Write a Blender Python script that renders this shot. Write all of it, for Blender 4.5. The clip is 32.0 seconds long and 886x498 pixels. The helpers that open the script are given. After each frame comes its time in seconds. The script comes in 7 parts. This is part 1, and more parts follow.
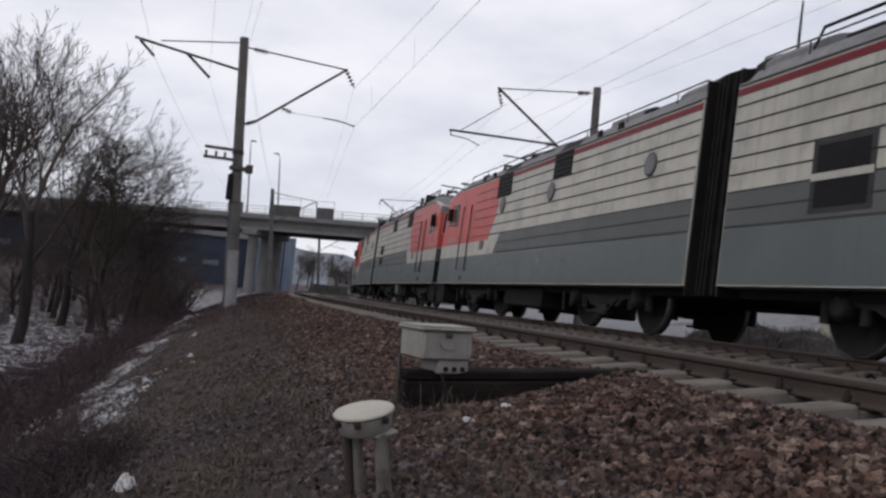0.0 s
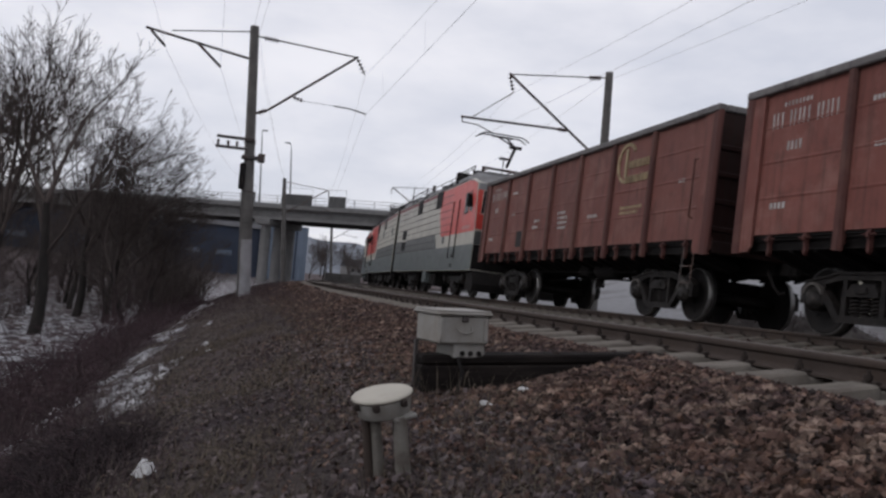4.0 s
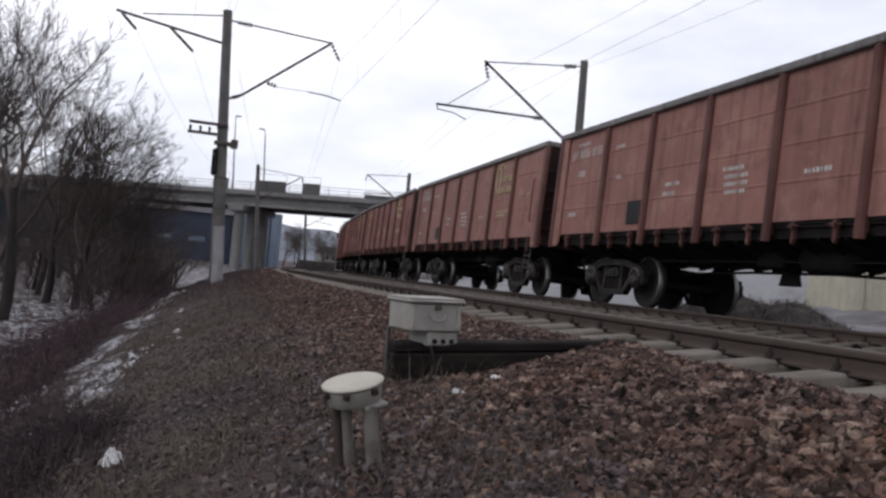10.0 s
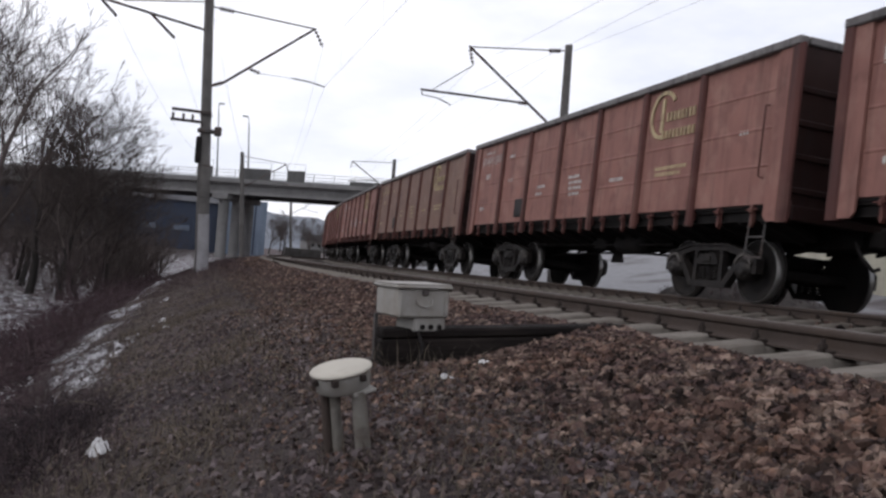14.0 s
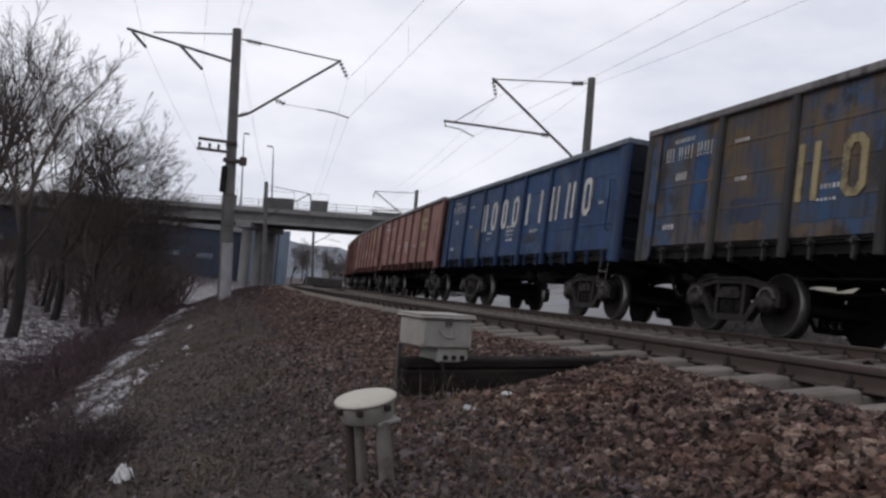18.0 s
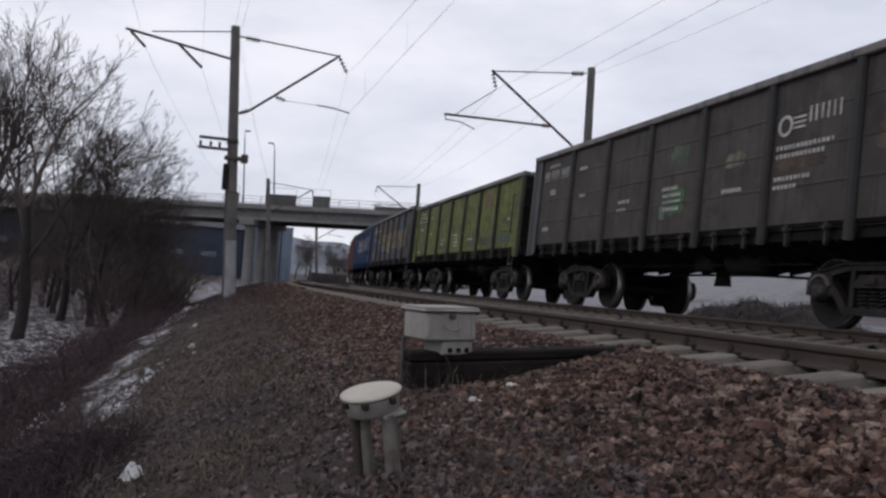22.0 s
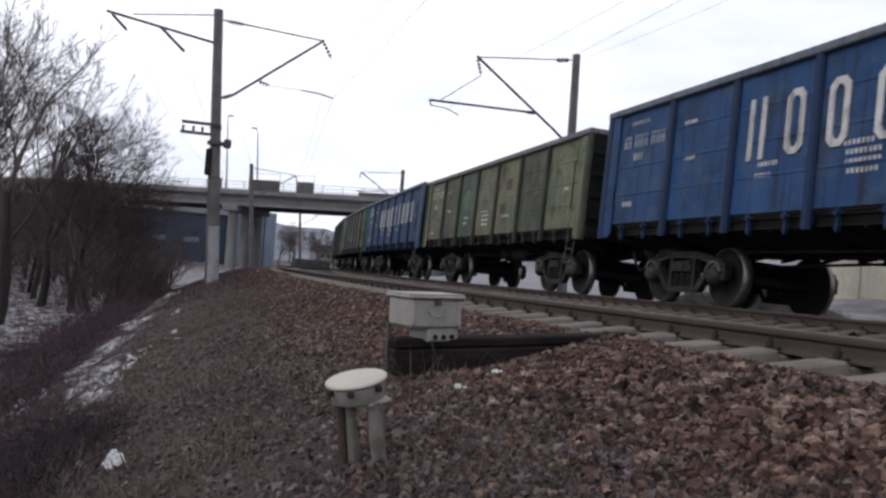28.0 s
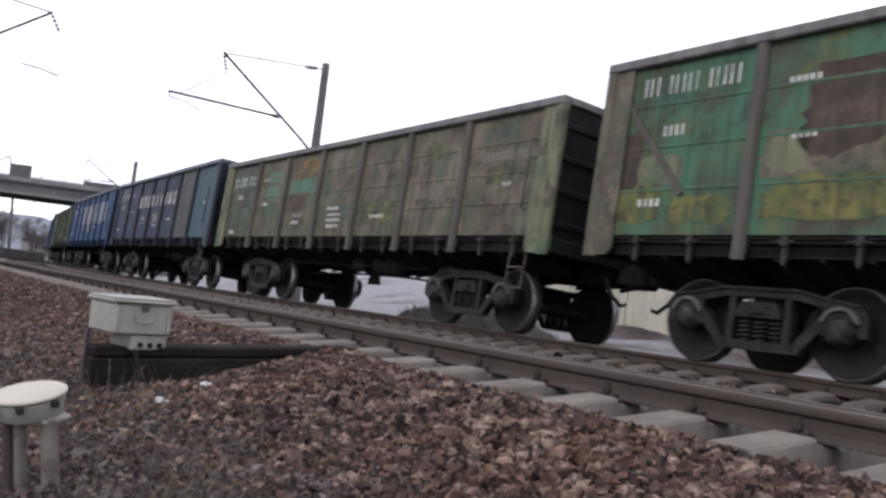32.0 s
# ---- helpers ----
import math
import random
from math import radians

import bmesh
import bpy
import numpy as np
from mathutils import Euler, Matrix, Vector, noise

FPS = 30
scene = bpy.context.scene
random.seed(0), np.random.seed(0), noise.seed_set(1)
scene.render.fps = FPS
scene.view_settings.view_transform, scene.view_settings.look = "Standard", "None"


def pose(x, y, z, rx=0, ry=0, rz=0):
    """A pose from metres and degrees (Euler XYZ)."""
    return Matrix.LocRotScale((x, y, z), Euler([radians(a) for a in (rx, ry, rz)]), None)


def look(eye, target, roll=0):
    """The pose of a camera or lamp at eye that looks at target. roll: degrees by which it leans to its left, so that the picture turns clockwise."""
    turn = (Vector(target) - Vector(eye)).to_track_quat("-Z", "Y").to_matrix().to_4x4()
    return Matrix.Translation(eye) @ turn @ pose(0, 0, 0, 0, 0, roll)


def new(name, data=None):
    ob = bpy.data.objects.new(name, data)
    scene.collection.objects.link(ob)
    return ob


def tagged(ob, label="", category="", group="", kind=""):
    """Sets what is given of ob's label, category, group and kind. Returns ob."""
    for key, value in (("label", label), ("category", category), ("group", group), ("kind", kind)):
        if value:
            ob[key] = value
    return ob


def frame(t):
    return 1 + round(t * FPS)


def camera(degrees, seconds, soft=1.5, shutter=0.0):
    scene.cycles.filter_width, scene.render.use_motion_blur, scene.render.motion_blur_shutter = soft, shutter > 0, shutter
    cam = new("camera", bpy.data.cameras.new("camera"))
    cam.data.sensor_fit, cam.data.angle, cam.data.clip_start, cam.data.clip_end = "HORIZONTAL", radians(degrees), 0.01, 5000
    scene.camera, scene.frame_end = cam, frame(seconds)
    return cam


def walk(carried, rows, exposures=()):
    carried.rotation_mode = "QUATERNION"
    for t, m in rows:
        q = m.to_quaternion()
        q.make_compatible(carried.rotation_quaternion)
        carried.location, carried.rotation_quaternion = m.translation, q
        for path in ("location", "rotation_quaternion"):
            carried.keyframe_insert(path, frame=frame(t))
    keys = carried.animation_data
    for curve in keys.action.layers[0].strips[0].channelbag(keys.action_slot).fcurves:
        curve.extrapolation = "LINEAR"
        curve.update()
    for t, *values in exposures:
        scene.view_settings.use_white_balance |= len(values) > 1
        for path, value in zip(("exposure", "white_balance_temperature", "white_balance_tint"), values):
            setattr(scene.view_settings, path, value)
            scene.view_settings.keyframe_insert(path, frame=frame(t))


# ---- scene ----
# Camera: held by hand beside a double railway track, turning a little
cam = camera(54.6, 32.0, soft=2.6, shutter=0.12)
PATH = [
    (0, 0.004, -0.050, 0.242, -16.68, 3.56, -5.51),
    (0.5, -0.006, -0.034, 0.240, -16.53, 4.23, -6.06),
    (1, -0.012, -0.039, 0.241, -16.05, 4.02, -6.13),
    (1.5, -0.005, -0.043, 0.236, -16.43, 5.00, -6.51),
    (2, -0.000, -0.044, 0.240, -17.21, 5.41, -7.03),
    (2.5, -0.005, -0.059, 0.230, -17.60, 5.37, -7.11),
    (3, -0.009, -0.039, 0.228, -16.45, 4.40, -6.87),
    (3.5, -0.007, -0.030, 0.222, -15.56, 3.17, -4.64),
    (5.5, -0.006, 0.004, 0.214, -17.34, 2.28, -6.70),
    (6, -0.008, -0.004, 0.216, -17.12, 2.80, -6.66),
    (6.5, 0.001, -0.017, 0.215, -16.96, 2.62, -6.48),
    (7, 0.004, 0.000, 0.212, -17.70, 2.55, -6.70),
    (7.5, 0.000, 0.011, 0.211, -18.25, 2.40, -6.90),
    (8, -0.008, 0.015, 0.212, -18.03, 1.97, -7.00),
    (8.5, -0.004, 0.014, 0.211, -17.88, 1.95, -7.05),
    (9, 0.004, 0.004, 0.214, -18.06, 2.07, -6.54),
    (9.5, 0.009, 0.006, 0.215, -17.83, 1.87, -5.87),
    (10, 0.014, 0.008, 0.218, -17.54, 2.00, -5.18),
    (10.5, 0.009, 0.002, 0.216, -16.36, 1.72, -3.08),
    (11, 0.002, 0.008, 0.217, -16.41, 1.57, -3.18),
    (11.5, -0.007, 0.020, 0.216, -17.53, 1.69, -4.15),
    (12, -0.006, 0.023, 0.211, -18.04, 2.04, -4.86),
    (12.5, -0.005, 0.013, 0.211, -18.50, 2.06, -4.89),
    (13, 0.006, 0.019, 0.209, -18.46, 1.56, -4.72),
    (13.5, 0.016, 0.026, 0.212, -18.54, 0.98, -4.69),
    (15.5, 0.009, 0.022, 0.214, -17.42, 2.14, -3.42),
    (16, 0.007, 0.012, 0.216, -16.55, 2.23, -3.55),
    (16.5, 0.001, 0.002, 0.213, -16.44, 2.71, -4.12),
    (17, -0.004, 0.009, 0.210, -17.27, 2.87, -4.59),
    (17.5, -0.014, -0.003, 0.215, -17.73, 3.39, -4.89),
    (18, -0.009, 0.006, 0.213, -17.05, 3.07, -5.16),
    (18.5, -0.010, -0.002, 0.210, -17.02, 3.00, -5.16),
    (19, -0.017, -0.008, 0.212, -16.64, 3.30, -5.09),
    (19.5, -0.015, -0.009, 0.213, -17.35, 3.52, -5.45),
    (20, -0.013, -0.018, 0.212, -17.36, 3.68, -5.73),
    (20.5, -0.015, -0.024, 0.213, -17.46, 3.87, -6.10),
    (21, -0.015, -0.017, 0.212, -17.08, 3.59, -5.52),
    (21.5, -0.014, -0.015, 0.211, -16.82, 3.03, -4.66),
    (22, -0.008, -0.012, 0.211, -16.77, 2.60, -4.00),
    (22.5, -0.005, -0.010, 0.210, -16.95, 1.97, -3.88),
    (23, 0.000, -0.006, 0.211, -17.19, 1.40, -4.15),
    (23.5, -0.006, 0.000, 0.208, -17.45, 1.36, -4.82),
    (24, -0.012, 0.007, 0.207, -18.06, 1.44, -5.43),
    (24.5, -0.011, 0.015, 0.208, -18.29, 1.69, -5.75),
    (25, -0.011, 0.010, 0.209, -17.98, 1.44, -5.21),
    (25.5, -0.007, 0.006, 0.210, -17.46, 1.96, -3.47),
    (27.5, -0.012, 0.014, 0.210, -16.58, 1.60, -3.65),
    (28, -0.009, 0.020, 0.212, -17.85, 1.77, -4.15),
    (28.5, -0.001, 0.006, 0.210, -17.82, 1.50, -3.65),
    (29, 0.008, 0.007, 0.213, -17.70, 1.60, -3.28),
    (29.5, 0.001, -0.005, 0.218, -16.70, 1.47, -3.04),
    (30, 0.004, -0.002, 0.213, -16.26, 2.21, -2.96),
    (30.5, 0.001, -0.001, 0.213, -16.83, 2.16, -3.35),
    (31, 0.018, 0.041, 0.214, -19.02, 2.29, -4.06),
    (31.5, 0.053, 0.068, 0.224, -26.32, 4.00, -5.62),
    (32, 0.130, 0.091, 0.246, -35.39, 4.05, -7.16),
]
walk(cam, [(t, pose(x, y, z, 90 + p, r, w)) for t, x, y, z, w, p, r in PATH],
     exposures=[(t, e, 6350 if t < 21 else 6250, 14 if t < 21 else 15) for t, e in ((0.0, -0.2), (1.0, -0.38), (2.0, -0.52), (3.0, -0.48), (5.0, -0.05), (7.0, 0.06), (13.0, 0.16), (15.5, 0.08), (18.0, -0.13),
                                                (20.5, -0.27), (22.0, -0.21), (23.5, 0.16), (25.0, 0.30), (27.0, 0.24), (29.0, 0.24), (31.0, 0.10), (32.0, 0.76))])

# World: bright overcast sky, thin cloud over a low sun
SUN_EL, SUN_ROT = radians(38), radians(-98)
world = bpy.data.worlds.new("overcast")
scene.world = world
world.use_nodes = True
wn, wl = world.node_tree.nodes, world.node_tree.links
wn.clear()
sky = wn.new("ShaderNodeTexSky")
sky.sky_type, sky.sun_disc, sky.sun_elevation, sky.sun_rotation = "NISHITA", False, SUN_EL, SUN_ROT
sky_gain = wn.new("ShaderNodeMix")
sky_gain.data_type, sky_gain.blend_type = "RGBA", "MULTIPLY"
sky_gain.inputs[0].default_value = 1.0
sky_gain.inputs[7].default_value = (0.12, 0.12, 0.12, 1)
wl.new(sky.outputs[0], sky_gain.inputs[6])
wco = wn.new("ShaderNodeTexCoord")
wmap = wn.new("ShaderNodeMapping")
wmap.inputs["Scale"].default_value = (1.0, 1.0, 2.6)
cloud = wn.new("ShaderNodeTexNoise")
cloud.inputs["Scale"].default_value, cloud.inputs["Detail"].default_value = 2.6, 6
cloud.inputs["Roughness"].default_value = 0.55
cramp = wn.new("ShaderNodeValToRGB")
cramp.color_ramp.elements[0].position, cramp.color_ramp.elements[0].color = 0.36, (0.82, 0.85, 0.915, 1)
cramp.color_ramp.elements[1].position, cramp.color_ramp.elements[1].color = 0.62, (1.12, 1.12, 1.135, 1)
wl.new(wco.outputs["Generated"], wmap.inputs[0])
wl.new(wmap.outputs[0], cloud.inputs[0])
wl.new(cloud.outputs[0], cramp.inputs[0])
cover = wn.new("ShaderNodeMix")
cover.data_type = "RGBA"
cover.inputs[0].default_value = 0.9
wl.new(sky_gain.outputs[2], cover.inputs[6])
wl.new(cramp.outputs[0], cover.inputs[7])
wbg = wn.new("ShaderNodeBackground")
wbg.inputs[1].default_value = 1.0
wout = wn.new("ShaderNodeOutputWorld")
wl.new(cover.outputs[2], wbg.inputs[0])
wl.new(wbg.outputs[0], wout.inputs[0])
sun = new("sun", bpy.data.lights.new("sun", "SUN"))
sun.data.energy, sun.data.angle, sun.data.color = 0.55, radians(25), (1.0, 0.96, 0.9)
sun.matrix_world = look((-60, -8, 48), (0, 0, 0))

# ---------------------------------------------------------------- mesh tools


class Geo:
    """Collects simple solids and turns them into one mesh."""

    def __init__(self):
        self.v, self.f, self.s = [], [], []

    def add(self, verts, faces, smooth=False):
        n = len(self.v)
        self.v.extend(verts)
        self.f.extend([tuple(i + n for i in f) for f in faces])
        self.s.extend([smooth] * len(faces))
        return self

    def box(self, x0, x1, y0, y1, z0, z1, b=0.0):
        if b <= 0:
            v = [(x, y, z) for z in (z0, z1) for y in (y0, y1) for x in (x0, x1)]
            return self.add(v, [(0, 2, 3, 1), (4, 5, 7, 6), (0, 1, 5, 4), (2, 6, 7, 3), (0, 4, 6, 2), (1, 3, 7, 5)])
        b = min(b, abs(x1 - x0) / 2.2, abs(y1 - y0) / 2.2, abs(z1 - z0) / 2.2)
        c, h = ((x0 + x1) / 2, (y0 + y1) / 2, (z0 + z1) / 2), ((x1 - x0) / 2, (y1 - y0) / 2, (z1 - z0) / 2)
        v, idx = [], {}
        for sx in (-1, 1):
            for sy in (-1, 1):
                for sz in (-1, 1):
                    for ax in range(3):
                        d = [h[0] - b, h[1] - b, h[2] - b]
                        d[ax] = h[ax]
                        idx[sx, sy, sz, ax] = len(v)
                        v.append((c[0] + sx * d[0], c[1] + sy * d[1], c[2] + sz * d[2]))
        f = []

        def quad(a, b_, c_, d_):
            p = [Vector(v[i]) for i in (a, b_, c_, d_)]
            n = (p[1] - p[0]).cross(p[2] - p[0])
            m = (p[0] + p[1] + p[2] + p[3]) / 4 - Vector(c)
            f.append((a, b_, c_, d_) if n.dot(m) > 0 else (d_, c_, b_, a))

        for ax in range(3):
            o = [i for i in range(3) if i != ax]
            for sg in (-1, 1):
                q = []
                for s1, s2 in ((-1, -1), (1, -1), (1, 1), (-1, 1)):
                    k = [0, 0, 0]
                    k[ax], k[o[0]], k[o[1]] = sg, s1, s2
                    q.append(idx[(*k, ax)])
                quad(*q)
            for s1 in (-1, 1):
                for s2 in (-1, 1):
                    q = []
                    for e, w in ((-1, o[0]), (1, o[0]), (1, o[1]), (-1, o[1])):
                        k = [0, 0, 0]
                        k[ax], k[o[0]], k[o[1]] = e, s1, s2
                        q.append(idx[(*k, w)])
                    quad(*q)
        for sx in (-1, 1):
            for sy in (-1, 1):
                for sz in (-1, 1):
                    a = [idx[sx, sy, sz, i] for i in range(3)]
                    f.append(tuple(a) if sx * sy * sz > 0 else tuple(a[::-1]))
        return self.add(v, f)

    def prism(self, poly, axis, a, b):
        """Extrudes a closed polygon along an axis from a to b; poly gives the other two coordinates in order."""
        n = len(poly)

        def put(p, w):
            return {"x": (w, p[0], p[1]), "y": (p[0], w, p[1]), "z": (p[0], p[1], w)}[axis]

        area = sum(poly[i][0] * poly[(i + 1) % n][1] - poly[(i + 1) % n][0] * poly[i][1] for i in range(n))
        flip = (area > 0) == (axis == "y")
        v = [put(p, a) for p in poly] + [put(p, b) for p in poly]
        f = [tuple(range(n))[::-1], tuple(range(n, 2 * n))] + [(i, (i + 1) % n, n + (i + 1) % n, n + i) for i in range(n)]
        if flip != (b < a):
            f = [q[::-1] for q in f]
        return self.add(v, f)

    def tube(self, pts, r, n=6, caps=True, smooth=True):
        """A round tube along points; r: one radius or one for each point."""
        pts = [Vector(p) for p in pts]
        rs = r if isinstance(r, (list, tuple)) else [r] * len(pts)
        v, f = [], []
        up = None
        for i, p in enumerate(pts):
            d = (pts[min(i + 1, len(pts) - 1)] - pts[max(i - 1, 0)]).normalized()
            if up is None:
                up = d.orthogonal().normalized()
            up = (up - d * up.dot(d)).normalized()
            w = d.cross(up)
            for k in range(n):
                a = 2 * math.pi * k / n
                v.append(tuple(p + (up * math.cos(a) + w * math.sin(a)) * rs[i]))
        for i in range(len(pts) - 1):
            for k in range(n):
                f.append((i * n + k, i * n + (k + 1) % n, (i + 1) * n + (k + 1) % n, (i + 1) * n + k))
        self.add(v, f, smooth)
        if caps:
            self.add(v[:n], [tuple(range(n))[::-1]])
            self.add(v[-n:], [tuple(range(n))])
        return self

    def ring(self, c, axis, prof, n=24, smooth=True, caps=True):
        """A turned body: prof lists (along, radius) round the axis through c."""
        v, f = [], []
        for a, r in prof:
            for k in range(n):
                t = 2 * math.pi * k / n
                p = [0, 0, 0]
                i = "xyz".index(axis)
                p[i], p[(i + 1) % 3], p[(i + 2) % 3] = a, r * math.cos(t), r * math.sin(t)
                v.append((c[0] + p[0], c[1] + p[1], c[2] + p[2]))
        for i in range(len(prof) - 1):
            for k in range(n):
                f.append((i * n + k, i * n + (k + 1) % n, (i + 1) * n + (k + 1) % n, (i + 1) * n + k))
        self.add(v, f, smooth)
        if caps:
            self.add(v[:n], [tuple(range(n))[::-1]])
            self.add(v[-n:], [tuple(range(n))])
        return self

    def mesh(self, name):
        me = bpy.data.meshes.new(name)
        me.from_pydata(self.v, [], self.f)
        me.polygons.foreach_set("use_smooth", self.s)
        me.materials.append(None)
        me.update()
        return me


MESHES = {}


def shared(key, make):
    """The mesh of that key, made once by make(Geo)."""
    if key not in MESHES:
        g = Geo()
        make(g)
        MESHES[key] = g.mesh(key.split("|")[0])
    return MESHES[key]


def part(name, geo, material, parent=None, label="", at=None):
    """Links a Geo or a mesh as one object, under a thing or under a part."""
    me = geo.mesh(name) if isinstance(geo, Geo) else geo
    ob = new(name, me)
    ob.material_slots[0].link = "OBJECT"
    ob.material_slots[0].material = material
    if parent is not None:
        ob.parent = parent
    if at is not None:
        ob.matrix_basis = at
    if label:
        ob["label"] = label
    return ob


def thing(name, label, category, m=None, group="", kind=""):
    ob = new(name)
    ob.empty_display_size = 0.2
    if m is not None:
        ob.matrix_basis = m
    return tagged(ob, label, category, group, kind)


def raw_mesh(name, verts, faces, smooth=False):
    """A mesh from numpy arrays of vertices and of triangles or quads."""
    me = bpy.data.meshes.new(name)
    n, k = faces.shape
    me.vertices.add(len(verts))
    me.vertices.foreach_set("co", verts.astype(np.float32).ravel())
    me.loops.add(n * k)
    me.loops.foreach_set("vertex_index", faces.astype(np.int32).ravel())
    me.polygons.add(n)
    me.polygons.foreach_set("loop_start", np.arange(0, n * k, k, dtype=np.int32))
    me.polygons.foreach_set("use_smooth", np.full(n, smooth))
    me.update(calc_edges=True)
    me.materials.append(None)
    return me


# ---------------------------------------------------------------- materials
def rgb(c):
    return (c[0], c[1], c[2], 1.0)


def surface(name, a, b, scale=3.0, rough=0.7, metal=0.0, bump=0.25, fine=40.0, wear=None, wear_scale=1.2, wear_amount=0.5,
            streak=None, streak_amount=0.4, spread=0.08, island=False, stretch=(1, 1, 1), spec=0.14, cut=(0.48, 0.66)):
    """Paint, rust, concrete and the like: two tones, a patchy wear colour, running streaks, fine relief."""
    m = bpy.data.materials.new(name)
    m.use_nodes = True
    n, l = m.node_tree.nodes, m.node_tree.links
    bsdf = n["Principled BSDF"]
    co = n.new("ShaderNodeTexCoord")
    info = n.new("ShaderNodeObjectInfo")
    geo = n.new("ShaderNodeNewGeometry")
    shift = n.new("ShaderNodeVectorMath")
    shift.operation = "MULTIPLY_ADD"
    shift.inputs[1].default_value = stretch
    off = n.new("ShaderNodeMath")
    off.operation, off.inputs[1].default_value = "MULTIPLY", 37.0
    l.new(info.outputs["Random"], off.inputs[0])
    l.new(co.outputs["Object"], shift.inputs[0])
    l.new(off.outputs[0], shift.inputs[2])

    def noise_node(s, detail=5.0, rough_=0.6, vec=None):
        t = n.new("ShaderNodeTexNoise")
        t.inputs["Scale"].default_value, t.inputs["Detail"].default_value, t.inputs["Roughness"].default_value = s, detail, rough_
        l.new(vec if vec is not None else shift.outputs[0], t.inputs["Vector"])
        return t.outputs["Fac"]

    def ramp(fac, lo, hi):
        r = n.new("ShaderNodeMapRange")
        r.inputs["From Min"].default_value, r.inputs["From Max"].default_value = lo, hi
        l.new(fac, r.inputs["Value"])
        return r.outputs[0]

    def mix(fac, c1, c2, mode="MIX"):
        x = n.new("ShaderNodeMix")
        x.data_type, x.blend_type = "RGBA", mode
        for sock, val in ((0, fac), (6, c1), (7, c2)):
            if isinstance(val, (float, int)):
                x.inputs[sock].default_value = val
            elif isinstance(val, tuple):
                x.inputs[sock].default_value = rgb(val)
            else:
                l.new(val, x.inputs[sock])
        return x.outputs[2]

    def times(fac, k):
        x = n.new("ShaderNodeMath")
        x.operation, x.inputs[1].default_value = "MULTIPLY", k
        l.new(fac, x.inputs[0])
        return x.outputs[0]

    col = mix(ramp(noise_node(scale), 0.3, 0.7), a, b)
    if wear:
        wears = wear if isinstance(wear[0], tuple) else (wear,)
        for i, wc in enumerate(wears):
            w = noise_node(wear_scale * (1 + 0.37 * i), 6.0, 0.65)
            col = mix(times(ramp(w, cut[0] + 0.03 * i, cut[1] + 0.02 * i), wear_amount), col, wc)
    if streak:
        mp = n.new("ShaderNodeMapping")
        mp.inputs["Scale"].default_value = (5.0, 5.0, 0.35)
        l.new(shift.outputs[0], mp.inputs[0])
        col = mix(times(ramp(noise_node(1.6, 4.0, 0.6, mp.outputs[0]), 0.5, 0.72), streak_amount), col, streak)
    hsv = n.new("ShaderNodeHueSaturation")
    val = n.new("ShaderNodeMapRange")
    val.inputs["To Min"].default_value, val.inputs["To Max"].default_value = 1 - spread, 1 + spread
    l.new(geo.outputs["Random Per Island"] if island else info.outputs["Random"], val.inputs["Value"])
    l.new(val.outputs[0], hsv.inputs["Value"])
    l.new(col, hsv.inputs["Color"])
    l.new(hsv.outputs[0], bsdf.inputs["Base Color"])
    rr = n.new("ShaderNodeMapRange")
    rr.inputs["To Min"].default_value, rr.inputs["To Max"].default_value = max(rough - 0.12, 0.05), min(rough + 0.12, 1)
    l.new(noise_node(scale * 2.3), rr.inputs["Value"])
    l.new(rr.outputs[0], bsdf.inputs["Roughness"])
    bsdf.inputs["Metallic"].default_value = metal
    bsdf.inputs["Specular IOR Level"].default_value = spec
    if bump:
        bp = n.new("ShaderNodeBump")
        bp.inputs["Strength"].default_value, bp.inputs["Distance"].default_value = bump, 0.02
        l.new(noise_node(fine, 4.0, 0.7), bp.inputs["Height"])
        l.new(bp.outputs[0], bsdf.inputs["Normal"])
    return m


GRIME = (0.022, 0.018, 0.017)
RUST = (0.10, 0.042, 0.024)
M = {}
M["mast"] = surface("mast_concrete", (0.135, 0.128, 0.122), (0.092, 0.088, 0.085), 1.6, 0.9, wear=(0.055, 0.052, 0.05), streak=(0.055, 0.052, 0.05), bump=0.3)
M["whitewash"] = surface("old_whitewash", (0.30, 0.295, 0.31), (0.22, 0.215, 0.225), 3.0, 0.9, wear=(0.17, 0.165, 0.16), streak=(0.15, 0.15, 0.14), bump=0.3)
M["sleeper"] = surface("sleeper_concrete", (0.178, 0.160, 0.140), (0.112, 0.100, 0.088), 5.0, 0.95, wear=(0.11, 0.09, 0.075), wear_scale=4, bump=0.5, fine=60)
M["rail"] = surface("rail_steel_rusty", (0.066, 0.051, 0.044), (0.045, 0.036, 0.032), 6.0, 0.85, 0.0, wear=(0.075, 0.052, 0.038), wear_scale=3, bump=0.3)
M["rail_top"] = surface("rail_running_steel", (0.14, 0.125, 0.115), (0.10, 0.09, 0.083), 6.0, 0.6, 0.5, wear=(0.1, 0.075, 0.06), wear_scale=2, bump=0.05)
M["clip"] = surface("fastening_steel", (0.030, 0.024, 0.022), (0.05, 0.04, 0.035), 20, 0.8, 0.2, bump=0.3)
M["steel"] = surface("grey_bracket_steel", (0.10, 0.095, 0.092), (0.065, 0.06, 0.06), 5, 0.7, 0.3, wear=RUST, wear_amount=0.5, bump=0.15)
M["wire"] = surface("weathered_wire", (0.21, 0.205, 0.20), (0.16, 0.155, 0.155), 5, 0.7, 0.2, bump=0)
M["insulator"] = surface("brown_insulator", (0.05, 0.03, 0.025), (0.035, 0.022, 0.02), 8, 0.25, 0, bump=0)
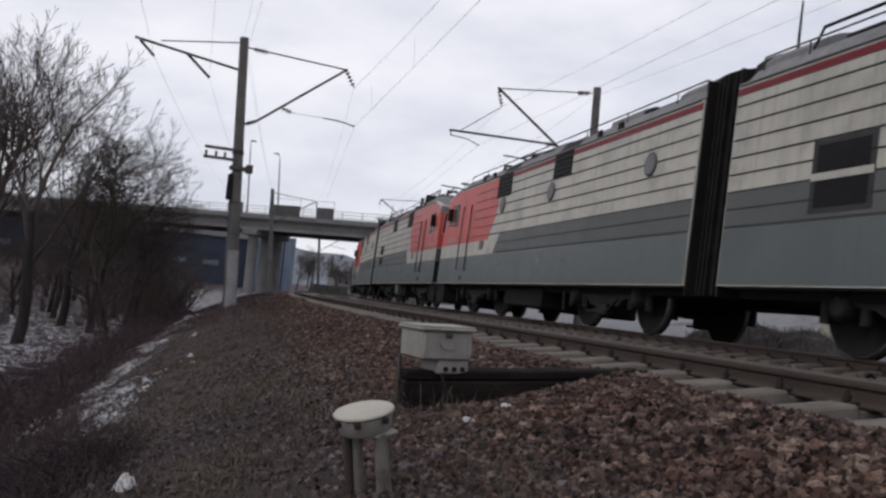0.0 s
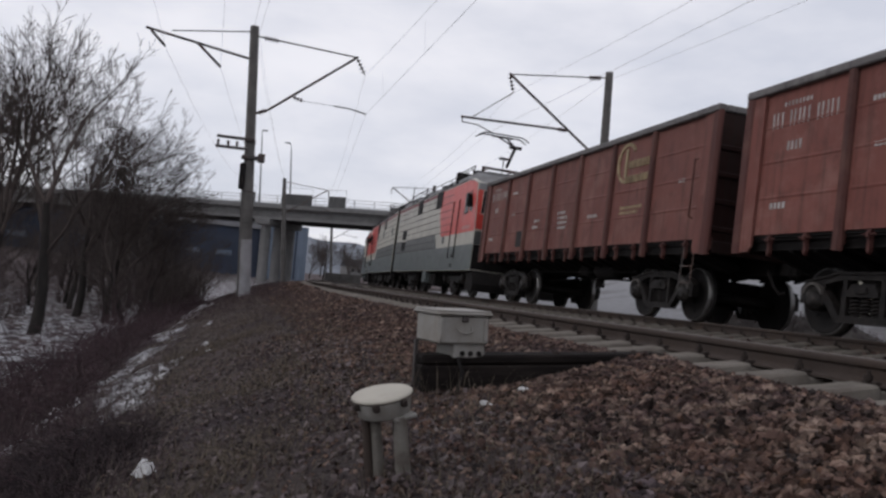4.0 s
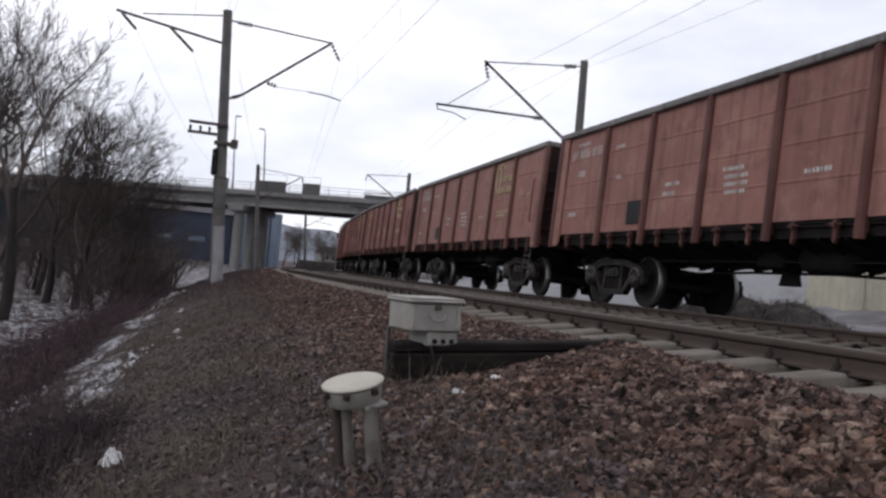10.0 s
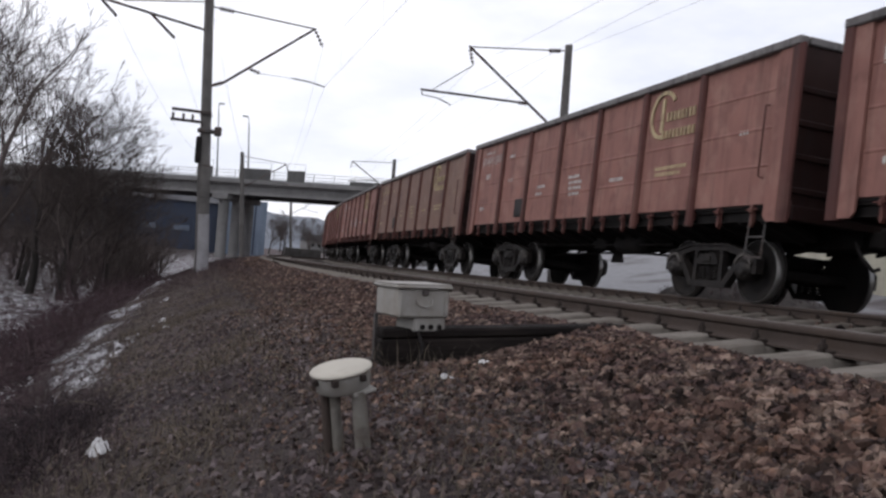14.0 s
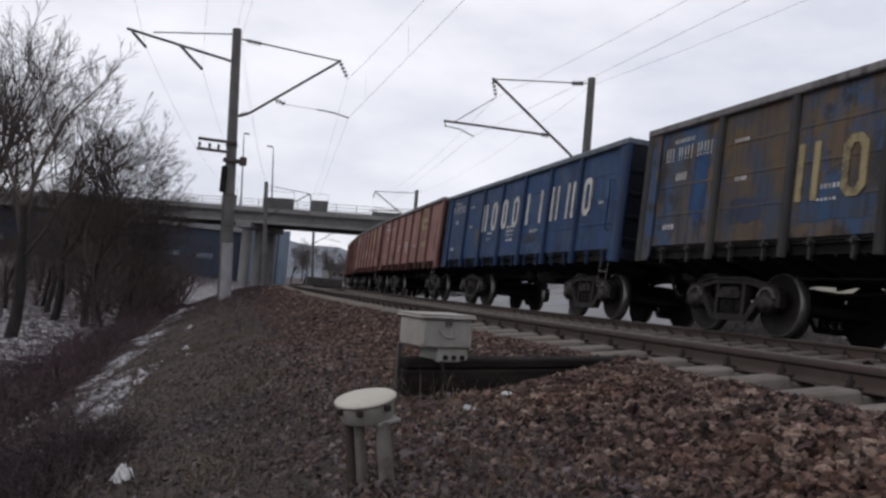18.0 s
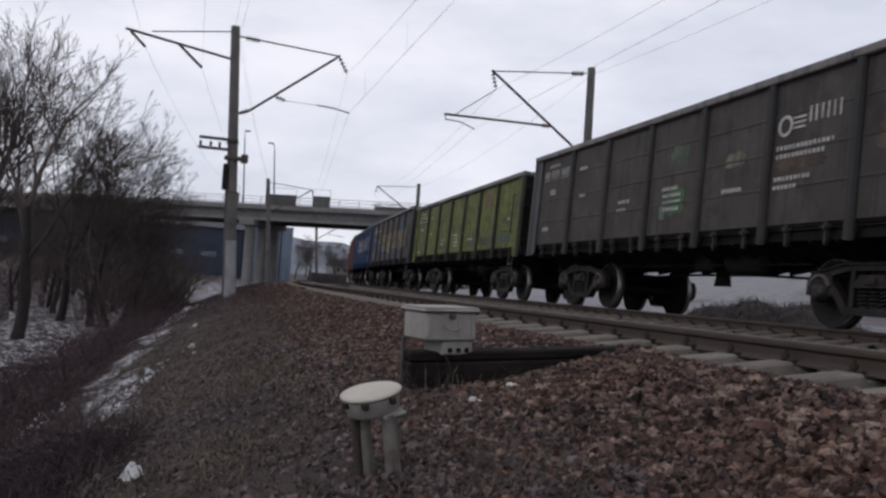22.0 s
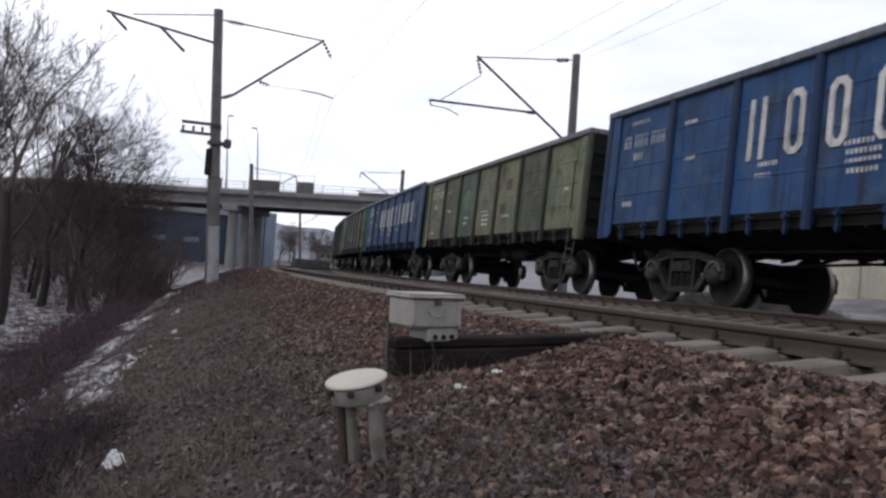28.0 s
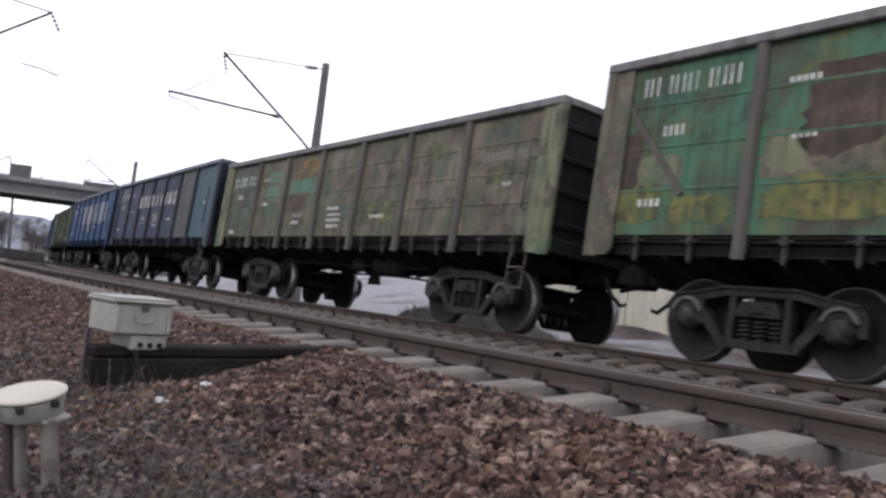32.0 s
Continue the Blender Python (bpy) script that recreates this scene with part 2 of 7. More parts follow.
M["under"] = surface("underframe_grime_and_front_shade", (0.011, 0.0102, 0.0105), (0.018, 0.0160, 0.0155), 4, 0.9, 0.0, wear=(0.026, 0.021, 0.019), wear_scale=3, bump=0.3)
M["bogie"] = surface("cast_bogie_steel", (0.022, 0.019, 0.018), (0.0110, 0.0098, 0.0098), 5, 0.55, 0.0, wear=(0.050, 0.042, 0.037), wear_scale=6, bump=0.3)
# Pale tone paints the lit edges of the bearing adapters' arches.
M["worn_cast"] = surface("lit_edge_worn_cast_steel", (0.125, 0.115, 0.108), (0.080, 0.073, 0.068), 8, 0.7, 0.1, wear=(0.045, 0.038, 0.034), wear_scale=9, bump=0.3)
M["axle_box"] = surface("oily_axle_box", (0.016, 0.0145, 0.0145), (0.028, 0.025, 0.024), 7, 0.45, 0.2, wear=(0.085, 0.076, 0.068), wear_scale=8, wear_amount=0.6, bump=0.2)
M["wheel"] = surface("wheel_disc", (0.020, 0.018, 0.0175), (0.014, 0.013, 0.013), 6, 0.8, 0.0, wear=(0.03, 0.024, 0.02), bump=0.2)
M["tread"] = surface("wheel_tread_steel", (0.20, 0.195, 0.19), (0.14, 0.135, 0.13), 8, 0.38, 0.75, bump=0.05)
M["glass"] = surface("dark_glass", (0.010, 0.011, 0.012), (0.016, 0.017, 0.018), 2, 0.25, 0, bump=0, spec=0.06)
M["box_paint"] = surface("pale_grey_box_paint", (0.315, 0.305, 0.285), (0.24, 0.232, 0.215), 4, 0.65, 0, wear=(0.18, 0.155, 0.13), wear_scale=5, streak=(0.22, 0.19, 0.16), streak_amount=0.35, bump=0.15)
M["lid_paint"] = surface("pale_tan_lid_paint", (0.40, 0.375, 0.325), (0.33, 0.31, 0.27), 5, 0.7, 0, wear=(0.22, 0.19, 0.155), wear_scale=6, bump=0.15)
M["grimy_pipe"] = surface("grimy_pale_pipe", (0.20, 0.19, 0.17), (0.135, 0.125, 0.112), 7, 0.75, 0, wear=(0.075, 0.060, 0.050), wear_scale=9, wear_amount=0.7, streak=(0.09, 0.07, 0.055), streak_amount=0.6, bump=0.3)
M["timber"] = surface("creosoted_timber", (0.009, 0.0078, 0.0075), (0.016, 0.0130, 0.0120), 6, 0.9, 0, wear=(0.034, 0.028, 0.025), wear_scale=6, bump=0.6, stretch=(0.25, 1, 1), spec=0.08)

# ---------------------------------------------------------------- the line of the track
# The far track's centre line, by its length from the camera's cross-section: straight behind, bending to the right ahead.
XC, GAP_TRACKS, CANT, FAR_Z = 9.187, 4.81, 0.0465, -0.005
TS = np.arange(-80.0, 460.0, 0.5)
CURV = np.clip(0.00172 + 0.0000171 * TS, 0.0, 0.0033)
HEAD = np.concatenate([[0], np.cumsum((CURV[1:] + CURV[:-1]) / 2 * 0.5)])
HEAD -= np.interp(0.0, TS, HEAD)
LX = np.concatenate([[0], np.cumsum(np.sin((HEAD[1:] + HEAD[:-1]) / 2) * 0.5)])
LY = np.concatenate([[0], np.cumsum(np.cos((HEAD[1:] + HEAD[:-1]) / 2) * 0.5)])
LX += XC - np.interp(0.0, TS, LX)
LY -= np.interp(0.0, TS, LY)


def on_line(s, left=0.0):
    """The place s metres along the far track, that many metres to its left, and the heading in degrees."""
    h = np.interp(s, TS, HEAD)
    x = np.interp(s, TS, LX) - left * np.cos(h)
    y = np.interp(s, TS, LY) + left * np.sin(h)
    return float(x), float(y), float(-np.degrees(h))


NEAR = GAP_TRACKS


def line_coords(x, y):
    """Length along the track and distance to the left of the near track's centre, for arrays of places."""
    px, py = LX[::4], LY[::4]
    x, y = np.asarray(x, float), np.asarray(y, float)
    s, u = np.empty(x.shape), np.empty(x.shape)
    flat_s, flat_u, fx, fy = s.ravel(), u.ravel(), x.ravel(), y.ravel()
    for i in range(0, len(fx), 4000):
        a, b = fx[i:i + 4000], fy[i:i + 4000]
        j = np.argmin((a[:, None] - px) ** 2 + (b[:, None] - py) ** 2, axis=1)
        h = HEAD[::4][j]
        dx, dy = a - px[j], b - py[j]
        flat_s[i:i + 4000] = TS[::4][j] + dx * np.sin(h) + dy * np.cos(h)
        flat_u[i:i + 4000] = -(dx * np.cos(h) - dy * np.sin(h)) - NEAR
    return s, u


def wave(x, y, seed=0.0):
    """A cheap smooth unevenness between -1 and 1."""
    return (np.sin(x * 0.9 + 1.3 * y + seed) + np.sin(1.7 * x - 0.8 * y + 2 * seed) + np.sin(-0.6 * x + 2.3 * y + 3 * seed)
            + 0.6 * np.sin(3.9 * x + 2.9 * y + seed) + 0.6 * np.sin(-4.3 * x + 3.1 * y)) / 4.2


PROFILE_U = [-400, -90, -55, -38, -30, -22, -16, -12, -9.5, -7.6, -6.5, -6.2, -5.75, -5.5, -4.1, -3.8, -3.4, -3.1, -1.7, -1.4, 0.95, 1.14, 1.32, 1.52, 1.8, 2.4, 3.05, 3.55, 4.4, 5.2, 5.9, 7.0, 9, 14, 30, 60, 400]
PROFILE_Z = [9.0, 6.0, 5.0, 4.2, 3.3, 1.5, 0.1, -0.1, -0.3, -0.50, -0.25, -0.24, -0.24, -0.20, -0.165, -0.165, -0.20, -0.30, -0.31, -0.28, -0.31, -0.255, -0.160, -0.172, -0.226, -0.37, -0.47, -0.55, -0.92, -1.27, -1.62, -2.1, -2.2, -2.2, -1.6, -0.5, 2.0]


def ground_height(x, y):
    s, u = line_coords(x, y)
    z = np.interp(u, PROFILE_U, PROFILE_Z)
    rough = np.interp(u, [-30, -12, -9, -7, -1.7, -1.5, 1.1, 1.3, 2.5, 4, 6, 12, 40], [0.3, 0.12, 0.08, 0.02, 0.02, 0.006, 0.006, 0.012, 0.02, 0.05, 0.10, 0.16, 0.5])
    far = np.interp(s, [60, 110], [0, 1])
    z = np.where(u > 4, z + far * np.interp(u, [4, 9, 40], [0, 1.4, 1.6]), z)
    return z + rough * wave(x, y) + 0.4 * rough * wave(x * 3.1, y * 3.1, 1.0), s, u


def grid_axis(lo, hi, fine_lo, fine_hi, step, grow=1.16):
    a = list(np.arange(fine_lo, fine_hi + 1e-6, step))
    d = step
    while a[-1] < hi:
        d *= grow
        a.append(a[-1] + d)
    d = step
    while a[0] > lo:
        d *= grow
        a.insert(0, a[0] - d)
    return np.array(a)


def ground_material():
    """Dark soil with dry grass, brown ballast dirt near the track darkened as shade between its stones, and old snow,
    by the mesh's own cover values.
    """
    m = bpy.data.materials.new("embankment_ground")
    m.use_nodes = True
    n, l = m.node_tree.nodes, m.node_tree.links
    bsdf = n["Principled BSDF"]
    co = n.new("ShaderNodeTexCoord")

    def nz(scale, detail=6.0, rough=0.65):
        t = n.new("ShaderNodeTexNoise")
        t.inputs["Scale"].default_value, t.inputs["Detail"].default_value, t.inputs["Roughness"].default_value = scale, detail, rough
        l.new(co.outputs["Object"], t.inputs["Vector"])
        return t.outputs["Fac"]

    def rng(v, lo, hi, a=0.0, b=1.0):
        r = n.new("ShaderNodeMapRange")
        for k, w in zip(("From Min", "From Max", "To Min", "To Max"), (lo, hi, a, b)):
            r.inputs[k].default_value = w
        l.new(v, r.inputs["Value"])
        return r.outputs[0]

    def mix(f, a, b):
        x = n.new("ShaderNodeMix")
        x.data_type = "RGBA"
        for sock, v in ((0, f), (6, a), (7, b)):
            if isinstance(v, tuple):
                x.inputs[sock].default_value = rgb(v)
            else:
                l.new(v, x.inputs[sock])
        return x.outputs[2]

    def cover(name):
        a = n.new("ShaderNodeAttribute")
        a.attribute_name = name
        return a.outputs["Fac"]

    def math_(op, a, b):
        x = n.new("ShaderNodeMath")
        x.operation = op
        for i, v in enumerate((a, b)):
            if isinstance(v, float):
                x.inputs[i].default_value = v
            else:
                l.new(v, x.inputs[i])
        return x.outputs[0]

    soil = mix(rng(nz(0.9, 7.0, 0.7), 0.36, 0.64), (0.040, 0.0285, 0.0345), (0.102, 0.080, 0.074))
    grass = mix(rng(nz(22), 0.35, 0.65), (0.054, 0.045, 0.0415), (0.114, 0.097, 0.081))
    # Ballast dirt kept extra dark, as shade in the gaps between loose stones.
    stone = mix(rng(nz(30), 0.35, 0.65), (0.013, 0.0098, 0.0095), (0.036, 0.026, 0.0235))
    col = mix(rng(math_("ADD", nz(1.7), cover("grass")), 0.95, 1.25), soil, grass)
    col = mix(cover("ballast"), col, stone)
    snowy = rng(math_("ADD", math_("MULTIPLY", nz(2.2, 9.0, 0.75), 1.0), cover("snow")), 1.02, 1.10)
    field = rng(math_("ADD", nz(0.30, 3.0, 0.5), cover("field")), 0.92, 1.22)
    col = mix(field, col, mix(nz(3), (0.15, 0.15, 0.155), (0.36, 0.36, 0.375)))
    col = mix(snowy, col, mix(nz(5), (0.34, 0.345, 0.36), (0.54, 0.545, 0.57)))
    l.new(col, bsdf.inputs["Base Color"])
    bsdf.inputs["Roughness"].default_value = 0.95
    bsdf.inputs["Specular IOR Level"].default_value = 0.2
    bp = n.new("ShaderNodeBump")
    bp.inputs["Strength"].default_value, bp.inputs["Distance"].default_value = 0.9, 0.05
    l.new(math_("ADD", nz(20), nz(70)), bp.inputs["Height"])
    l.new(bp.outputs[0], bsdf.inputs["Normal"])
    return m


def build_ground():
    ax = grid_axis(-2200, 2200, -9.0, 11.0, 0.16)
    ay = grid_axis(-300, 3000, 0.0, 30.0, 0.20)
    gx, gy = np.meshgrid(ax, ay)
    z, s, u = ground_height(gx, gy)
    far = np.hypot(gx, gy)
    z = np.where(far > 250, np.clip(z, -3, 3), z)
    v = np.stack([gx, gy, z], -1).reshape(-1, 3)
    ny, nx = gx.shape
    i = np.arange(ny - 1)[:, None] * nx + np.arange(nx - 1)[None]
    f = np.stack([i, i + 1, i + nx + 1, i + nx], -1).reshape(-1, 4)
    me = raw_mesh("ground", v, f, True)
    s, u = s.ravel(), u.ravel()
    strip = np.exp(-((u - 5.30 + 0.22 * np.sin(s * 0.8) + 0.12 * np.sin(s * 2.3)) / 0.62) ** 2) * np.interp(s, [6.5, 8.5, 20, 30, 40], [0.1, 0.58, 0.60, 0.60, 0.45])
    flat = np.interp(u, [5.8, 6.3, 8.0, 14, 20, 60], [0, 0.50, 0.55, 0.51, 0.47, 0.30])
    right = np.interp(u, [-60, -40, -30, -14, -11.2, -9.6, -8.6], [0.38, 0.45, 0.50, 0.53, 0.56, 0.44, 0.0])
    right = right + np.interp(s, [20.5, 23.5], [0.0, 0.22]) * np.interp(u, [-40, -30, -10.5, -9.2, -8.6], [0, 1, 1, 0.8, 0])
    covers = {
        "snow": np.maximum(np.maximum(strip, flat), 0.62 * np.exp(-((s - 9.2) / 1.9) ** 2 - ((u - 6.05) / 0.42) ** 2)),
        "field": right,
        "grass": np.interp(u, [2.6, 3.6, 4.6, 5.6, 8], [0.0, 0.45, 0.62, 0.4, 0.35]),
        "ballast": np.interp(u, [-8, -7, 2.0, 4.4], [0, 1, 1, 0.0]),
    }
    for name, val in covers.items():
        a = me.attributes.new(name, "FLOAT", "POINT")
        a.data.foreach_set("value", val.astype(np.float32))
    ob = part("ground", me, ground_material())
    return tagged(ob, "railway embankment of dark soil with dry grass and old snow patches", "ground", kind="structure")


build_ground()

# ---------------------------------------------------------------- stones, grass and twigs
STONE_V = np.array([(x, y, z) for z in (-1, 1) for y in (-1, 1) for x in (-1, 1)], float)
STONE_F = np.array([(0, 2, 3), (0, 3, 1), (4, 5, 7), (4, 7, 6), (0, 1, 5), (0, 5, 4), (2, 6, 7), (2, 7, 3), (0, 4, 6), (0, 6, 2), (1, 3, 7), (1, 7, 5)])


def place_on_slope(rng_, n, s0, s1, u0, u1, power=1.0):
    s = s0 + (s1 - s0) * rng_.random(n) ** power
    u = rng_.uniform(u0, u1, n)
    h = np.interp(s, TS, HEAD)
    left = u + NEAR
    x = np.interp(s, TS, LX) - left * np.cos(h)
    y = np.interp(s, TS, LY) + left * np.sin(h)
    z, _, _ = ground_height(x, y)
    return x, y, z, s, u


def stone_mesh(name, rng_, spots, size_lo, size_hi, sink=0.25):
    x, y, z = spots[:3]
    n = len(x)
    r = size_lo + (size_hi - size_lo) * rng_.random(n) ** 1.7
    v = STONE_V[None] * (0.72 + rng_.uniform(-0.36, 0.32, (n, 8, 3)))
    if len(spots) > 4:
        r = r * np.interp(spots[4], [2.1, 3.0, 4.0], [1.0, 0.72, 0.5])
    v = v * (r[:, None] * rng_.uniform(0.45, 1.25, (n, 3)))[:, None]
    q = rng_.normal(size=(n, 4))
    q /= np.linalg.norm(q, axis=1, keepdims=True)
    w, a, b, c = q.T
    rot = np.stack([1 - 2 * (b * b + c * c), 2 * (a * b - c * w), 2 * (a * c + b * w), 2 * (a * b + c * w), 1 - 2 * (a * a + c * c), 2 * (b * c - a * w),
                    2 * (a * c - b * w), 2 * (b * c + a * w), 1 - 2 * (a * a + b * b)], -1).reshape(n, 3, 3)
    v = np.einsum("nij,nkj->nki", rot, v)
    v += np.stack([x, y, z + r * (0.5 - sink)], -1)[:, None]
    f = (np.arange(n) * 8)[:, None, None] + STONE_F[None]
    return raw_mesh(name, v.reshape(-1, 3), f.reshape(-1, 3))


def build_stones():
    rng_ = np.random.default_rng(3)
    brown = surface("ballast_stone", (0.074, 0.0435, 0.0325), (0.039, 0.0275, 0.0285), 0.7, 0.9, wear=((0.205, 0.152, 0.122), (0.017, 0.014, 0.0155), (0.110, 0.062, 0.041)), wear_scale=7, wear_amount=0.85, spread=0.85, island=True, bump=0.4, fine=70)
    sets = []
    for n, s0, s1, u0, u1, lo, hi in ((110000, -1.0, 10.5, 1.10, 4.9, 0.008, 0.031), (30000, 9, 30, 1.12, 3.2, 0.011, 0.030), (5000, 28, 90, 1.15, 3.6, 0.035, 0.075),
                                      (9000, 0.4, 18, -1.3, 0.9, 0.010, 0.024), (26500, -1.0, 17, 1.14, 1.50, 0.010, 0.026), (6000, 0.4, 40, -6.4, -1.4, 0.02, 0.05)):
        spots = place_on_slope(rng_, n, s0, s1, u0, u1, 1.25)
        if u0 == -1.3:
            keep = np.abs(((spots[3] - 0.51) / 0.545 + 0.5) % 1 - 0.5) > 0.26
            spots = [a[keep] for a in spots]
        elif u0 > 0:
            on_end = (spots[4] < 1.36) & (np.abs(((spots[3] - 0.51) / 0.545 + 0.5) % 1 - 0.5) < 0.255)
            keep = ~on_end & (rng_.random(n) < np.interp(spots[4], [1.9, 2.5, 3.1, 4.0, 4.9], [1, 0.72, 0.34, 0.10, 0.04]))
            spots = [a[keep] for a in spots]
        sets.append((spots, lo, hi))
    for (spots, lo, hi), name, label in zip(sets, ("ballast_stones",) * 6, ("loose brown crushed-stone ballast beside the sleepers", "brown ballast stones along the track shoulder",
                                            "brown ballast stones farther along the shoulder", "brown ballast stones between the sleepers", "brown ballast stones packed round the sleeper ends", "dark ballast stones round the far track")):
        ob = part(name, stone_mesh(name, rng_, spots, lo, hi), brown)
        tagged(ob, label, "ballast", kind="stuff")
    # a low heap of ballast against the old timber
    n = 3200
    x, y = rng_.uniform(2.0, 3.14, n), rng_.uniform(4.78, 5.25, n)
    z, _, _ = ground_height(x, y)
    rise = 0.055 * np.clip((x - 2.0) / 0.9, 0, 1) * np.clip(1 - (5.22 - y) / 0.45, 0, 1)
    z = z + rise * rng_.random(n) ** 0.6
    ob = part("ballast_stones", stone_mesh("ballast_stones", rng_, (x, y, z), 0.009, 0.026), brown)
    tagged(ob, "brown ballast stones heaped against the timber sleeper", "ballast", kind="stuff")
    dark = surface("dirt_clod", (0.078, 0.061, 0.052), (0.040, 0.0285, 0.034), 0.9, 0.95, wear=(0.15, 0.122, 0.116), wear_scale=9, wear_amount=0.5, spread=0.55, island=True, bump=0.5, fine=80)
    spots = place_on_slope(rng_, 36000, 1.8, 32, 2.2, 5.3, 1.35)
    ob = part("dirt_clods", stone_mesh("dirt_clods", rng_, spots[:3], 0.005, 0.018, 0.4), dark)
    tagged(ob, "small dark clods and stones on the embankment slope", "soil", kind="stuff")
    pale = surface("weathered_clod", (0.150, 0.128, 0.122), (0.062, 0.046, 0.052), 2.0, 0.95, wear=(0.028, 0.021, 0.023), wear_scale=9, wear_amount=0.6, spread=0.6, island=True, bump=0.5, fine=80)
    spots = place_on_slope(rng_, 9000, 1.8, 10, 2.7, 4.9, 1.2)
    keep = wave(spots[0] * 3.0, spots[1] * 3.0, 6.0) > rng_.uniform(-1.0, 0.6, len(spots[0]))
    ob = part("dirt_clods", stone_mesh("dirt_clods", rng_, [a[keep] for a in spots[:3]], 0.008, 0.026, 0.4), pale)
    tagged(ob, "pale weathered clods and stones low on the slope", "soil", kind="stuff")


def build_snow():
    """Broken crusts of old snow: along the ditch edge, in it and between the trees."""
    rng_ = np.random.default_rng(44)
    snow = surface("snow_crust", (0.50, 0.495, 0.51), (0.30, 0.295, 0.305), 6, 0.9, wear=(0.24, 0.22, 0.22), wear_scale=9, wear_amount=0.5, spread=0.3, island=True, bump=0.4)
    rows = ((8.0, 5.20, 9.0, 5.15, 0.05, 26), (9.6, 5.38, 11.0, 5.05, 0.07, 120), (9.0, 5.12, 9.8, 4.95, 0.09, 60), (9.7, 4.90, 11.7, 4.68, 0.05, 60), (7.2, 5.28, 8.0, 5.40, 0.05, 12),
            (13.0, 5.42, 15.6, 5.05, 0.09, 60), (10.0, 5.98, 10.8, 5.70, 0.10, 46), (12.3, 4.52, 13.2, 4.30, 0.06, 10), (18.2, 4.50, 18.8, 4.32, 0.08, 8),
            (29.4, 5.45, 30.4, 4.78, 0.10, 60), (22.6, 8.4, 23.6, 7.5, 0.35, 260), (19.0, 8.0, 20.0, 7.3, 0.25, 90), (31.0, 9.0, 33.0, 7.6, 0.40, 300), (41.0, 10.0, 46.0, 8.6, 0.5, 160))
    for s0, u0, s1, u1, wide, n in rows:
        k = rng_.random(n)
        s, left = s0 + (s1 - s0) * k + rng_.normal(0, wide, n), u0 + (u1 - u0) * k + rng_.normal(0, wide, n) + NEAR
        h = np.interp(s, TS, HEAD)
        x, y = np.interp(s, TS, LX) - left * np.cos(h), np.interp(s, TS, LY) + left * np.sin(h)
        big = float(np.interp(s0, [8, 12, 30], [0.8, 1.0, 1.9]))
        ob = part("snow_crust", stone_mesh("snow_crust", rng_, (x, y, ground_height(x, y)[0]), 0.010 * big, 0.044 * big, 0.40), snow)
        tagged(ob, "broken crust of old white snow on dark soil", "snow", kind="stuff")


def blades(name, rng_, spots, h_lo, h_hi, width, lean, mat_, label, category, bend=2):
    """Thin upright blades or stalks as one object."""
    x, y, z = spots[:3]
    n = len(x)
    hgt = rng_.uniform(h_lo, h_hi, n)
    a = rng_.uniform(0, 2 * math.pi, n)
    d = np.stack([np.cos(a), np.sin(a), np.zeros(n)], -1)
    side = np.stack([-np.sin(a), np.cos(a), np.zeros(n)], -1)
    base = np.stack([x, y, z - 0.01], -1)
    ln = rng_.uniform(0.1, lean, n)[:, None]
    w = (width * rng_.uniform(0.6, 1.3, n))[:, None]
    mid = base + d * ln * hgt[:, None] * 0.35 + np.array([0, 0, 1]) * hgt[:, None] * 0.55
    tip = base + d * ln * hgt[:, None] * 1.0 + np.array([0, 0, 1]) * hgt[:, None] * (1 - 0.3 * ln)
    v = np.stack([base - side * w, base + side * w, base + d * w, mid - side * w * 0.7, mid + side * w * 0.7, mid + d * w * 0.7, tip], 1)
    f = np.array([(0, 1, 4), (0, 4, 3), (1, 2, 5), (1, 5, 4), (2, 0, 3), (2, 3, 5), (3, 4, 6), (4, 5, 6), (5, 3, 6)])
    f = (np.arange(n) * 7)[:, None, None] + f[None]
    ob = part(name, raw_mesh(name, v.reshape(-1, 3), f.reshape(-1, 3)), mat_)
    return tagged(ob, label, category, kind="stuff")


M["dry_grass"] = surface("dry_grass", (0.130, 0.107, 0.080), (0.068, 0.055, 0.045), 3, 0.9, spread=0.45, island=True, bump=0)
M["twig"] = surface("bare_twig", (0.076, 0.062, 0.056), (0.050, 0.041, 0.039), 4, 0.9, spread=0.35, island=True, bump=0)
M["stalk"] = surface("dead_reddish_stalk", (0.080, 0.058, 0.057), (0.048, 0.036, 0.039), 3, 0.9, spread=0.4, island=True, bump=0)
M["thicket"] = surface("blackened_bramble_stem", (0.036, 0.026, 0.028), (0.021, 0.016, 0.018), 3, 0.9, spread=0.5, island=True, bump=0)
M["bramble"] = surface("dark_bramble_stem", (0.058, 0.036, 0.040), (0.036, 0.024, 0.028), 3, 0.9, spread=0.5, island=True, bump=0)
M["bark"] = surface("tree_bark", (0.034, 0.030, 0.028), (0.021, 0.0185, 0.018), 5, 0.95, wear=(0.055, 0.05, 0.046), wear_scale=6, bump=0.7, fine=30, stretch=(1, 1, 0.3))


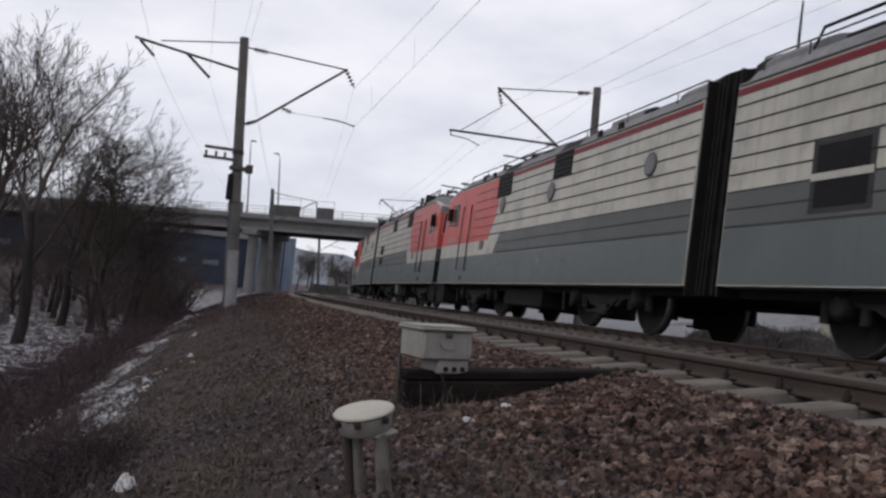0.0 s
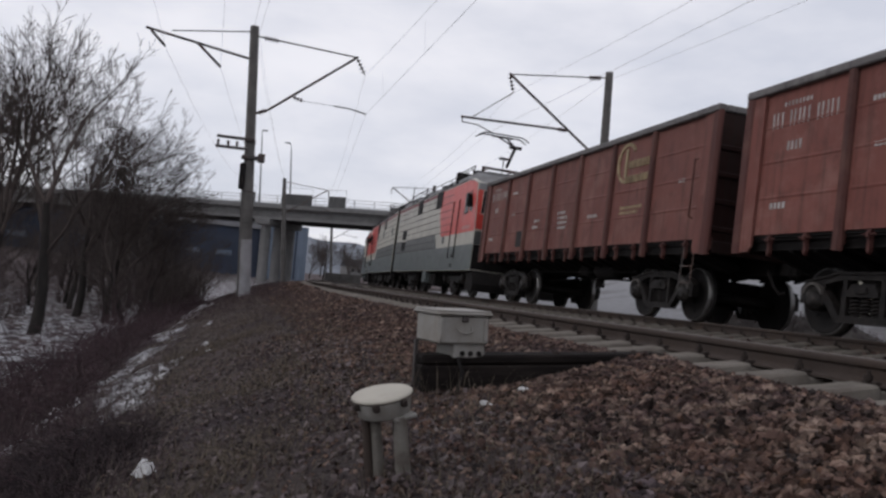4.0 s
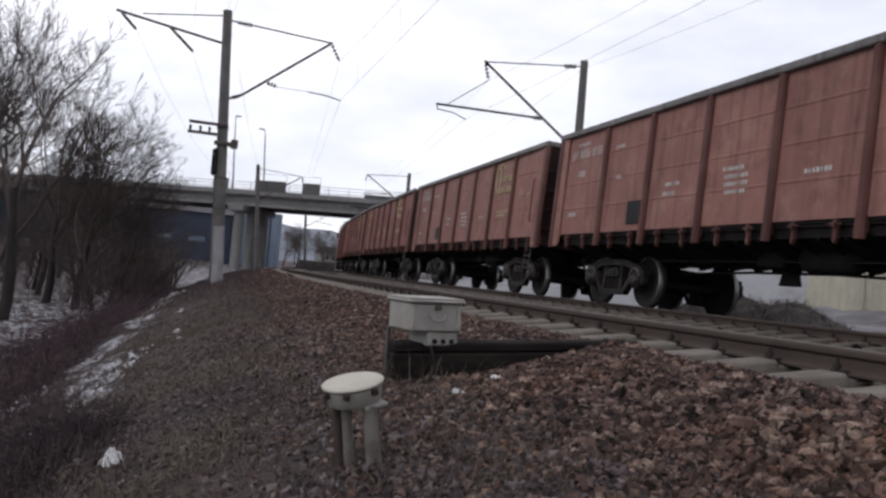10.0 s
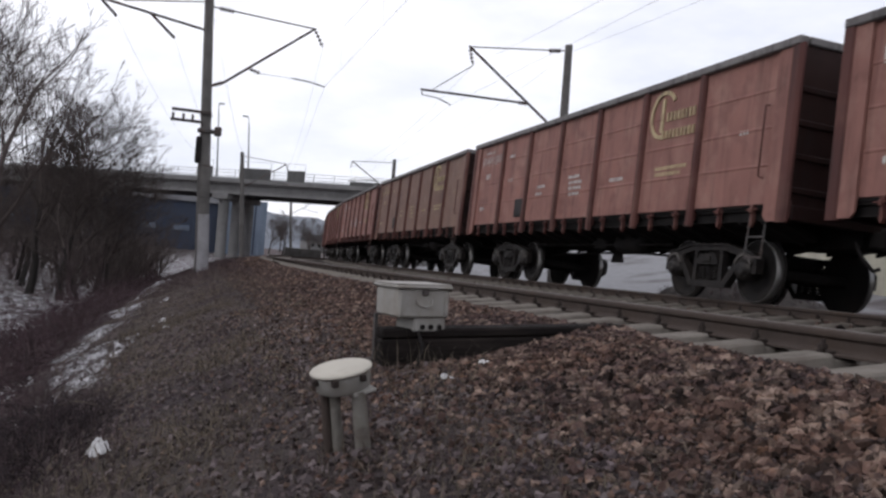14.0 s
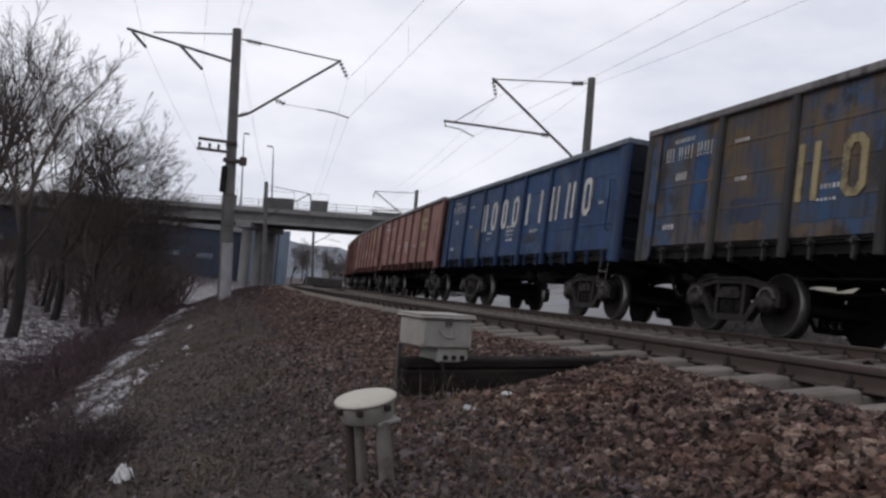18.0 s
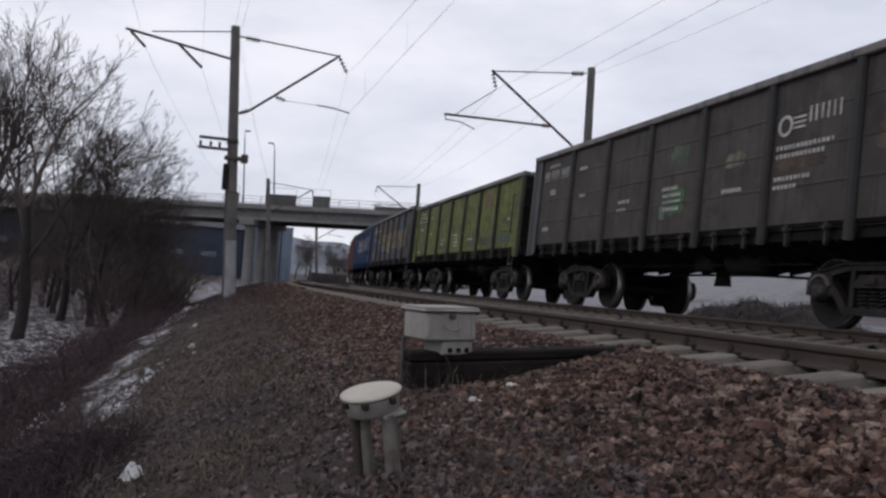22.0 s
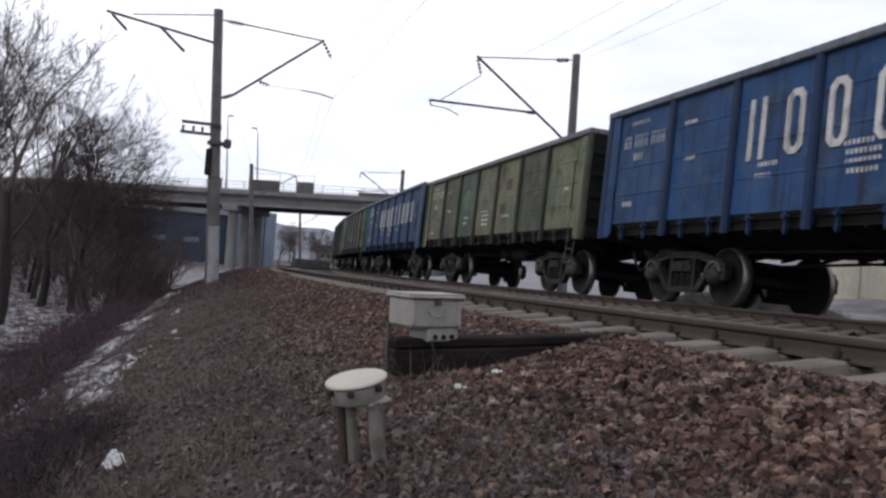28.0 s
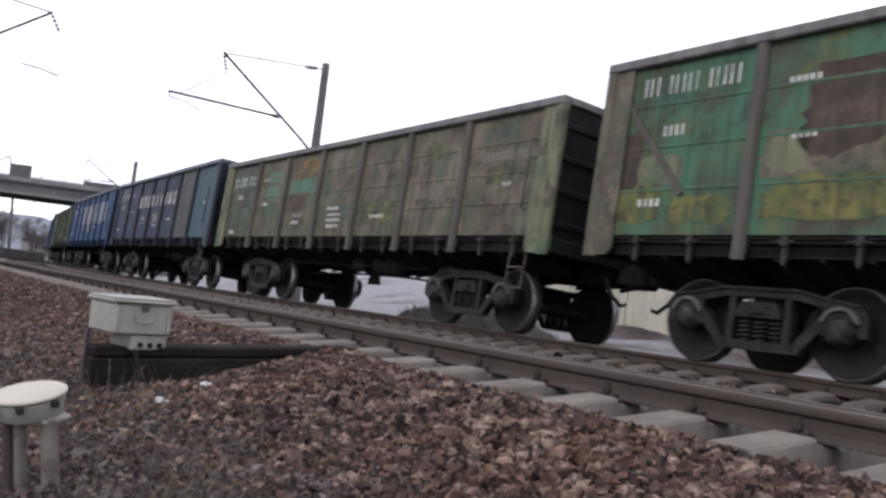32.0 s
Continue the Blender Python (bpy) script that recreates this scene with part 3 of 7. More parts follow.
def brambles(name, rng_, spots, l_lo, l_hi, r, mat_, label):
    """Arching thin stems that rise, bend over and fork once, as one object."""
    g = Geo()
    for x, y, z in zip(*spots[:3]):
        a, ln = rng_.uniform(0, 2 * math.pi), rng_.uniform(l_lo, l_hi)
        d, p = Vector((math.cos(a), math.sin(a), rng_.uniform(0.5, 2.2))).normalized(), Vector((x, y, z - 0.02))
        pts = [p]
        for k in range(5):
            d = (d + Vector((rng_.normal(0, 0.16), rng_.normal(0, 0.16), -0.22))).normalized()
            p = p + d * ln / 5
            pts.append(p)
        g.tube(pts, [r, r * 0.95, r * 0.85, r * 0.7, r * 0.55, r * 0.3], 3, caps=False)
        for k in range(2):
            q = pts[rng_.integers(1, 5)]
            e = (d + Vector((rng_.normal(0, 0.7), rng_.normal(0, 0.7), rng_.normal(0.3, 0.4)))).normalized()
            g.tube([q, q + e * ln * 0.18, q + (e + Vector((0, 0, -0.3))) * ln * 0.34], [r * 0.6, r * 0.5, r * 0.25], 3, caps=False)
    return tagged(part(name, g, mat_), label, "brush", kind="stuff")


def build_growth():
    rng_ = np.random.default_rng(7)
    x = place_on_slope(rng_, 34000, 1.8, 30, 2.5, 5.5, 1.3)
    clump = wave(x[0] * 2.2, x[1] * 2.2, 4.0) > rng_.uniform(-0.9, 0.5, len(x[0]))
    blades("dry_grass", rng_, [a[clump] for a in x], 0.02, 0.10, 0.0024, 2.2, M["dry_grass"], "sparse dry yellow-brown grass on the embankment slope", "grass")
    x = place_on_slope(rng_, 11000, 20, 80, 2.3, 6.0)
    blades("dry_grass", rng_, x, 0.08, 0.28, 0.006, 1.2, M["stalk"], "dull brown dead grass along the far embankment edge", "grass")
    x = place_on_slope(rng_, 9500, 5, 46, 5.5, 7.6, 1.2)
    clump = (wave(x[0] * 0.9, x[1] * 0.9, 2.0) > rng_.uniform(-1.1, 0.4, len(x[0]))) & (x[4] > 6.0 + 0.35 * wave(x[0] * 1.7, x[1] * 1.7, 6.0) + rng_.normal(0, 0.14, len(x[4])))
    blades("dead_stalks", rng_, [a[clump] for a in x], 0.18, 0.6, 0.006, 0.8, M["stalk"], "dense dead reddish-brown stalks in the ditch", "brush")
    x = place_on_slope(rng_, 6500, 3.2, 11.5, 4.3, 7.0)
    edge = x[4] > np.interp(x[3], [3.5, 6.5, 8.5, 11.5], [4.40, 4.66, 5.05, 5.75]) + 0.20 * wave(x[0] * 2.6, x[1] * 2.6, 5.0) + rng_.normal(0, 0.07, len(x[4]))
    x = [a[edge] for a in x]
    blades("dead_stalks", rng_, x, 0.05, 0.26, 0.0032, 1.6, M["stalk"], "dark dead brush at the foot of the embankment", "brush")
    x = place_on_slope(rng_, 1000, 4.0, 13.0, 4.6, 6.5)
    edge = x[4] > np.interp(x[3], [3.5, 6.5, 8.5, 13], [4.70, 4.90, 5.25, 5.9]) + 0.12 * wave(x[0] * 2.6, x[1] * 2.6, 5.0)
    brambles("brambles", rng_, [a[edge] for a in x], 0.2, 0.55, 0.0036, M["bramble"], "tangled brown bramble stems at the foot of the embankment")
    for s0, u0, n in ((5.5, 5.08, 230), (6.0, 5.02, 330), (6.5, 4.98, 300), (6.8, 5.20, 200), (7.6, 5.40, 130), (6.4, 5.50, 150)):
        ang, rad = rng_.uniform(0, 2 * math.pi, n), 0.42 * rng_.random(n) ** 0.5
        cx, cy, _ = on_line(s0, u0 + NEAR)
        px, py = cx + rad * np.cos(ang), cy + 1.5 * rad * np.sin(ang)
        brambles("brambles", rng_, (px, py, ground_height(px, py)[0]), 0.14, 0.36, 0.0036, M["thicket"], "low dense clump of dark bramble stems beside the slope")
    x = place_on_slope(rng_, 2600, 10, 45, 5.7, 8.4)
    edge = x[4] < np.interp(x[3], [10, 16, 22, 45], [8.4, 8.0, 7.2, 7.0])
    brambles("brambles", rng_, [a[edge] for a in x], 0.6, 1.6, 0.007, M["bramble"], "tangled leafless stems along the ditch")
    x = place_on_slope(rng_, 130, 4, 16, 2.9, 4.9)
    brambles("brambles", rng_, x, 0.2, 0.5, 0.0028, M["dry_grass"], "single dry runners on the embankment slope")
    x = place_on_slope(rng_, 15000, 4.2, 15, 3.5, 4.9, 1.3)
    clump = wave(x[0] * 1.5, x[1] * 1.1, 9.0) > rng_.uniform(-0.1, 0.8, len(x[0]))
    blades("dry_grass", rng_, [a[clump] for a in x], 0.04, 0.15, 0.0026, 2.4, M["dry_grass"], "tufts of flattened yellowish dry grass on the slope", "grass")
    x = place_on_slope(rng_, 70, 4.3, 5.6, 2.55, 3.35)
    blades("dry_grass", rng_, x, 0.08, 0.34, 0.0022, 0.9, M["dry_grass"], "few dry weed stalks round the equipment box", "weeds")
    x = place_on_slope(rng_, 260, 2.4, 4.2, 2.9, 4.2)
    blades("dry_grass", rng_, x, 0.04, 0.16, 0.0018, 1.4, M["dry_grass"], "short dry weeds round the cable coupling", "weeds")
    x = place_on_slope(rng_, 500, 3, 18, 4.6, 6.0)
    blades("dead_stalks", rng_, x, 0.1, 0.42, 0.003, 0.9, M["twig"], "thin bare weed stalks on the embankment slope", "brush")
    x = place_on_slope(rng_, 2400, 24, 75, 8.6, 20)
    blades("dead_stalks", rng_, x, 0.15, 0.55, 0.008, 0.8, M["stalk"], "brown dead undergrowth between the trees", "brush")


build_stones()
build_snow()
build_growth()

# ---------------------------------------------------------------- rails and sleepers
RAIL = [(-0.068, -0.142), (0.068, -0.142), (0.068, -0.132), (0.020, -0.118), (0.011, -0.105), (0.011, -0.055), (0.034, -0.040), (0.037, -0.022), (0.034, -0.008), (0.020, 0.0),
        (-0.020, 0.0), (-0.034, -0.008), (-0.037, -0.022), (-0.034, -0.040), (-0.011, -0.055), (-0.011, -0.105), (-0.020, -0.118), (-0.068, -0.132)]


def sweep(poly, left, z, s0, s1, step):
    g = Geo()
    ss = np.arange(s0, s1 + step / 2, step)
    n = len(poly)
    for s in ss:
        for a, b in poly:
            x, y, _ = on_line(s, left - a)
            g.v.append((x, y, z + b))
    for i in range(len(ss) - 1):
        for k in range(n):
            g.f.append((i * n + k, i * n + (k + 1) % n, (i + 1) * n + (k + 1) % n, (i + 1) * n + k))
            g.s.append(False)
    return g


def sleeper_geo(g):
    half = [(0.3, 0.115), (0.675, 0.160), (0.695, 0.137), (0.905, 0.137), (0.925, 0.162), (1.14, 0.124), (1.35, 0.090)]
    pts = [(-x, h) for x, h in half[::-1]] + half
    v, f = [], []
    for x, h in pts:
        v += [(x, -0.14, 0), (x, 0.14, 0), (x, 0.108, h - 0.014), (x, 0.092, h), (x, -0.092, h), (x, -0.108, h - 0.014)]
    for i in range(len(pts) - 1):
        for k in range(6):
            f.append((i * 6 + k, i * 6 + (k + 1) % 6, i * 6 + 6 + (k + 1) % 6, i * 6 + 6 + k))
    f += [(5, 4, 3, 2, 1, 0), tuple(range(6 * len(pts) - 6, 6 * len(pts)))]
    g.add(v, [q[::-1] for q in f])


def clip_geo(g):
    g.box(-0.10, 0.10, -0.075, 0.075, -0.004, 0.016, 0.005)
    for sx in (-1, 1):
        g.box(sx * 0.075 - 0.03, sx * 0.075 + 0.03, -0.05, 0.05, 0.014, 0.040, 0.008)
        g.ring((sx * 0.105, 0, 0), "z", [(0.0, 0.014), (0.096, 0.014)], 6)
        g.ring((sx * 0.105, 0, 0), "z", [(0.042, 0.027), (0.070, 0.027)], 6)


def build_track(name, left, zc, cant, label, near_sleepers):
    tr = thing(name, label, "railway track", kind="structure")
    for side in (1, -1):
        zr = zc + side * 0.80 * cant
        rail = part("rail", sweep(RAIL, left + side * 0.80, zr, -30, 190, 1.0), M["rail"], tr)
        part("running_surface", sweep([(-0.026, -0.002), (0.026, -0.002), (0.024, 0.003), (-0.024, 0.003)], left + side * 0.80, zr, -30, 190, 1.0), M["rail_top"], rail, "worn bright running band")
    sl, cl = shared("sleeper", sleeper_geo), shared("fastening", clip_geo)
    tilt = math.degrees(math.atan(cant))
    rnd = random.Random(5)
    for i in range(-6, 230):
        s = i * 0.545 + 0.51
        x, y, h = on_line(s, left)
        jit = rnd.uniform(-0.4, 0.4)
        ob = part("sleeper", sl, M["sleeper"], tr, at=pose(x, y, zc - 0.289 + rnd.uniform(-0.006, 0.002), 0, tilt, h + jit))
        if i < near_sleepers:
            for dx in (-0.80, 0.80):
                part("fastening", cl, M["clip"], ob, at=pose(dx, 0, 0.139))


build_track("near_track", NEAR, 0.0, CANT, "rusty railway track on concrete sleepers in brown ballast", 70)
build_track("far_track", 0.0, FAR_Z, CANT, "railway track on concrete sleepers under the passing train", 40)

# ---------------------------------------------------------------- the train
def joint_place(t):
    """How far along the line the rear coupling plane of the locomotives is at t seconds."""
    return -5.717 + 7.7625 * t + 0.018212 * t * t - 0.0000799 * t ** 3 + float(np.interp(t, GAIT_T, GAIT))


# small unevenness of the train's run
GAIT_T = [0, 2, 3, 6, 7, 8, 9, 10, 12, 13, 16, 18, 19, 20, 22, 23, 24, 25.5, 28, 29, 30, 31, 32]
GAIT = [0, -0.05, 0.09, 0.03, -0.13, 0.05, -0.18, -0.13, 0.1, 0.03, -0.04, 0.06, 0.18, -0.1, 0.06, -0.22, 0, 0.1, -0.14, 0.07, 0.06, -0.03, 0.1]
PITCH = 13.92
HALF = 6.60
STAKES = [-6.52, -4.36, -2.616, -0.872, 0.872, 2.616, 4.36, 6.52]
SIDE = 1.57
ZB, ZF = 1.15, 1.40


def car_pose(s):
    x, y, h = on_line(s)
    return pose(x, y, FAR_Z, 0, math.degrees(math.atan(CANT)), h)


def panel_geo(w, top):
    """A pressed side sheet with flat ribs, one solid."""
    def make(g):
        x0, x1 = 1.455, 1.50
        out = [(x0, top - 0.10), (x0, ZF - 0.02), (x1, ZF - 0.02)]
        for k in (0.25, 0.5, 0.75):
            z = ZF + (top - 0.1 - ZF) * k
            out += [(x1, z - 0.030), (x1 + 0.008, z - 0.014), (x1 + 0.008, z + 0.008), (x1, z + 0.018)]
        out.append((x1, top - 0.10))
        g.prism(out, "y", -w / 2, w / 2)
    return make


def corner_plate_geo(top, end):
    """The flat plate at the side's end, cut off slantwise at the foot; end: +1 in front, -1 behind."""
    def make(g):
        y1, y0 = end * (HALF - 0.01), end * (HALF - 0.44)
        pts = [(y0, top - 0.10), (y0, ZB + 0.05), (y0 + end * 0.07, ZB - 0.02), (y1 - end * 0.14, ZB - 0.02), (y1 - end * 0.02, ZB + 0.34), (y1, top - 0.10)]
        g.prism(pts, "x", -1.545, -1.505)
    return make


def patch_geo(g):
    g.box(-1.528, -1.50, 2.66, 3.24, 1.50, 1.93, 0.005)


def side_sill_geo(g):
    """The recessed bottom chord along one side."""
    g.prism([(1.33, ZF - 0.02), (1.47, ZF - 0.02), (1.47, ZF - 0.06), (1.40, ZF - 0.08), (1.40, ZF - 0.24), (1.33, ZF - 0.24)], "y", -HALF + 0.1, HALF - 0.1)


def hatch_geo(g):
    """One closed bottom hatch, hanging a little below the chord, with its stiffeners."""
    g.prism([(0.62, ZF - 0.44), (1.36, ZF - 0.20), (1.36, ZF - 0.12), (0.62, ZF - 0.36)], "y", -0.74, 0.74)
    for y in (-0.5, 0.0, 0.5):
        g.prism([(0.64, ZF - 0.50), (1.38, ZF - 0.27), (1.38, ZF - 0.19), (0.64, ZF - 0.42)], "y", y - 0.03, y + 0.03)


def stake_geo(top, corner):
    w = 0.11 if corner else 0.075

    def make(g):
        g.prism([(1.49, -w), (1.53, -w), (SIDE, -w * 0.62), (SIDE, w * 0.62), (1.53, w), (1.49, w)], "z", ZB - 0.04, top - 0.10)
        g.box(1.44, 1.49, -w * 0.8, w * 0.8, ZB + 0.05, ZF, 0.006)
    return make


def rim_geo(top):
    def make(g):
        g.box(1.43, 1.585, -HALF, HALF, top - 0.125, top, 0.018)
    return make


def end_rim_geo(top):
    def make(g):
        g.box(-1.43, 1.43, HALF - 0.13, HALF + 0.01, top - 0.12, top - 0.003, 0.018)
    return make


def end_wall_geo(top):
    def make(g):
        g.box(-1.49, 1.49, HALF - 0.075, HALF - 0.03, ZF - 0.05, top - 0.11)
    return make


def end_rib_geo(g):
    g.prism([(HALF - 0.031, -0.05), (HALF - 0.005, -0.03), (HALF - 0.005, 0.03), (HALF - 0.031, 0.05)], "x", -1.45, 1.45)


def end_beam_geo(g):
    g.box(-1.45, 1.45, HALF - 0.09, HALF + 0.03, ZB + 0.0, ZF - 0.05, 0.01)


def underframe_geo(g):
    g.box(-1.44, 1.44, -HALF + 0.1, HALF - 0.1, ZF - 0.10, ZF - 0.01)
    g.box(-0.22, 0.22, -HALF + 0.05, HALF - 0.05, 0.92, ZF - 0.08, 0.02)
    for y in STAKES[1:-1]:
        g.prism([(-1.42, ZF - 0.08), (1.42, ZF - 0.08), (1.36, ZF - 0.24), (0.5, 1.0), (-0.5, 1.0), (-1.36, ZF - 0.24)], "y", y - 0.07, y + 0.07)
    g.box(-1.40, -1.30, -HALF + 0.2, HALF - 0.2, ZF - 0.22, ZF - 0.08)
    g.box(1.30, 1.40, -HALF + 0.2, HALF - 0.2, ZF - 0.22, ZF - 0.08)


def latch_geo(g):
    g.prism([(-0.030, ZF - 0.03), (0.046, ZF - 0.03), (0.034, ZF - 0.16), (0.046, ZF - 0.27), (0.020, ZF - 0.34), (-0.010, ZF - 0.30), (-0.006, ZF - 0.18)], "x", 1.455, 1.515)
    g.box(1.515, 1.545, -0.018, 0.034, ZF - 0.14, ZF - 0.07, 0.006)
    g.tube([(1.50, -0.12, ZF - 0.09), (1.50, 0.12, ZF - 0.09)], 0.013, 6)


def coupler_geo(g):
    g.box(-0.10, 0.10, HALF - 0.15, HALF + 0.20, 0.95, 1.17, 0.02)
    g.box(-0.20, 0.17, HALF + 0.16, HALF + 0.36, 0.90, 1.22, 0.05)
    g.tube([(0.32, HALF - 0.05, 1.0), (0.33, HALF + 0.14, 0.75), (0.30, HALF + 0.3, 0.62), (0.25, HALF + 0.36, 0.66)], 0.03, 6)


def tank_geo(g):
    g.ring((-0.75, 0, 0.95), "y", [(-1.9, 0.05), (-1.85, 0.17), (-1.75, 0.2), (-0.95, 0.2), (-0.85, 0.17), (-0.8, 0.05)], 14)


def brake_box_geo(g):
    g.box(-0.9, -0.5, -0.5, 0.1, 0.82, 1.12, 0.03)


def rod_geo(g):
    g.tube([(-0.4, -3.3, 0.72), (-0.35, -1.0, 0.80), (-0.3, 1.0, 0.80), (-0.4, 3.3, 0.72)], 0.022, 6)
    g.tube([(-0.9, -3.0, 0.90), (-0.9, 3.0, 0.90)], 0.018, 6)
    g.prism([(-0.25, 0.60), (0.25, 0.60), (0.1, 1.1), (-0.1, 1.1)], "x", -0.36, -0.33)


def grab_geo(g):
    g.tube([(-1.53, -6.05, 2.75), (-1.60, -6.05, 2.74), (-1.60, -6.05, 1.75), (-1.53, -6.05, 1.74)], 0.014, 6)


def step_geo(g):
    for y in (-6.2, -5.85):
        g.tube([(-1.50, y, 1.28), (-1.53, y, 0.62)], 0.014, 6)
    for z in (0.64, 0.92):
        g.tube([(-1.53, -6.2, z), (-1.53, -5.85, z)], 0.014, 6)


def bolster_geo(g):
    g.box(-1.0, 1.0, -0.17, 0.17, 0.55, 0.86, 0.04)
    g.ring((0, 0, 0), "z", [(0.84, 0.2), (0.94, 0.2)], 16)
    for y in (-0.5, 0.5):
        g.tube([(-0.8, y, 0.42), (0.8, y, 0.42)], 0.035, 6)


def side_frame_geo(g):
    """A cast side frame: arched top chord, slanting columns, spring seat and pedestal jaws over the axle boxes."""
    x0, x1 = 0.95, 1.08
    right = [((0.0, 0.76), (0.0, 0.86), (0.46, 0.86), (0.44, 0.75)), ((0.44, 0.75), (0.46, 0.86), (0.78, 0.79), (0.72, 0.69)), ((0.72, 0.69), (0.78, 0.79), (1.10, 0.74), (1.05, 0.65)),
             ((1.05, 0.65), (1.10, 0.74), (1.20, 0.63), (1.20, 0.42), (1.10, 0.42), (1.10, 0.60)), ((0.72, 0.69), (0.80, 0.71), (0.78, 0.44), (0.72, 0.40)),
             ((0.72, 0.62), (0.72, 0.46), (0.48, 0.20), (0.38, 0.24), (0.62, 0.52)), ((0.0, 0.18), (0.0, 0.28), (0.42, 0.28), (0.50, 0.19)), ((0.30, 0.27), (0.30, 0.77), (0.37, 0.77), (0.39, 0.27))]
    for q in right:
        g.prism(list(q), "x", x0, x1)
        g.prism([(-y, z) for y, z in q][::-1], "x", x0, x1)
    g.prism([(-0.46, 0.83), (-0.78, 0.765), (-1.12, 0.715), (-1.10, 0.74), (-0.78, 0.79), (-0.46, 0.862), (0.46, 0.862), (0.78, 0.79), (1.10, 0.74), (1.12, 0.715), (0.78, 0.765), (0.46, 0.83)], "x", x1 - 0.002, x1 + 0.03)


def axle_box_geo(g):
    g.ring((0, 0, 0.478), "x", [(0.90, 0.15), (1.04, 0.16), (1.10, 0.155), (1.115, 0.12), (1.15, 0.115), (1.155, 0.05)], 18)
    g.box(0.93, 1.10, -0.20, 0.20, 0.56, 0.66, 0.02)
    for k in range(4):
        a = math.radians(45 + 90 * k)
        g.ring((0, 0.135 * math.cos(a), 0.478 + 0.135 * math.sin(a)), "x", [(1.09, 0.018), (1.125, 0.018)], 6)


def adapter_geo(g):
    """The worn arch of the bearing adapter over an axle box, its lit edge put in as a pale tone."""
    arc = [math.radians(15 + 150 * k / 8) for k in range(9)]
    q = [(0.215 * math.cos(a), 0.50 + 0.215 * math.sin(a)) for a in arc] + [(0.175 * math.cos(a), 0.50 + 0.175 * math.sin(a)) for a in arc[::-1]]
    g.prism(q, "x", 1.085, 1.125)


def spring_geo(g):
    """Three visible coil springs between the seat and the bolster's end."""
    for y in (-0.19, 0.0, 0.19):
        n = 40
        pts = [(1.0 + 0.072 * math.cos(2 * math.pi * 5 * k / n), y + 0.072 * math.sin(2 * math.pi * 5 * k / n), 0.29 + 0.24 * k / n) for k in range(n + 1)]
        g.tube(pts, 0.017, 5)


def bolster_end_geo(g):
    g.prism([(-0.28, 0.535), (0.28, 0.535), (0.28, 0.60), (0.20, 0.70), (-0.20, 0.70), (-0.28, 0.60)], "x", 0.86, 1.10)
    g.box(1.10, 1.125, -0.10, 0.10, 0.57, 0.66, 0.008)


def brake_shoe_geo(sg):
    def make(g):
        y = sg * 0.40
        g.prism([(y, 0.36), (y + sg * 0.07, 0.34), (y + sg * 0.05, 0.52), (y + sg * 0.09, 0.66), (y + sg * 0.02, 0.66)], "x", 0.74, 0.84)
        g.tube([(0.79, y, 0.40), (0.79, y * 0.8, 0.80)], 0.018, 5)
    return make


def wheelset_geo(r):
    def make(g):
        g.tube([(-1.0, 0, 0), (1.0, 0, 0)], 0.085, 10)
        for sx in (-1, 1):
            prof = [(-0.07, r + 0.028), (-0.04, r + 0.026), (-0.03, r), (0.065, r - 0.008), (0.065, r - 0.065), (0.03, r - 0.08), (0.02, 0.24), (0.055, 0.15), (0.06, 0.09)]
            g.ring((0, 0, 0), "x", [(sx * (0.79 + a), b) for a, b in prof], 32)
            for k in range(2):
                a = k * math.pi
                g.box(sx * 0.815 - 0.012, sx * 0.815 + 0.012, 0.27 * math.cos(a) - 0.05, 0.27 * math.cos(a) + 0.05, 0.27 * math.sin(a) - 0.05, 0.27 * math.sin(a) + 0.05)
    return make


def tread_geo(r, sx):
    def make(g):
        g.ring((0, 0, 0), "x", [(sx * 0.765, r + 0.002), (sx * 0.857, r - 0.006), (sx * 0.858, r - 0.022)], 32, True, False)
    return make


SPINS = []


def add_wheelset(car, y, r):
    w = part("wheelset", shared("wheelset|%g" % r, wheelset_geo(r)), M["wheel"], car, at=pose(0, y, r))
    for sx in (-1, 1):
        part("tread", shared("tread|%g|%d" % (r, sx), tread_geo(r, sx)), M["tread"], w, "bright worn wheel tread")
    SPINS.append((w, pose(0, y, r), r, car))
    return w


def build_bogie(car, y):
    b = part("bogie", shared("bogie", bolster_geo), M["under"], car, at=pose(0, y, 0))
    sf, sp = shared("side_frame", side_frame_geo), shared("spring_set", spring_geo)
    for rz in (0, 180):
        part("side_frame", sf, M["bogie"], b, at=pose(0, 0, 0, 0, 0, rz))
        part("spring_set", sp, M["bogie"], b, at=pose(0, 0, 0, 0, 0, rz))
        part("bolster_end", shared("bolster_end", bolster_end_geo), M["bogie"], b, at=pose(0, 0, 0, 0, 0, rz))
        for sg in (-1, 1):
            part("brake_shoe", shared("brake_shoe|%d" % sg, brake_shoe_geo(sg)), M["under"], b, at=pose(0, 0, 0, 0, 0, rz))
        for dy in (-0.925, 0.925):
            part("axle_box", shared("axle_box", axle_box_geo), M["axle_box"], b, at=pose(0, dy, 0, 0, 0, rz))
            part("bearing_adapter", shared("bearing_adapter", adapter_geo), M["worn_cast"], b, at=pose(0, dy, 0, 0, 0, rz))
    for dy in (-0.925, 0.925):
        add_wheelset(car, y + dy, 0.4785)
    return b


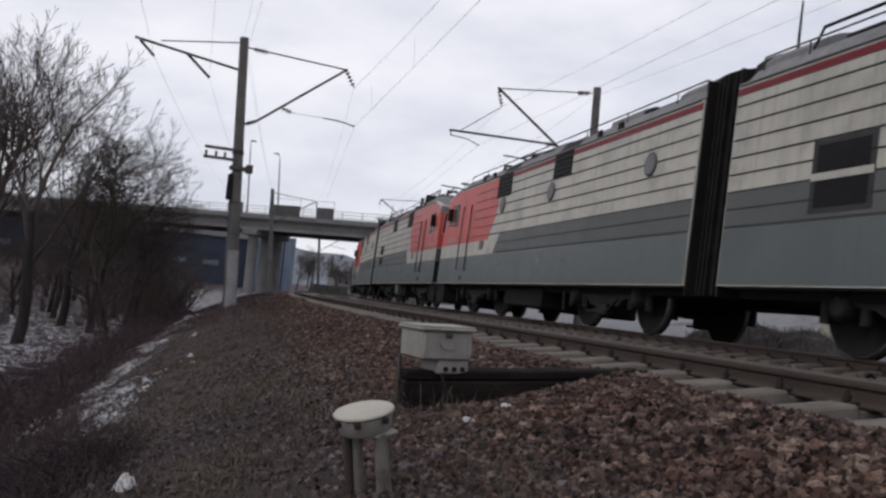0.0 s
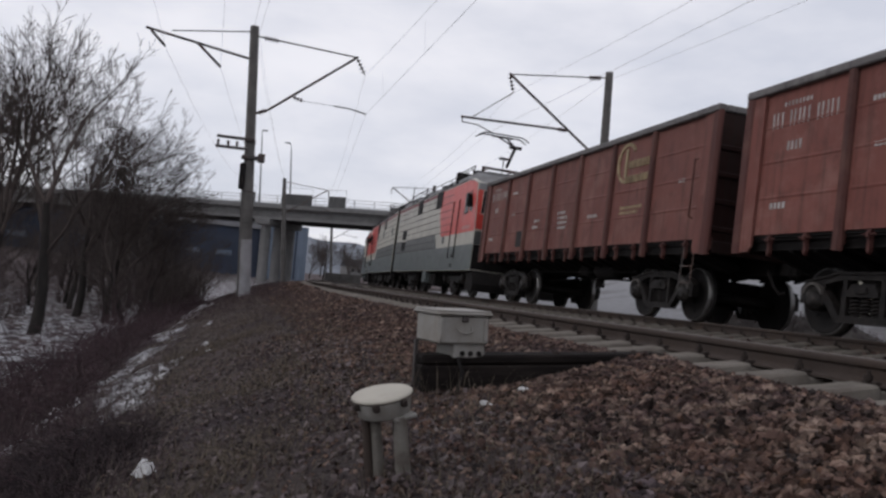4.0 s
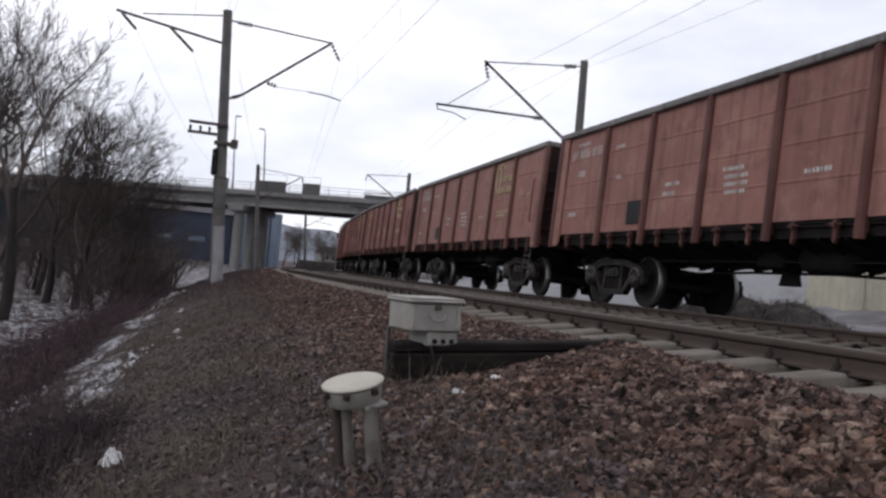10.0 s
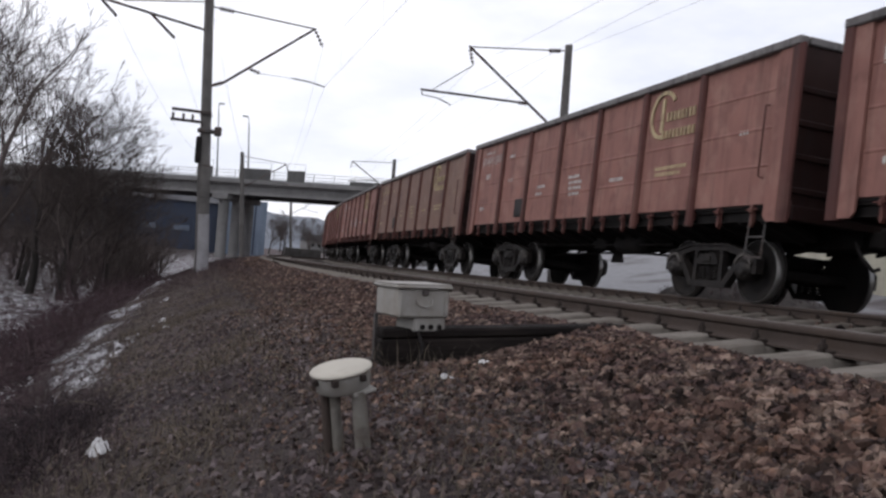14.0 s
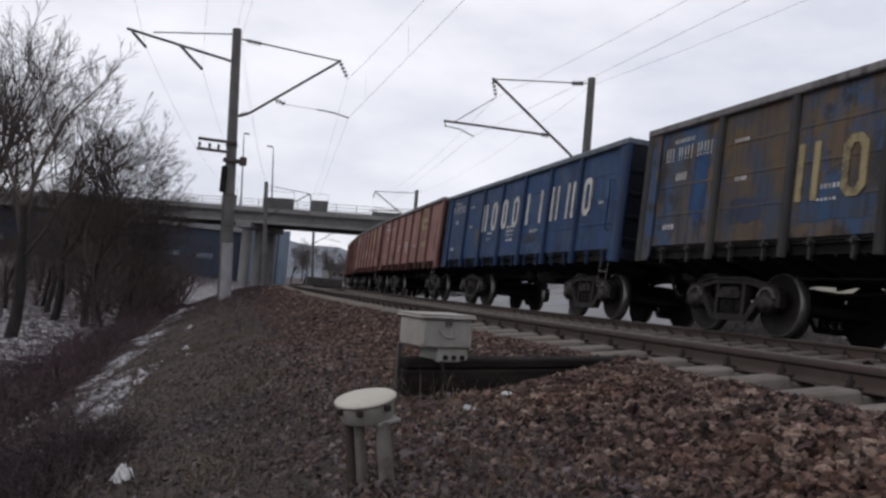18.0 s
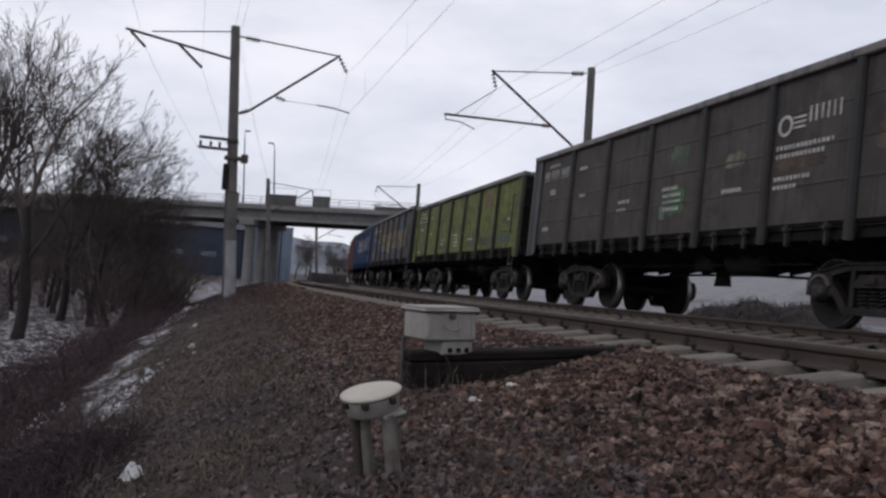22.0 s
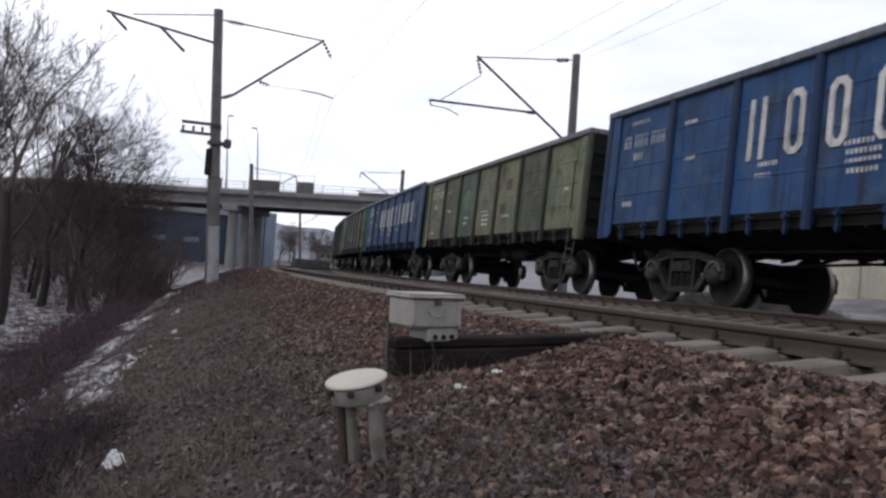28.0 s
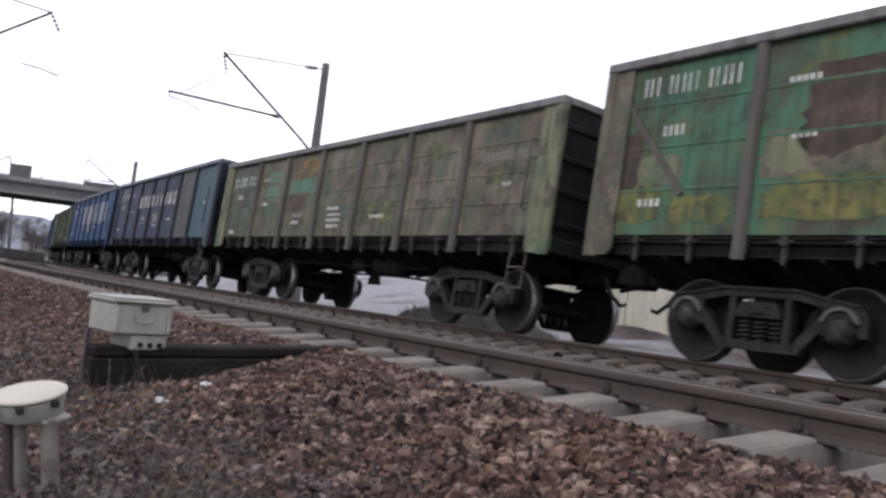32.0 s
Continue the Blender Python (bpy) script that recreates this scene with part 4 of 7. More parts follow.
def bars(g, y0, z0, w, h, n, gap, depth=0.004, x=1.503, slant=0.0):
    """A row of plain upright bars standing for a line of painted characters, on the wagon's left side."""
    for k in range(n):
        a = y0 - k * (w + gap)
        g.box(-x - depth, -x + 0.001, a - w, a, z0 + slant * k, z0 + h + slant * k)


def number_geo(top, drop=0.66, head=True):
    """The wagon's painted number and notices: thin upright bars in their places and sizes."""
    def make(g):
        for k in range(8):
            bars(g, 5.98 - 0.19 * k, top - drop, 0.024, 0.23, 1 + (k % 3 != 1), 0.062)
        if head:
            bars(g, 5.75, top - 0.36, 0.028, 0.07, 8, 0.05)
        bars(g, 5.6, top - 1.02, 0.035, 0.13, 4, 0.05)
        bars(g, 5.85, top - 1.86, 0.05, 0.09, 4, 0.04)
        for k, (y, z, n) in enumerate(((4.0, 0.60, 5), (3.9, 1.20, 4), (2.0, 1.50, 6), (2.05, 1.66, 5), (0.35, 1.40, 7), (0.30, 1.52, 8), (0.30, 1.64, 8), (0.26, 1.76, 7), (-1.5, 1.60, 7), (-5.4, 1.2, 3))):
            bars(g, y, top - z, 0.04, 0.065, n, 0.035)
    return make


def emblem_geo(g):
    """A small plain ring with speed bars and a row of plain bars beside it."""
    cy, cz, n = -2.93, 2.78, 16
    for k in range(n):
        a0, a1 = math.radians(360 * k / n), math.radians(360 * (k + 1) / n)
        q = [(cy - r * math.cos(a), cz + r * math.sin(a)) for a, r in ((a0, 0.11), (a1, 0.11), (a1, 0.155), (a0, 0.155))]
        g.prism(q, "x", -1.512, -1.499)
    for k in range(3):
        g.box(-1.512, -1.499, cy - 0.42, cy - 0.17, cz + 0.07 - 0.07 * k, cz + 0.10 - 0.07 * k)
    bars(g, cy - 0.50, cz - 0.02, 0.030, 0.22, 6, 0.085, 0.010)
    for k, m_ in enumerate((14, 12, 9, 6)):
        bars(g, cy + 0.15, cz - 0.34 - 0.12 * k - (0.2 if k > 1 else 0), 0.045, 0.06, m_, 0.04, 0.008)


def logo_geo(top):
    """A round mark as a plain open ring, with plain bars beside and below it."""
    def make(g):
        cy, cz = -3.22, top - 0.58
        n = 22
        for k in range(n):
            a0, a1 = math.radians(35 + 235 * k / n), math.radians(35 + 235 * (k + 1) / n)
            q = [(cy - r * math.cos(a), cz + r * math.sin(a)) for a, r in ((a0, 0.345), (a1, 0.345), (a1, 0.415), (a0, 0.415))]
            g.prism(q, "x", -1.526, -1.502)
        g.box(-1.526, -1.502, cy - 0.02, cy + 0.06, cz - 0.30, cz + 0.28)
    return make


def logo_bars_geo(top):
    def make(g):
        cy, cz = -3.22, top - 0.58
        bars(g, cy - 0.12, cz - 0.13, 0.05, 0.15, 8, 0.062, 0.023)
        bars(g, cy - 0.02, cz - 0.42, 0.05, 0.14, 9, 0.062, 0.023)
        bars(g, cy + 0.1, cz - 0.95, 0.05, 0.06, 12, 0.03)
        bars(g, cy + 0.1, cz - 1.05, 0.05, 0.06, 10, 0.03)
    return make


def block_geo(w, h, shape):
    """One plain painted shape of the side marking: a pair of bars, a ring or one bar."""
    def make(g):
        t, x0, x1 = w * 0.27, -1.5235, -1.498
        if shape == "pair":
            g.box(x0, x1, -t, 0, 0, h)
            g.box(x0, x1, -w, -w + t, 0, h)
        elif shape == "bar":
            g.box(x0, x1, -w / 2 - t / 2, -w / 2 + t / 2, 0, h)
        else:
            c = w * 0.28
            out = [(0, c), (0, h - c), (-c, h), (-w + c, h), (-w, h - c), (-w, c), (-w + c, 0), (-c, 0)]
            ins = [(-w / 2 + (y + w / 2) * (1 - 2 * t / w), h / 2 + (z - h / 2) * (1 - 2 * t / h)) for y, z in out]
            for k in range(8):
                m_ = (k + 1) % 8
                g.prism([out[k], out[m_], ins[m_], ins[k]], "x", x0, x1)
    return make


SHAPES = ("pair", "ring", "ring", "ring", "bar", "bar", "pair", "pair", "ring")


def gondola(n, label, body, stake, end, rim, top, marks, latch=None, special=None, patch=None):
    car = thing("gondola_wagon", label, "freight wagon", group="freight train wagons")
    mid = shared("side_panel|%g|m" % top, panel_geo(1.60, top))
    wide = shared("side_panel|%g|w" % top, panel_geo(2.06, top))
    for rz in (180, 0):
        for k in range(7):
            y = (STAKES[k] + STAKES[k + 1]) / 2
            me = wide if k in (0, 6) else mid
            mt = (special or {}).get(k, body)
            yy = y
            part("side_panel", me, mt, car, at=pose(0, yy, 0, 0, 0, rz) if rz == 180 else pose(0, yy, 0))
        for k, y in enumerate(STAKES):
            c = k in (0, 7)
            part("corner_post" if c else "stake", shared("stake|%g|%d" % (top, c), stake_geo(top, c)), (special or {}).get("corner", stake) if c else stake, car, at=pose(0, y, 0, 0, 0, rz))
        for fore in (-1, 1):
            part("corner_plate", shared("corner_plate|%g|%d" % (top, fore), corner_plate_geo(top, fore)), (special or {}).get("corner", (special or {}).get(0 if fore * (1 if rz == 0 else -1) < 0 else 6, body)), car, at=pose(0, 0, 0, 0, 0, rz))
        part("top_rim", shared("top_rim|%g" % top, rim_geo(top)), rim, car, at=pose(0, 0, 0, 0, 0, rz))
        part("end_rim", shared("end_rim|%g" % top, end_rim_geo(top)), rim, car, at=pose(0, 0, 0, 0, 0, rz))
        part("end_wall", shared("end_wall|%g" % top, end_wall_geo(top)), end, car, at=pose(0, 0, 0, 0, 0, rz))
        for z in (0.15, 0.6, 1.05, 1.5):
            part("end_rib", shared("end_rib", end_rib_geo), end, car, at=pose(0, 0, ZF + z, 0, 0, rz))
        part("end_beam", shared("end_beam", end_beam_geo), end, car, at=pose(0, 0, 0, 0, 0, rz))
        part("coupler", shared("coupler", coupler_geo), M["under"], car, at=pose(0, 0, 0, 0, 0, rz))
        lm = shared("latch", latch_geo)
        for k in range(7):
            for d in (-0.42, 0.36):
                part("latch", lm, latch or M["bogie"], car, at=pose(0, (STAKES[k] + STAKES[k + 1]) / 2 + d, 0, 0, 0, rz))
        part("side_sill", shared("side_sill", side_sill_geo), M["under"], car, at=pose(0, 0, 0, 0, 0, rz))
        hatch = shared("floor_hatch", hatch_geo)
        for k in range(7):
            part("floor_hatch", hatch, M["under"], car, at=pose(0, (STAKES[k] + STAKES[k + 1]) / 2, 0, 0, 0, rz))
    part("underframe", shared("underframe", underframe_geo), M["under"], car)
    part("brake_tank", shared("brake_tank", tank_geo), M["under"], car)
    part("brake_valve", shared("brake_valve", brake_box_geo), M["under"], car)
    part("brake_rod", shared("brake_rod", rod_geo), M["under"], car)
    part("grab_rail", shared("grab_rail", grab_geo), stake, car)
    part("step", shared("step", step_geo), M["steel"], car)
    if n <= 8:
        part("repair_patch", shared("repair_patch", patch_geo), patch or DARK_END, car, "dark square patch")
    for y in (-4.325, 4.325):
        build_bogie(car, y)
    for name, geo, mt, *m in marks:
        mark = part(name, geo, mt, car, at=m[0] if m else None)
        if name in ("number_marking", "logo_mark_bar", "logo_mark"):
            mark["kind"] = "stuff"
    settle(car)
    CARS.append((car, -(n - 0.5) * PITCH))
    return car


CARS = []


def settle(car, sag=0.032):
    """Lowers a loaded body on its springs; bogies and wheels stay on the rail."""
    for ob in car.children:
        if ob.name.split(".")[0] not in ("bogie", "wheelset"):
            ob.location.z -= sag


def paint(name, a, b, wear=RUST, amount=0.6, wscale=0.9, streak=GRIME, sa=0.65, rough=0.6, cut=(0.5, 0.68), scale=1.2):
    return surface(name, a, b, scale, rough, 0, wear=wear, wear_scale=wscale, wear_amount=amount, streak=streak, streak_amount=sa, bump=0.12, fine=25, spread=0.07, cut=cut)


BROWN = [paint("oxide_brown_paint", (0.190, 0.072, 0.058), (0.150, 0.058, 0.048), wear=((0.240, 0.125, 0.104), (0.088, 0.038, 0.033)), amount=0.6, wscale=1.7, sa=0.4),
         paint("oxide_brown_paint_dull", (0.172, 0.070, 0.057), (0.135, 0.056, 0.048), wear=((0.215, 0.110, 0.090), (0.085, 0.038, 0.034)), amount=0.55, wscale=1.7, sa=0.4),
         paint("oxide_brown_paint_pink", (0.240, 0.118, 0.098), (0.195, 0.095, 0.080), wear=((0.290, 0.170, 0.140), (0.120, 0.058, 0.050)), amount=0.6, wscale=1.7, sa=0.4),
         paint("oxide_brown_paint_faded", (0.190, 0.118, 0.092), (0.155, 0.092, 0.074), wear=((0.235, 0.155, 0.120), (0.105, 0.058, 0.049)), amount=0.6, wscale=1.7, sa=0.4)]
# Stakes darker than the brown sides, their shadows taken into the paint tone.
BROWN_STAKE = paint("oxide_brown_stake", (0.098, 0.040, 0.034), (0.070, 0.030, 0.027), wear=(0.15, 0.08, 0.064))
# End wall colours sit near black, holding the shade between wagons.
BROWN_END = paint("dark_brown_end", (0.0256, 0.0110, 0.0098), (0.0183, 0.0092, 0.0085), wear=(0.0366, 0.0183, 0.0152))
# Rim grey is raised to hold the lit line along the top.
RIM = paint("grey_lit_rim", (0.162, 0.152, 0.150), (0.115, 0.108, 0.108), wear=(0.20, 0.19, 0.185))
# Another shade-dark wagon end; the square patches share this dark paint.
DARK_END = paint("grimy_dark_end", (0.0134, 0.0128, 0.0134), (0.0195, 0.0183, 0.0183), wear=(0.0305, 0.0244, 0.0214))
BLUE = paint("ultramarine_paint", (0.017, 0.050, 0.128), (0.013, 0.036, 0.095), wear=((0.050, 0.075, 0.115), (0.012, 0.022, 0.045)), amount=0.7, sa=0.75, wscale=1.5, cut=(0.48, 0.64))
BLUE2 = paint("bright_blue_paint", (0.020, 0.060, 0.150), (0.015, 0.045, 0.118), wear=((0.055, 0.088, 0.135), (0.013, 0.026, 0.055)), amount=0.7, sa=0.7, wscale=1.5, cut=(0.48, 0.64))
BLUE_DARK = paint("navy_grey_paint", (0.036, 0.044, 0.074), (0.026, 0.032, 0.056), wear=((0.050, 0.056, 0.070), (0.016, 0.018, 0.024)), amount=0.7, wscale=1.4, cut=(0.48, 0.62))
BLUE_STAKE = paint("dark_blue_stake", (0.0128, 0.0289, 0.0708), (0.0102, 0.0218, 0.0547), wear=(0.0257, 0.0386, 0.0643))
NAVY_STAKE = paint("dark_navy_stake", (0.0190, 0.0215, 0.0310), (0.0145, 0.0165, 0.0240), wear=(0.035, 0.038, 0.046))
# Blue wagons' rim, also brightened for its lit top edge.
BLUE_RIM = paint("blue_grey_lit_rim", (0.115, 0.135, 0.160), (0.085, 0.102, 0.125), wear=(0.15, 0.16, 0.17))
MOTLEY = paint("weathered_blue_brown", (0.0430, 0.0540, 0.0760), (0.0640, 0.0500, 0.0420), wear=((0.1020, 0.0690, 0.0400), (0.0280, 0.0640, 0.1320), (0.0268, 0.0256, 0.0264)), amount=0.85, wscale=1.1, scale=0.7, cut=(0.47, 0.58))
LIME = paint("yellow_green_paint", (0.1186, 0.1362, 0.0264), (0.0854, 0.1025, 0.0232), wear=((0.0583, 0.0705, 0.0248), (0.1486, 0.1558, 0.0488), (0.0415, 0.0439, 0.0220)), amount=0.8, sa=0.75, wscale=1.9, cut=(0.46, 0.60))
GREYGREEN = paint("dark_grey_green", (0.0590, 0.0520, 0.0465), (0.0455, 0.0405, 0.0370), wear=((0.0800, 0.0750, 0.0650), (0.0225, 0.0215, 0.0210)), amount=0.6, wscale=1.6, cut=(0.50, 0.66))
BROWNGREEN = paint("brown_green_patches", (0.0640, 0.0530, 0.0470), (0.0430, 0.0370, 0.0345), wear=((0.1381, 0.1174, 0.0980), (0.0244, 0.0220, 0.0195), (0.0415, 0.0878, 0.0610)), amount=0.8, wscale=1.3, cut=(0.48, 0.60))
BLUE_FADED = paint("sun_faded_blue", (0.052, 0.088, 0.140), (0.040, 0.072, 0.118), wear=((0.075, 0.10, 0.135), (0.02, 0.035, 0.065)), amount=0.7, sa=0.5, wscale=1.4, cut=(0.48, 0.64))
MOSS = paint("mossy_green_remnant", (0.088, 0.104, 0.040), (0.064, 0.074, 0.036), wear=((0.060, 0.050, 0.044), (0.12, 0.13, 0.05), (0.040, 0.034, 0.032)), amount=0.9, wscale=3.2, cut=(0.45, 0.57))
BRIGHTGREEN = paint("bright_green_paint", (0.058, 0.126, 0.060), (0.048, 0.100, 0.050), wear=((0.05, 0.075, 0.042), (0.035, 0.05, 0.03)), amount=0.6, wscale=1.4)
OLIVE = paint("olive_patched_paint", (0.140, 0.140, 0.088), (0.104, 0.102, 0.066), wear=((0.060, 0.100, 0.062), (0.160, 0.150, 0.104), (0.048, 0.040, 0.031)), amount=0.75, wscale=1.3, cut=(0.48, 0.60))
ORANGE = paint("orange_patched_paint", (0.2050, 0.1200, 0.0400), (0.1000, 0.0720, 0.0380), wear=((0.0610, 0.0671, 0.0439), (0.1708, 0.1281, 0.0366)), amount=0.85, wscale=2.2, cut=(0.46, 0.56))
TEAL = paint("teal_patched_paint", (0.0720, 0.1600, 0.1120), (0.0834, 0.1254, 0.0859), wear=((0.1054, 0.1318, 0.0966), (0.0527, 0.0615, 0.0439)), amount=0.6)
GREENBROWN = paint("green_brown_camouflage", (0.046, 0.122, 0.078), (0.054, 0.100, 0.058), wear=((0.058, 0.042, 0.034), (0.100, 0.098, 0.040), (0.034, 0.030, 0.026)), amount=0.85, wscale=1.2, cut=(0.48, 0.64))
ROSE = paint("faded_rose_primer", (0.170, 0.072, 0.066), (0.125, 0.066, 0.052), wear=((0.12, 0.12, 0.04), (0.20, 0.10, 0.09)), amount=0.7, wscale=3.0)
YELLOWGREEN = paint("worn_yellow_green", (0.130, 0.128, 0.040), (0.085, 0.090, 0.036), wear=((0.046, 0.080, 0.040), (0.17, 0.15, 0.05), (0.040, 0.032, 0.026)), amount=0.8, wscale=2.4, cut=(0.46, 0.6))
GREY_PANEL = paint("grey_panel", (0.0747, 0.0747, 0.0747), (0.0615, 0.0632, 0.0659), wear=(0.0439, 0.0439, 0.0439))
TEALBLUE = paint("teal_blue_panel", (0.0483, 0.0834, 0.1010), (0.0395, 0.0703, 0.0878), wear=(0.0615, 0.0878, 0.1010))
GREEN_STAKE = paint("green_grey_stake", (0.0270, 0.0320, 0.0225), (0.0200, 0.0225, 0.0175), wear=(0.0600, 0.0680, 0.0430))
# Pale tone includes the light these stakes catch; the brace shares it.
LIT_GREY_STAKE = paint("dusty_grey_stake", (0.092, 0.084, 0.074), (0.066, 0.060, 0.053), wear=(0.040, 0.036, 0.033))
BROWNOLIVE = paint("brown_over_olive", (0.104, 0.092, 0.064), (0.074, 0.064, 0.048), wear=((0.142, 0.126, 0.092), (0.056, 0.080, 0.052), (0.044, 0.036, 0.031)), amount=0.8, wscale=1.4, cut=(0.46, 0.60))
GREY_STAKE = paint("dark_grey_stake", (0.0351, 0.0334, 0.0334), (0.0264, 0.0264, 0.0264), wear=(0.0571, 0.0527, 0.0483))
# These ends too carry the gap's shade in their near-black tones.
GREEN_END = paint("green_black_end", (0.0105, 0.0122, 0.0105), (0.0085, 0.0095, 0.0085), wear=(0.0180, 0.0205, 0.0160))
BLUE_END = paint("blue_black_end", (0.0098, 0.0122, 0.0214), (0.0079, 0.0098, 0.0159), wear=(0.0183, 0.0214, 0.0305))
BLUEGREY = paint("faded_blue_grey", (0.0366, 0.0549, 0.0854), (0.0488, 0.0549, 0.0634), wear=((0.0268, 0.0671, 0.1464), (0.0671, 0.0586, 0.0488)), amount=0.8, wscale=0.9, cut=(0.46, 0.6))
SLATE = paint("dark_slate_paint", (0.0366, 0.0378, 0.0415), (0.0464, 0.0439, 0.0415), wear=((0.0671, 0.0610, 0.0512), (0.0293, 0.0439, 0.0732)), amount=0.7, wscale=1.0)
RUSTBROWN = paint("rusty_brown_over_blue", (0.0740, 0.0500, 0.0400), (0.0500, 0.0480, 0.0500), wear=((0.1037, 0.0708, 0.0293), (0.0317, 0.0488, 0.0805)), amount=0.8, wscale=0.9, cut=(0.46, 0.6))
OLIVE_DULL = paint("dull_olive_paint", (0.0732, 0.0756, 0.0537), (0.0573, 0.0610, 0.0439), wear=((0.1037, 0.0952, 0.0671), (0.0366, 0.0342, 0.0293), (0.0488, 0.0915, 0.0610)), amount=0.75, wscale=1.0, cut=(0.46, 0.6))
GREENGREY = paint("faded_sea_green", (0.0512, 0.0878, 0.0634), (0.0610, 0.0805, 0.0610), wear=((0.1098, 0.1281, 0.0976), (0.0415, 0.0439, 0.0342), (0.0732, 0.0549, 0.0366)), amount=0.75, wscale=1.1, cut=(0.46, 0.6))
TEAL_DULL = paint("dull_teal_paint", (0.0488, 0.0878, 0.0683), (0.0671, 0.0830, 0.0586), wear=((0.0854, 0.0878, 0.0610), (0.0390, 0.0415, 0.0342)), amount=0.75, wscale=1.0, cut=(0.46, 0.6))
DARKBROWN = paint("dark_brown_primer", (0.060, 0.042, 0.033), (0.045, 0.032, 0.026), wear=((0.095, 0.072, 0.054), (0.028, 0.023, 0.020)), amount=0.75, wscale=1.4, cut=(0.46, 0.60))
PALE_TAN = paint("pale_tan_primer", (0.1525, 0.1366, 0.1037), (0.1159, 0.1037, 0.0805), wear=(0.0610, 0.0586, 0.0464), amount=0.8, wscale=2.5)
PALE_GREEN = paint("pale_green_primer", (0.1037, 0.1525, 0.1159), (0.0854, 0.1220, 0.0952), wear=(0.0610, 0.0671, 0.0512), amount=0.8, wscale=2.5)
WHITE_MARK = paint("worn_white_marking", (0.52, 0.52, 0.50), (0.40, 0.39, 0.37), wear=(0.16, 0.14, 0.14), amount=0.7, wscale=5)
CREAM_MARK = paint("worn_cream_marking", (0.42, 0.34, 0.20), (0.32, 0.26, 0.16), wear=(0.15, 0.09, 0.06), amount=0.7, wscale=5)
YELLOW_MARK = paint("peeling_yellow_marking", (0.31, 0.25, 0.135), (0.22, 0.18, 0.10), wear=(0.07, 0.06, 0.05), amount=0.95, wscale=4)


def brown_marks(top, cream=False):
    mk = CREAM_MARK if cream else WHITE_MARK
    return [("number_marking", shared("number_marking|%g" % top, number_geo(top)), mk), ("logo_mark", shared("logo_mark|%g" % top, logo_geo(top)), CREAM_MARK), ("logo_mark_bar", shared("logo_mark_bar|%g" % top, logo_bars_geo(top)), CREAM_MARK)]


def blue_marks(top, y0, step, z0, h, w, mk, drop=0.66):
    out = num_only(top, drop)
    for k in range(9):
        out.append(("side_mark", shared("side_mark|%g|%g|%s" % (w, h, SHAPES[k]), block_geo(w, h, SHAPES[k])), mk, pose(0, y0 - k * step, z0)))
    return out


def num_only(top, drop=0.66, head=True):
    return [("number_marking", shared("number_marking|%g|%g|%d" % (top, drop, head), number_geo(top, drop, head)), WHITE_MARK)]


def repaint(car, k, y, z, w, h, mt, seed):
    """A ragged-edged repainted area on panel k of the wagon's left side: y, z its middle, w, h its size."""
    rnd = random.Random(seed)
    n, out = 30, []
    yc = (STAKES[k] + STAKES[k + 1]) / 2 + y
    for i in range(n):
        a = 2 * math.pi * (i + 0.5) / n
        c, s = math.cos(a), math.sin(a)
        q = max(abs(c), abs(s)) ** 0.85
        out.append((yc - c / q * w / 2 * rnd.uniform(0.74, 1.06), z + s / q * h / 2 * rnd.uniform(0.72, 1.08)))
    g = Geo()
    g.prism(out, "x", -1.5045, -1.498)
    part("repainted_area", g, mt, car)


def repaint_board(car, k, y0, y1, z0, z1, mt, seed):
    """A repaint that keeps to the edges of a side board, with worn ends."""
    rnd = random.Random(seed)
    yc = (STAKES[k] + STAKES[k + 1]) / 2
    out = [(yc + y0 + rnd.uniform(-0.05, 0.05), z0 + (z1 - z0) * i / 5) for i in range(6)]
    out += [(yc + y0 + (y1 - y0) * i / 6, z1 + rnd.uniform(-0.02, 0.012)) for i in range(1, 6)]
    out += [(yc + y1 + rnd.uniform(-0.05, 0.05), z1 + (z0 - z1) * i / 5) for i in range(6)]
    out += [(yc + y1 + (y0 - y1) * i / 6, z0 + rnd.uniform(-0.012, 0.03)) for i in range(1, 6)]
    g = Geo()
    g.prism(out, "x", -1.5030, -1.498)
    part("repainted_board", g, mt, car)


def diagonal_brace(car, k):
    """A flat bar welded slantwise over panel k of the left side."""
    yc = (STAKES[k] + STAKES[k + 1]) / 2
    g = Geo()
    g.prism([(yc + 0.86, 3.02), (yc + 0.78, 3.05), (yc - 0.26, 1.84), (yc - 0.18, 1.80)], "x", -1.524, -1.50)
    part("diagonal_brace", g, LIT_GREY_STAKE, car)


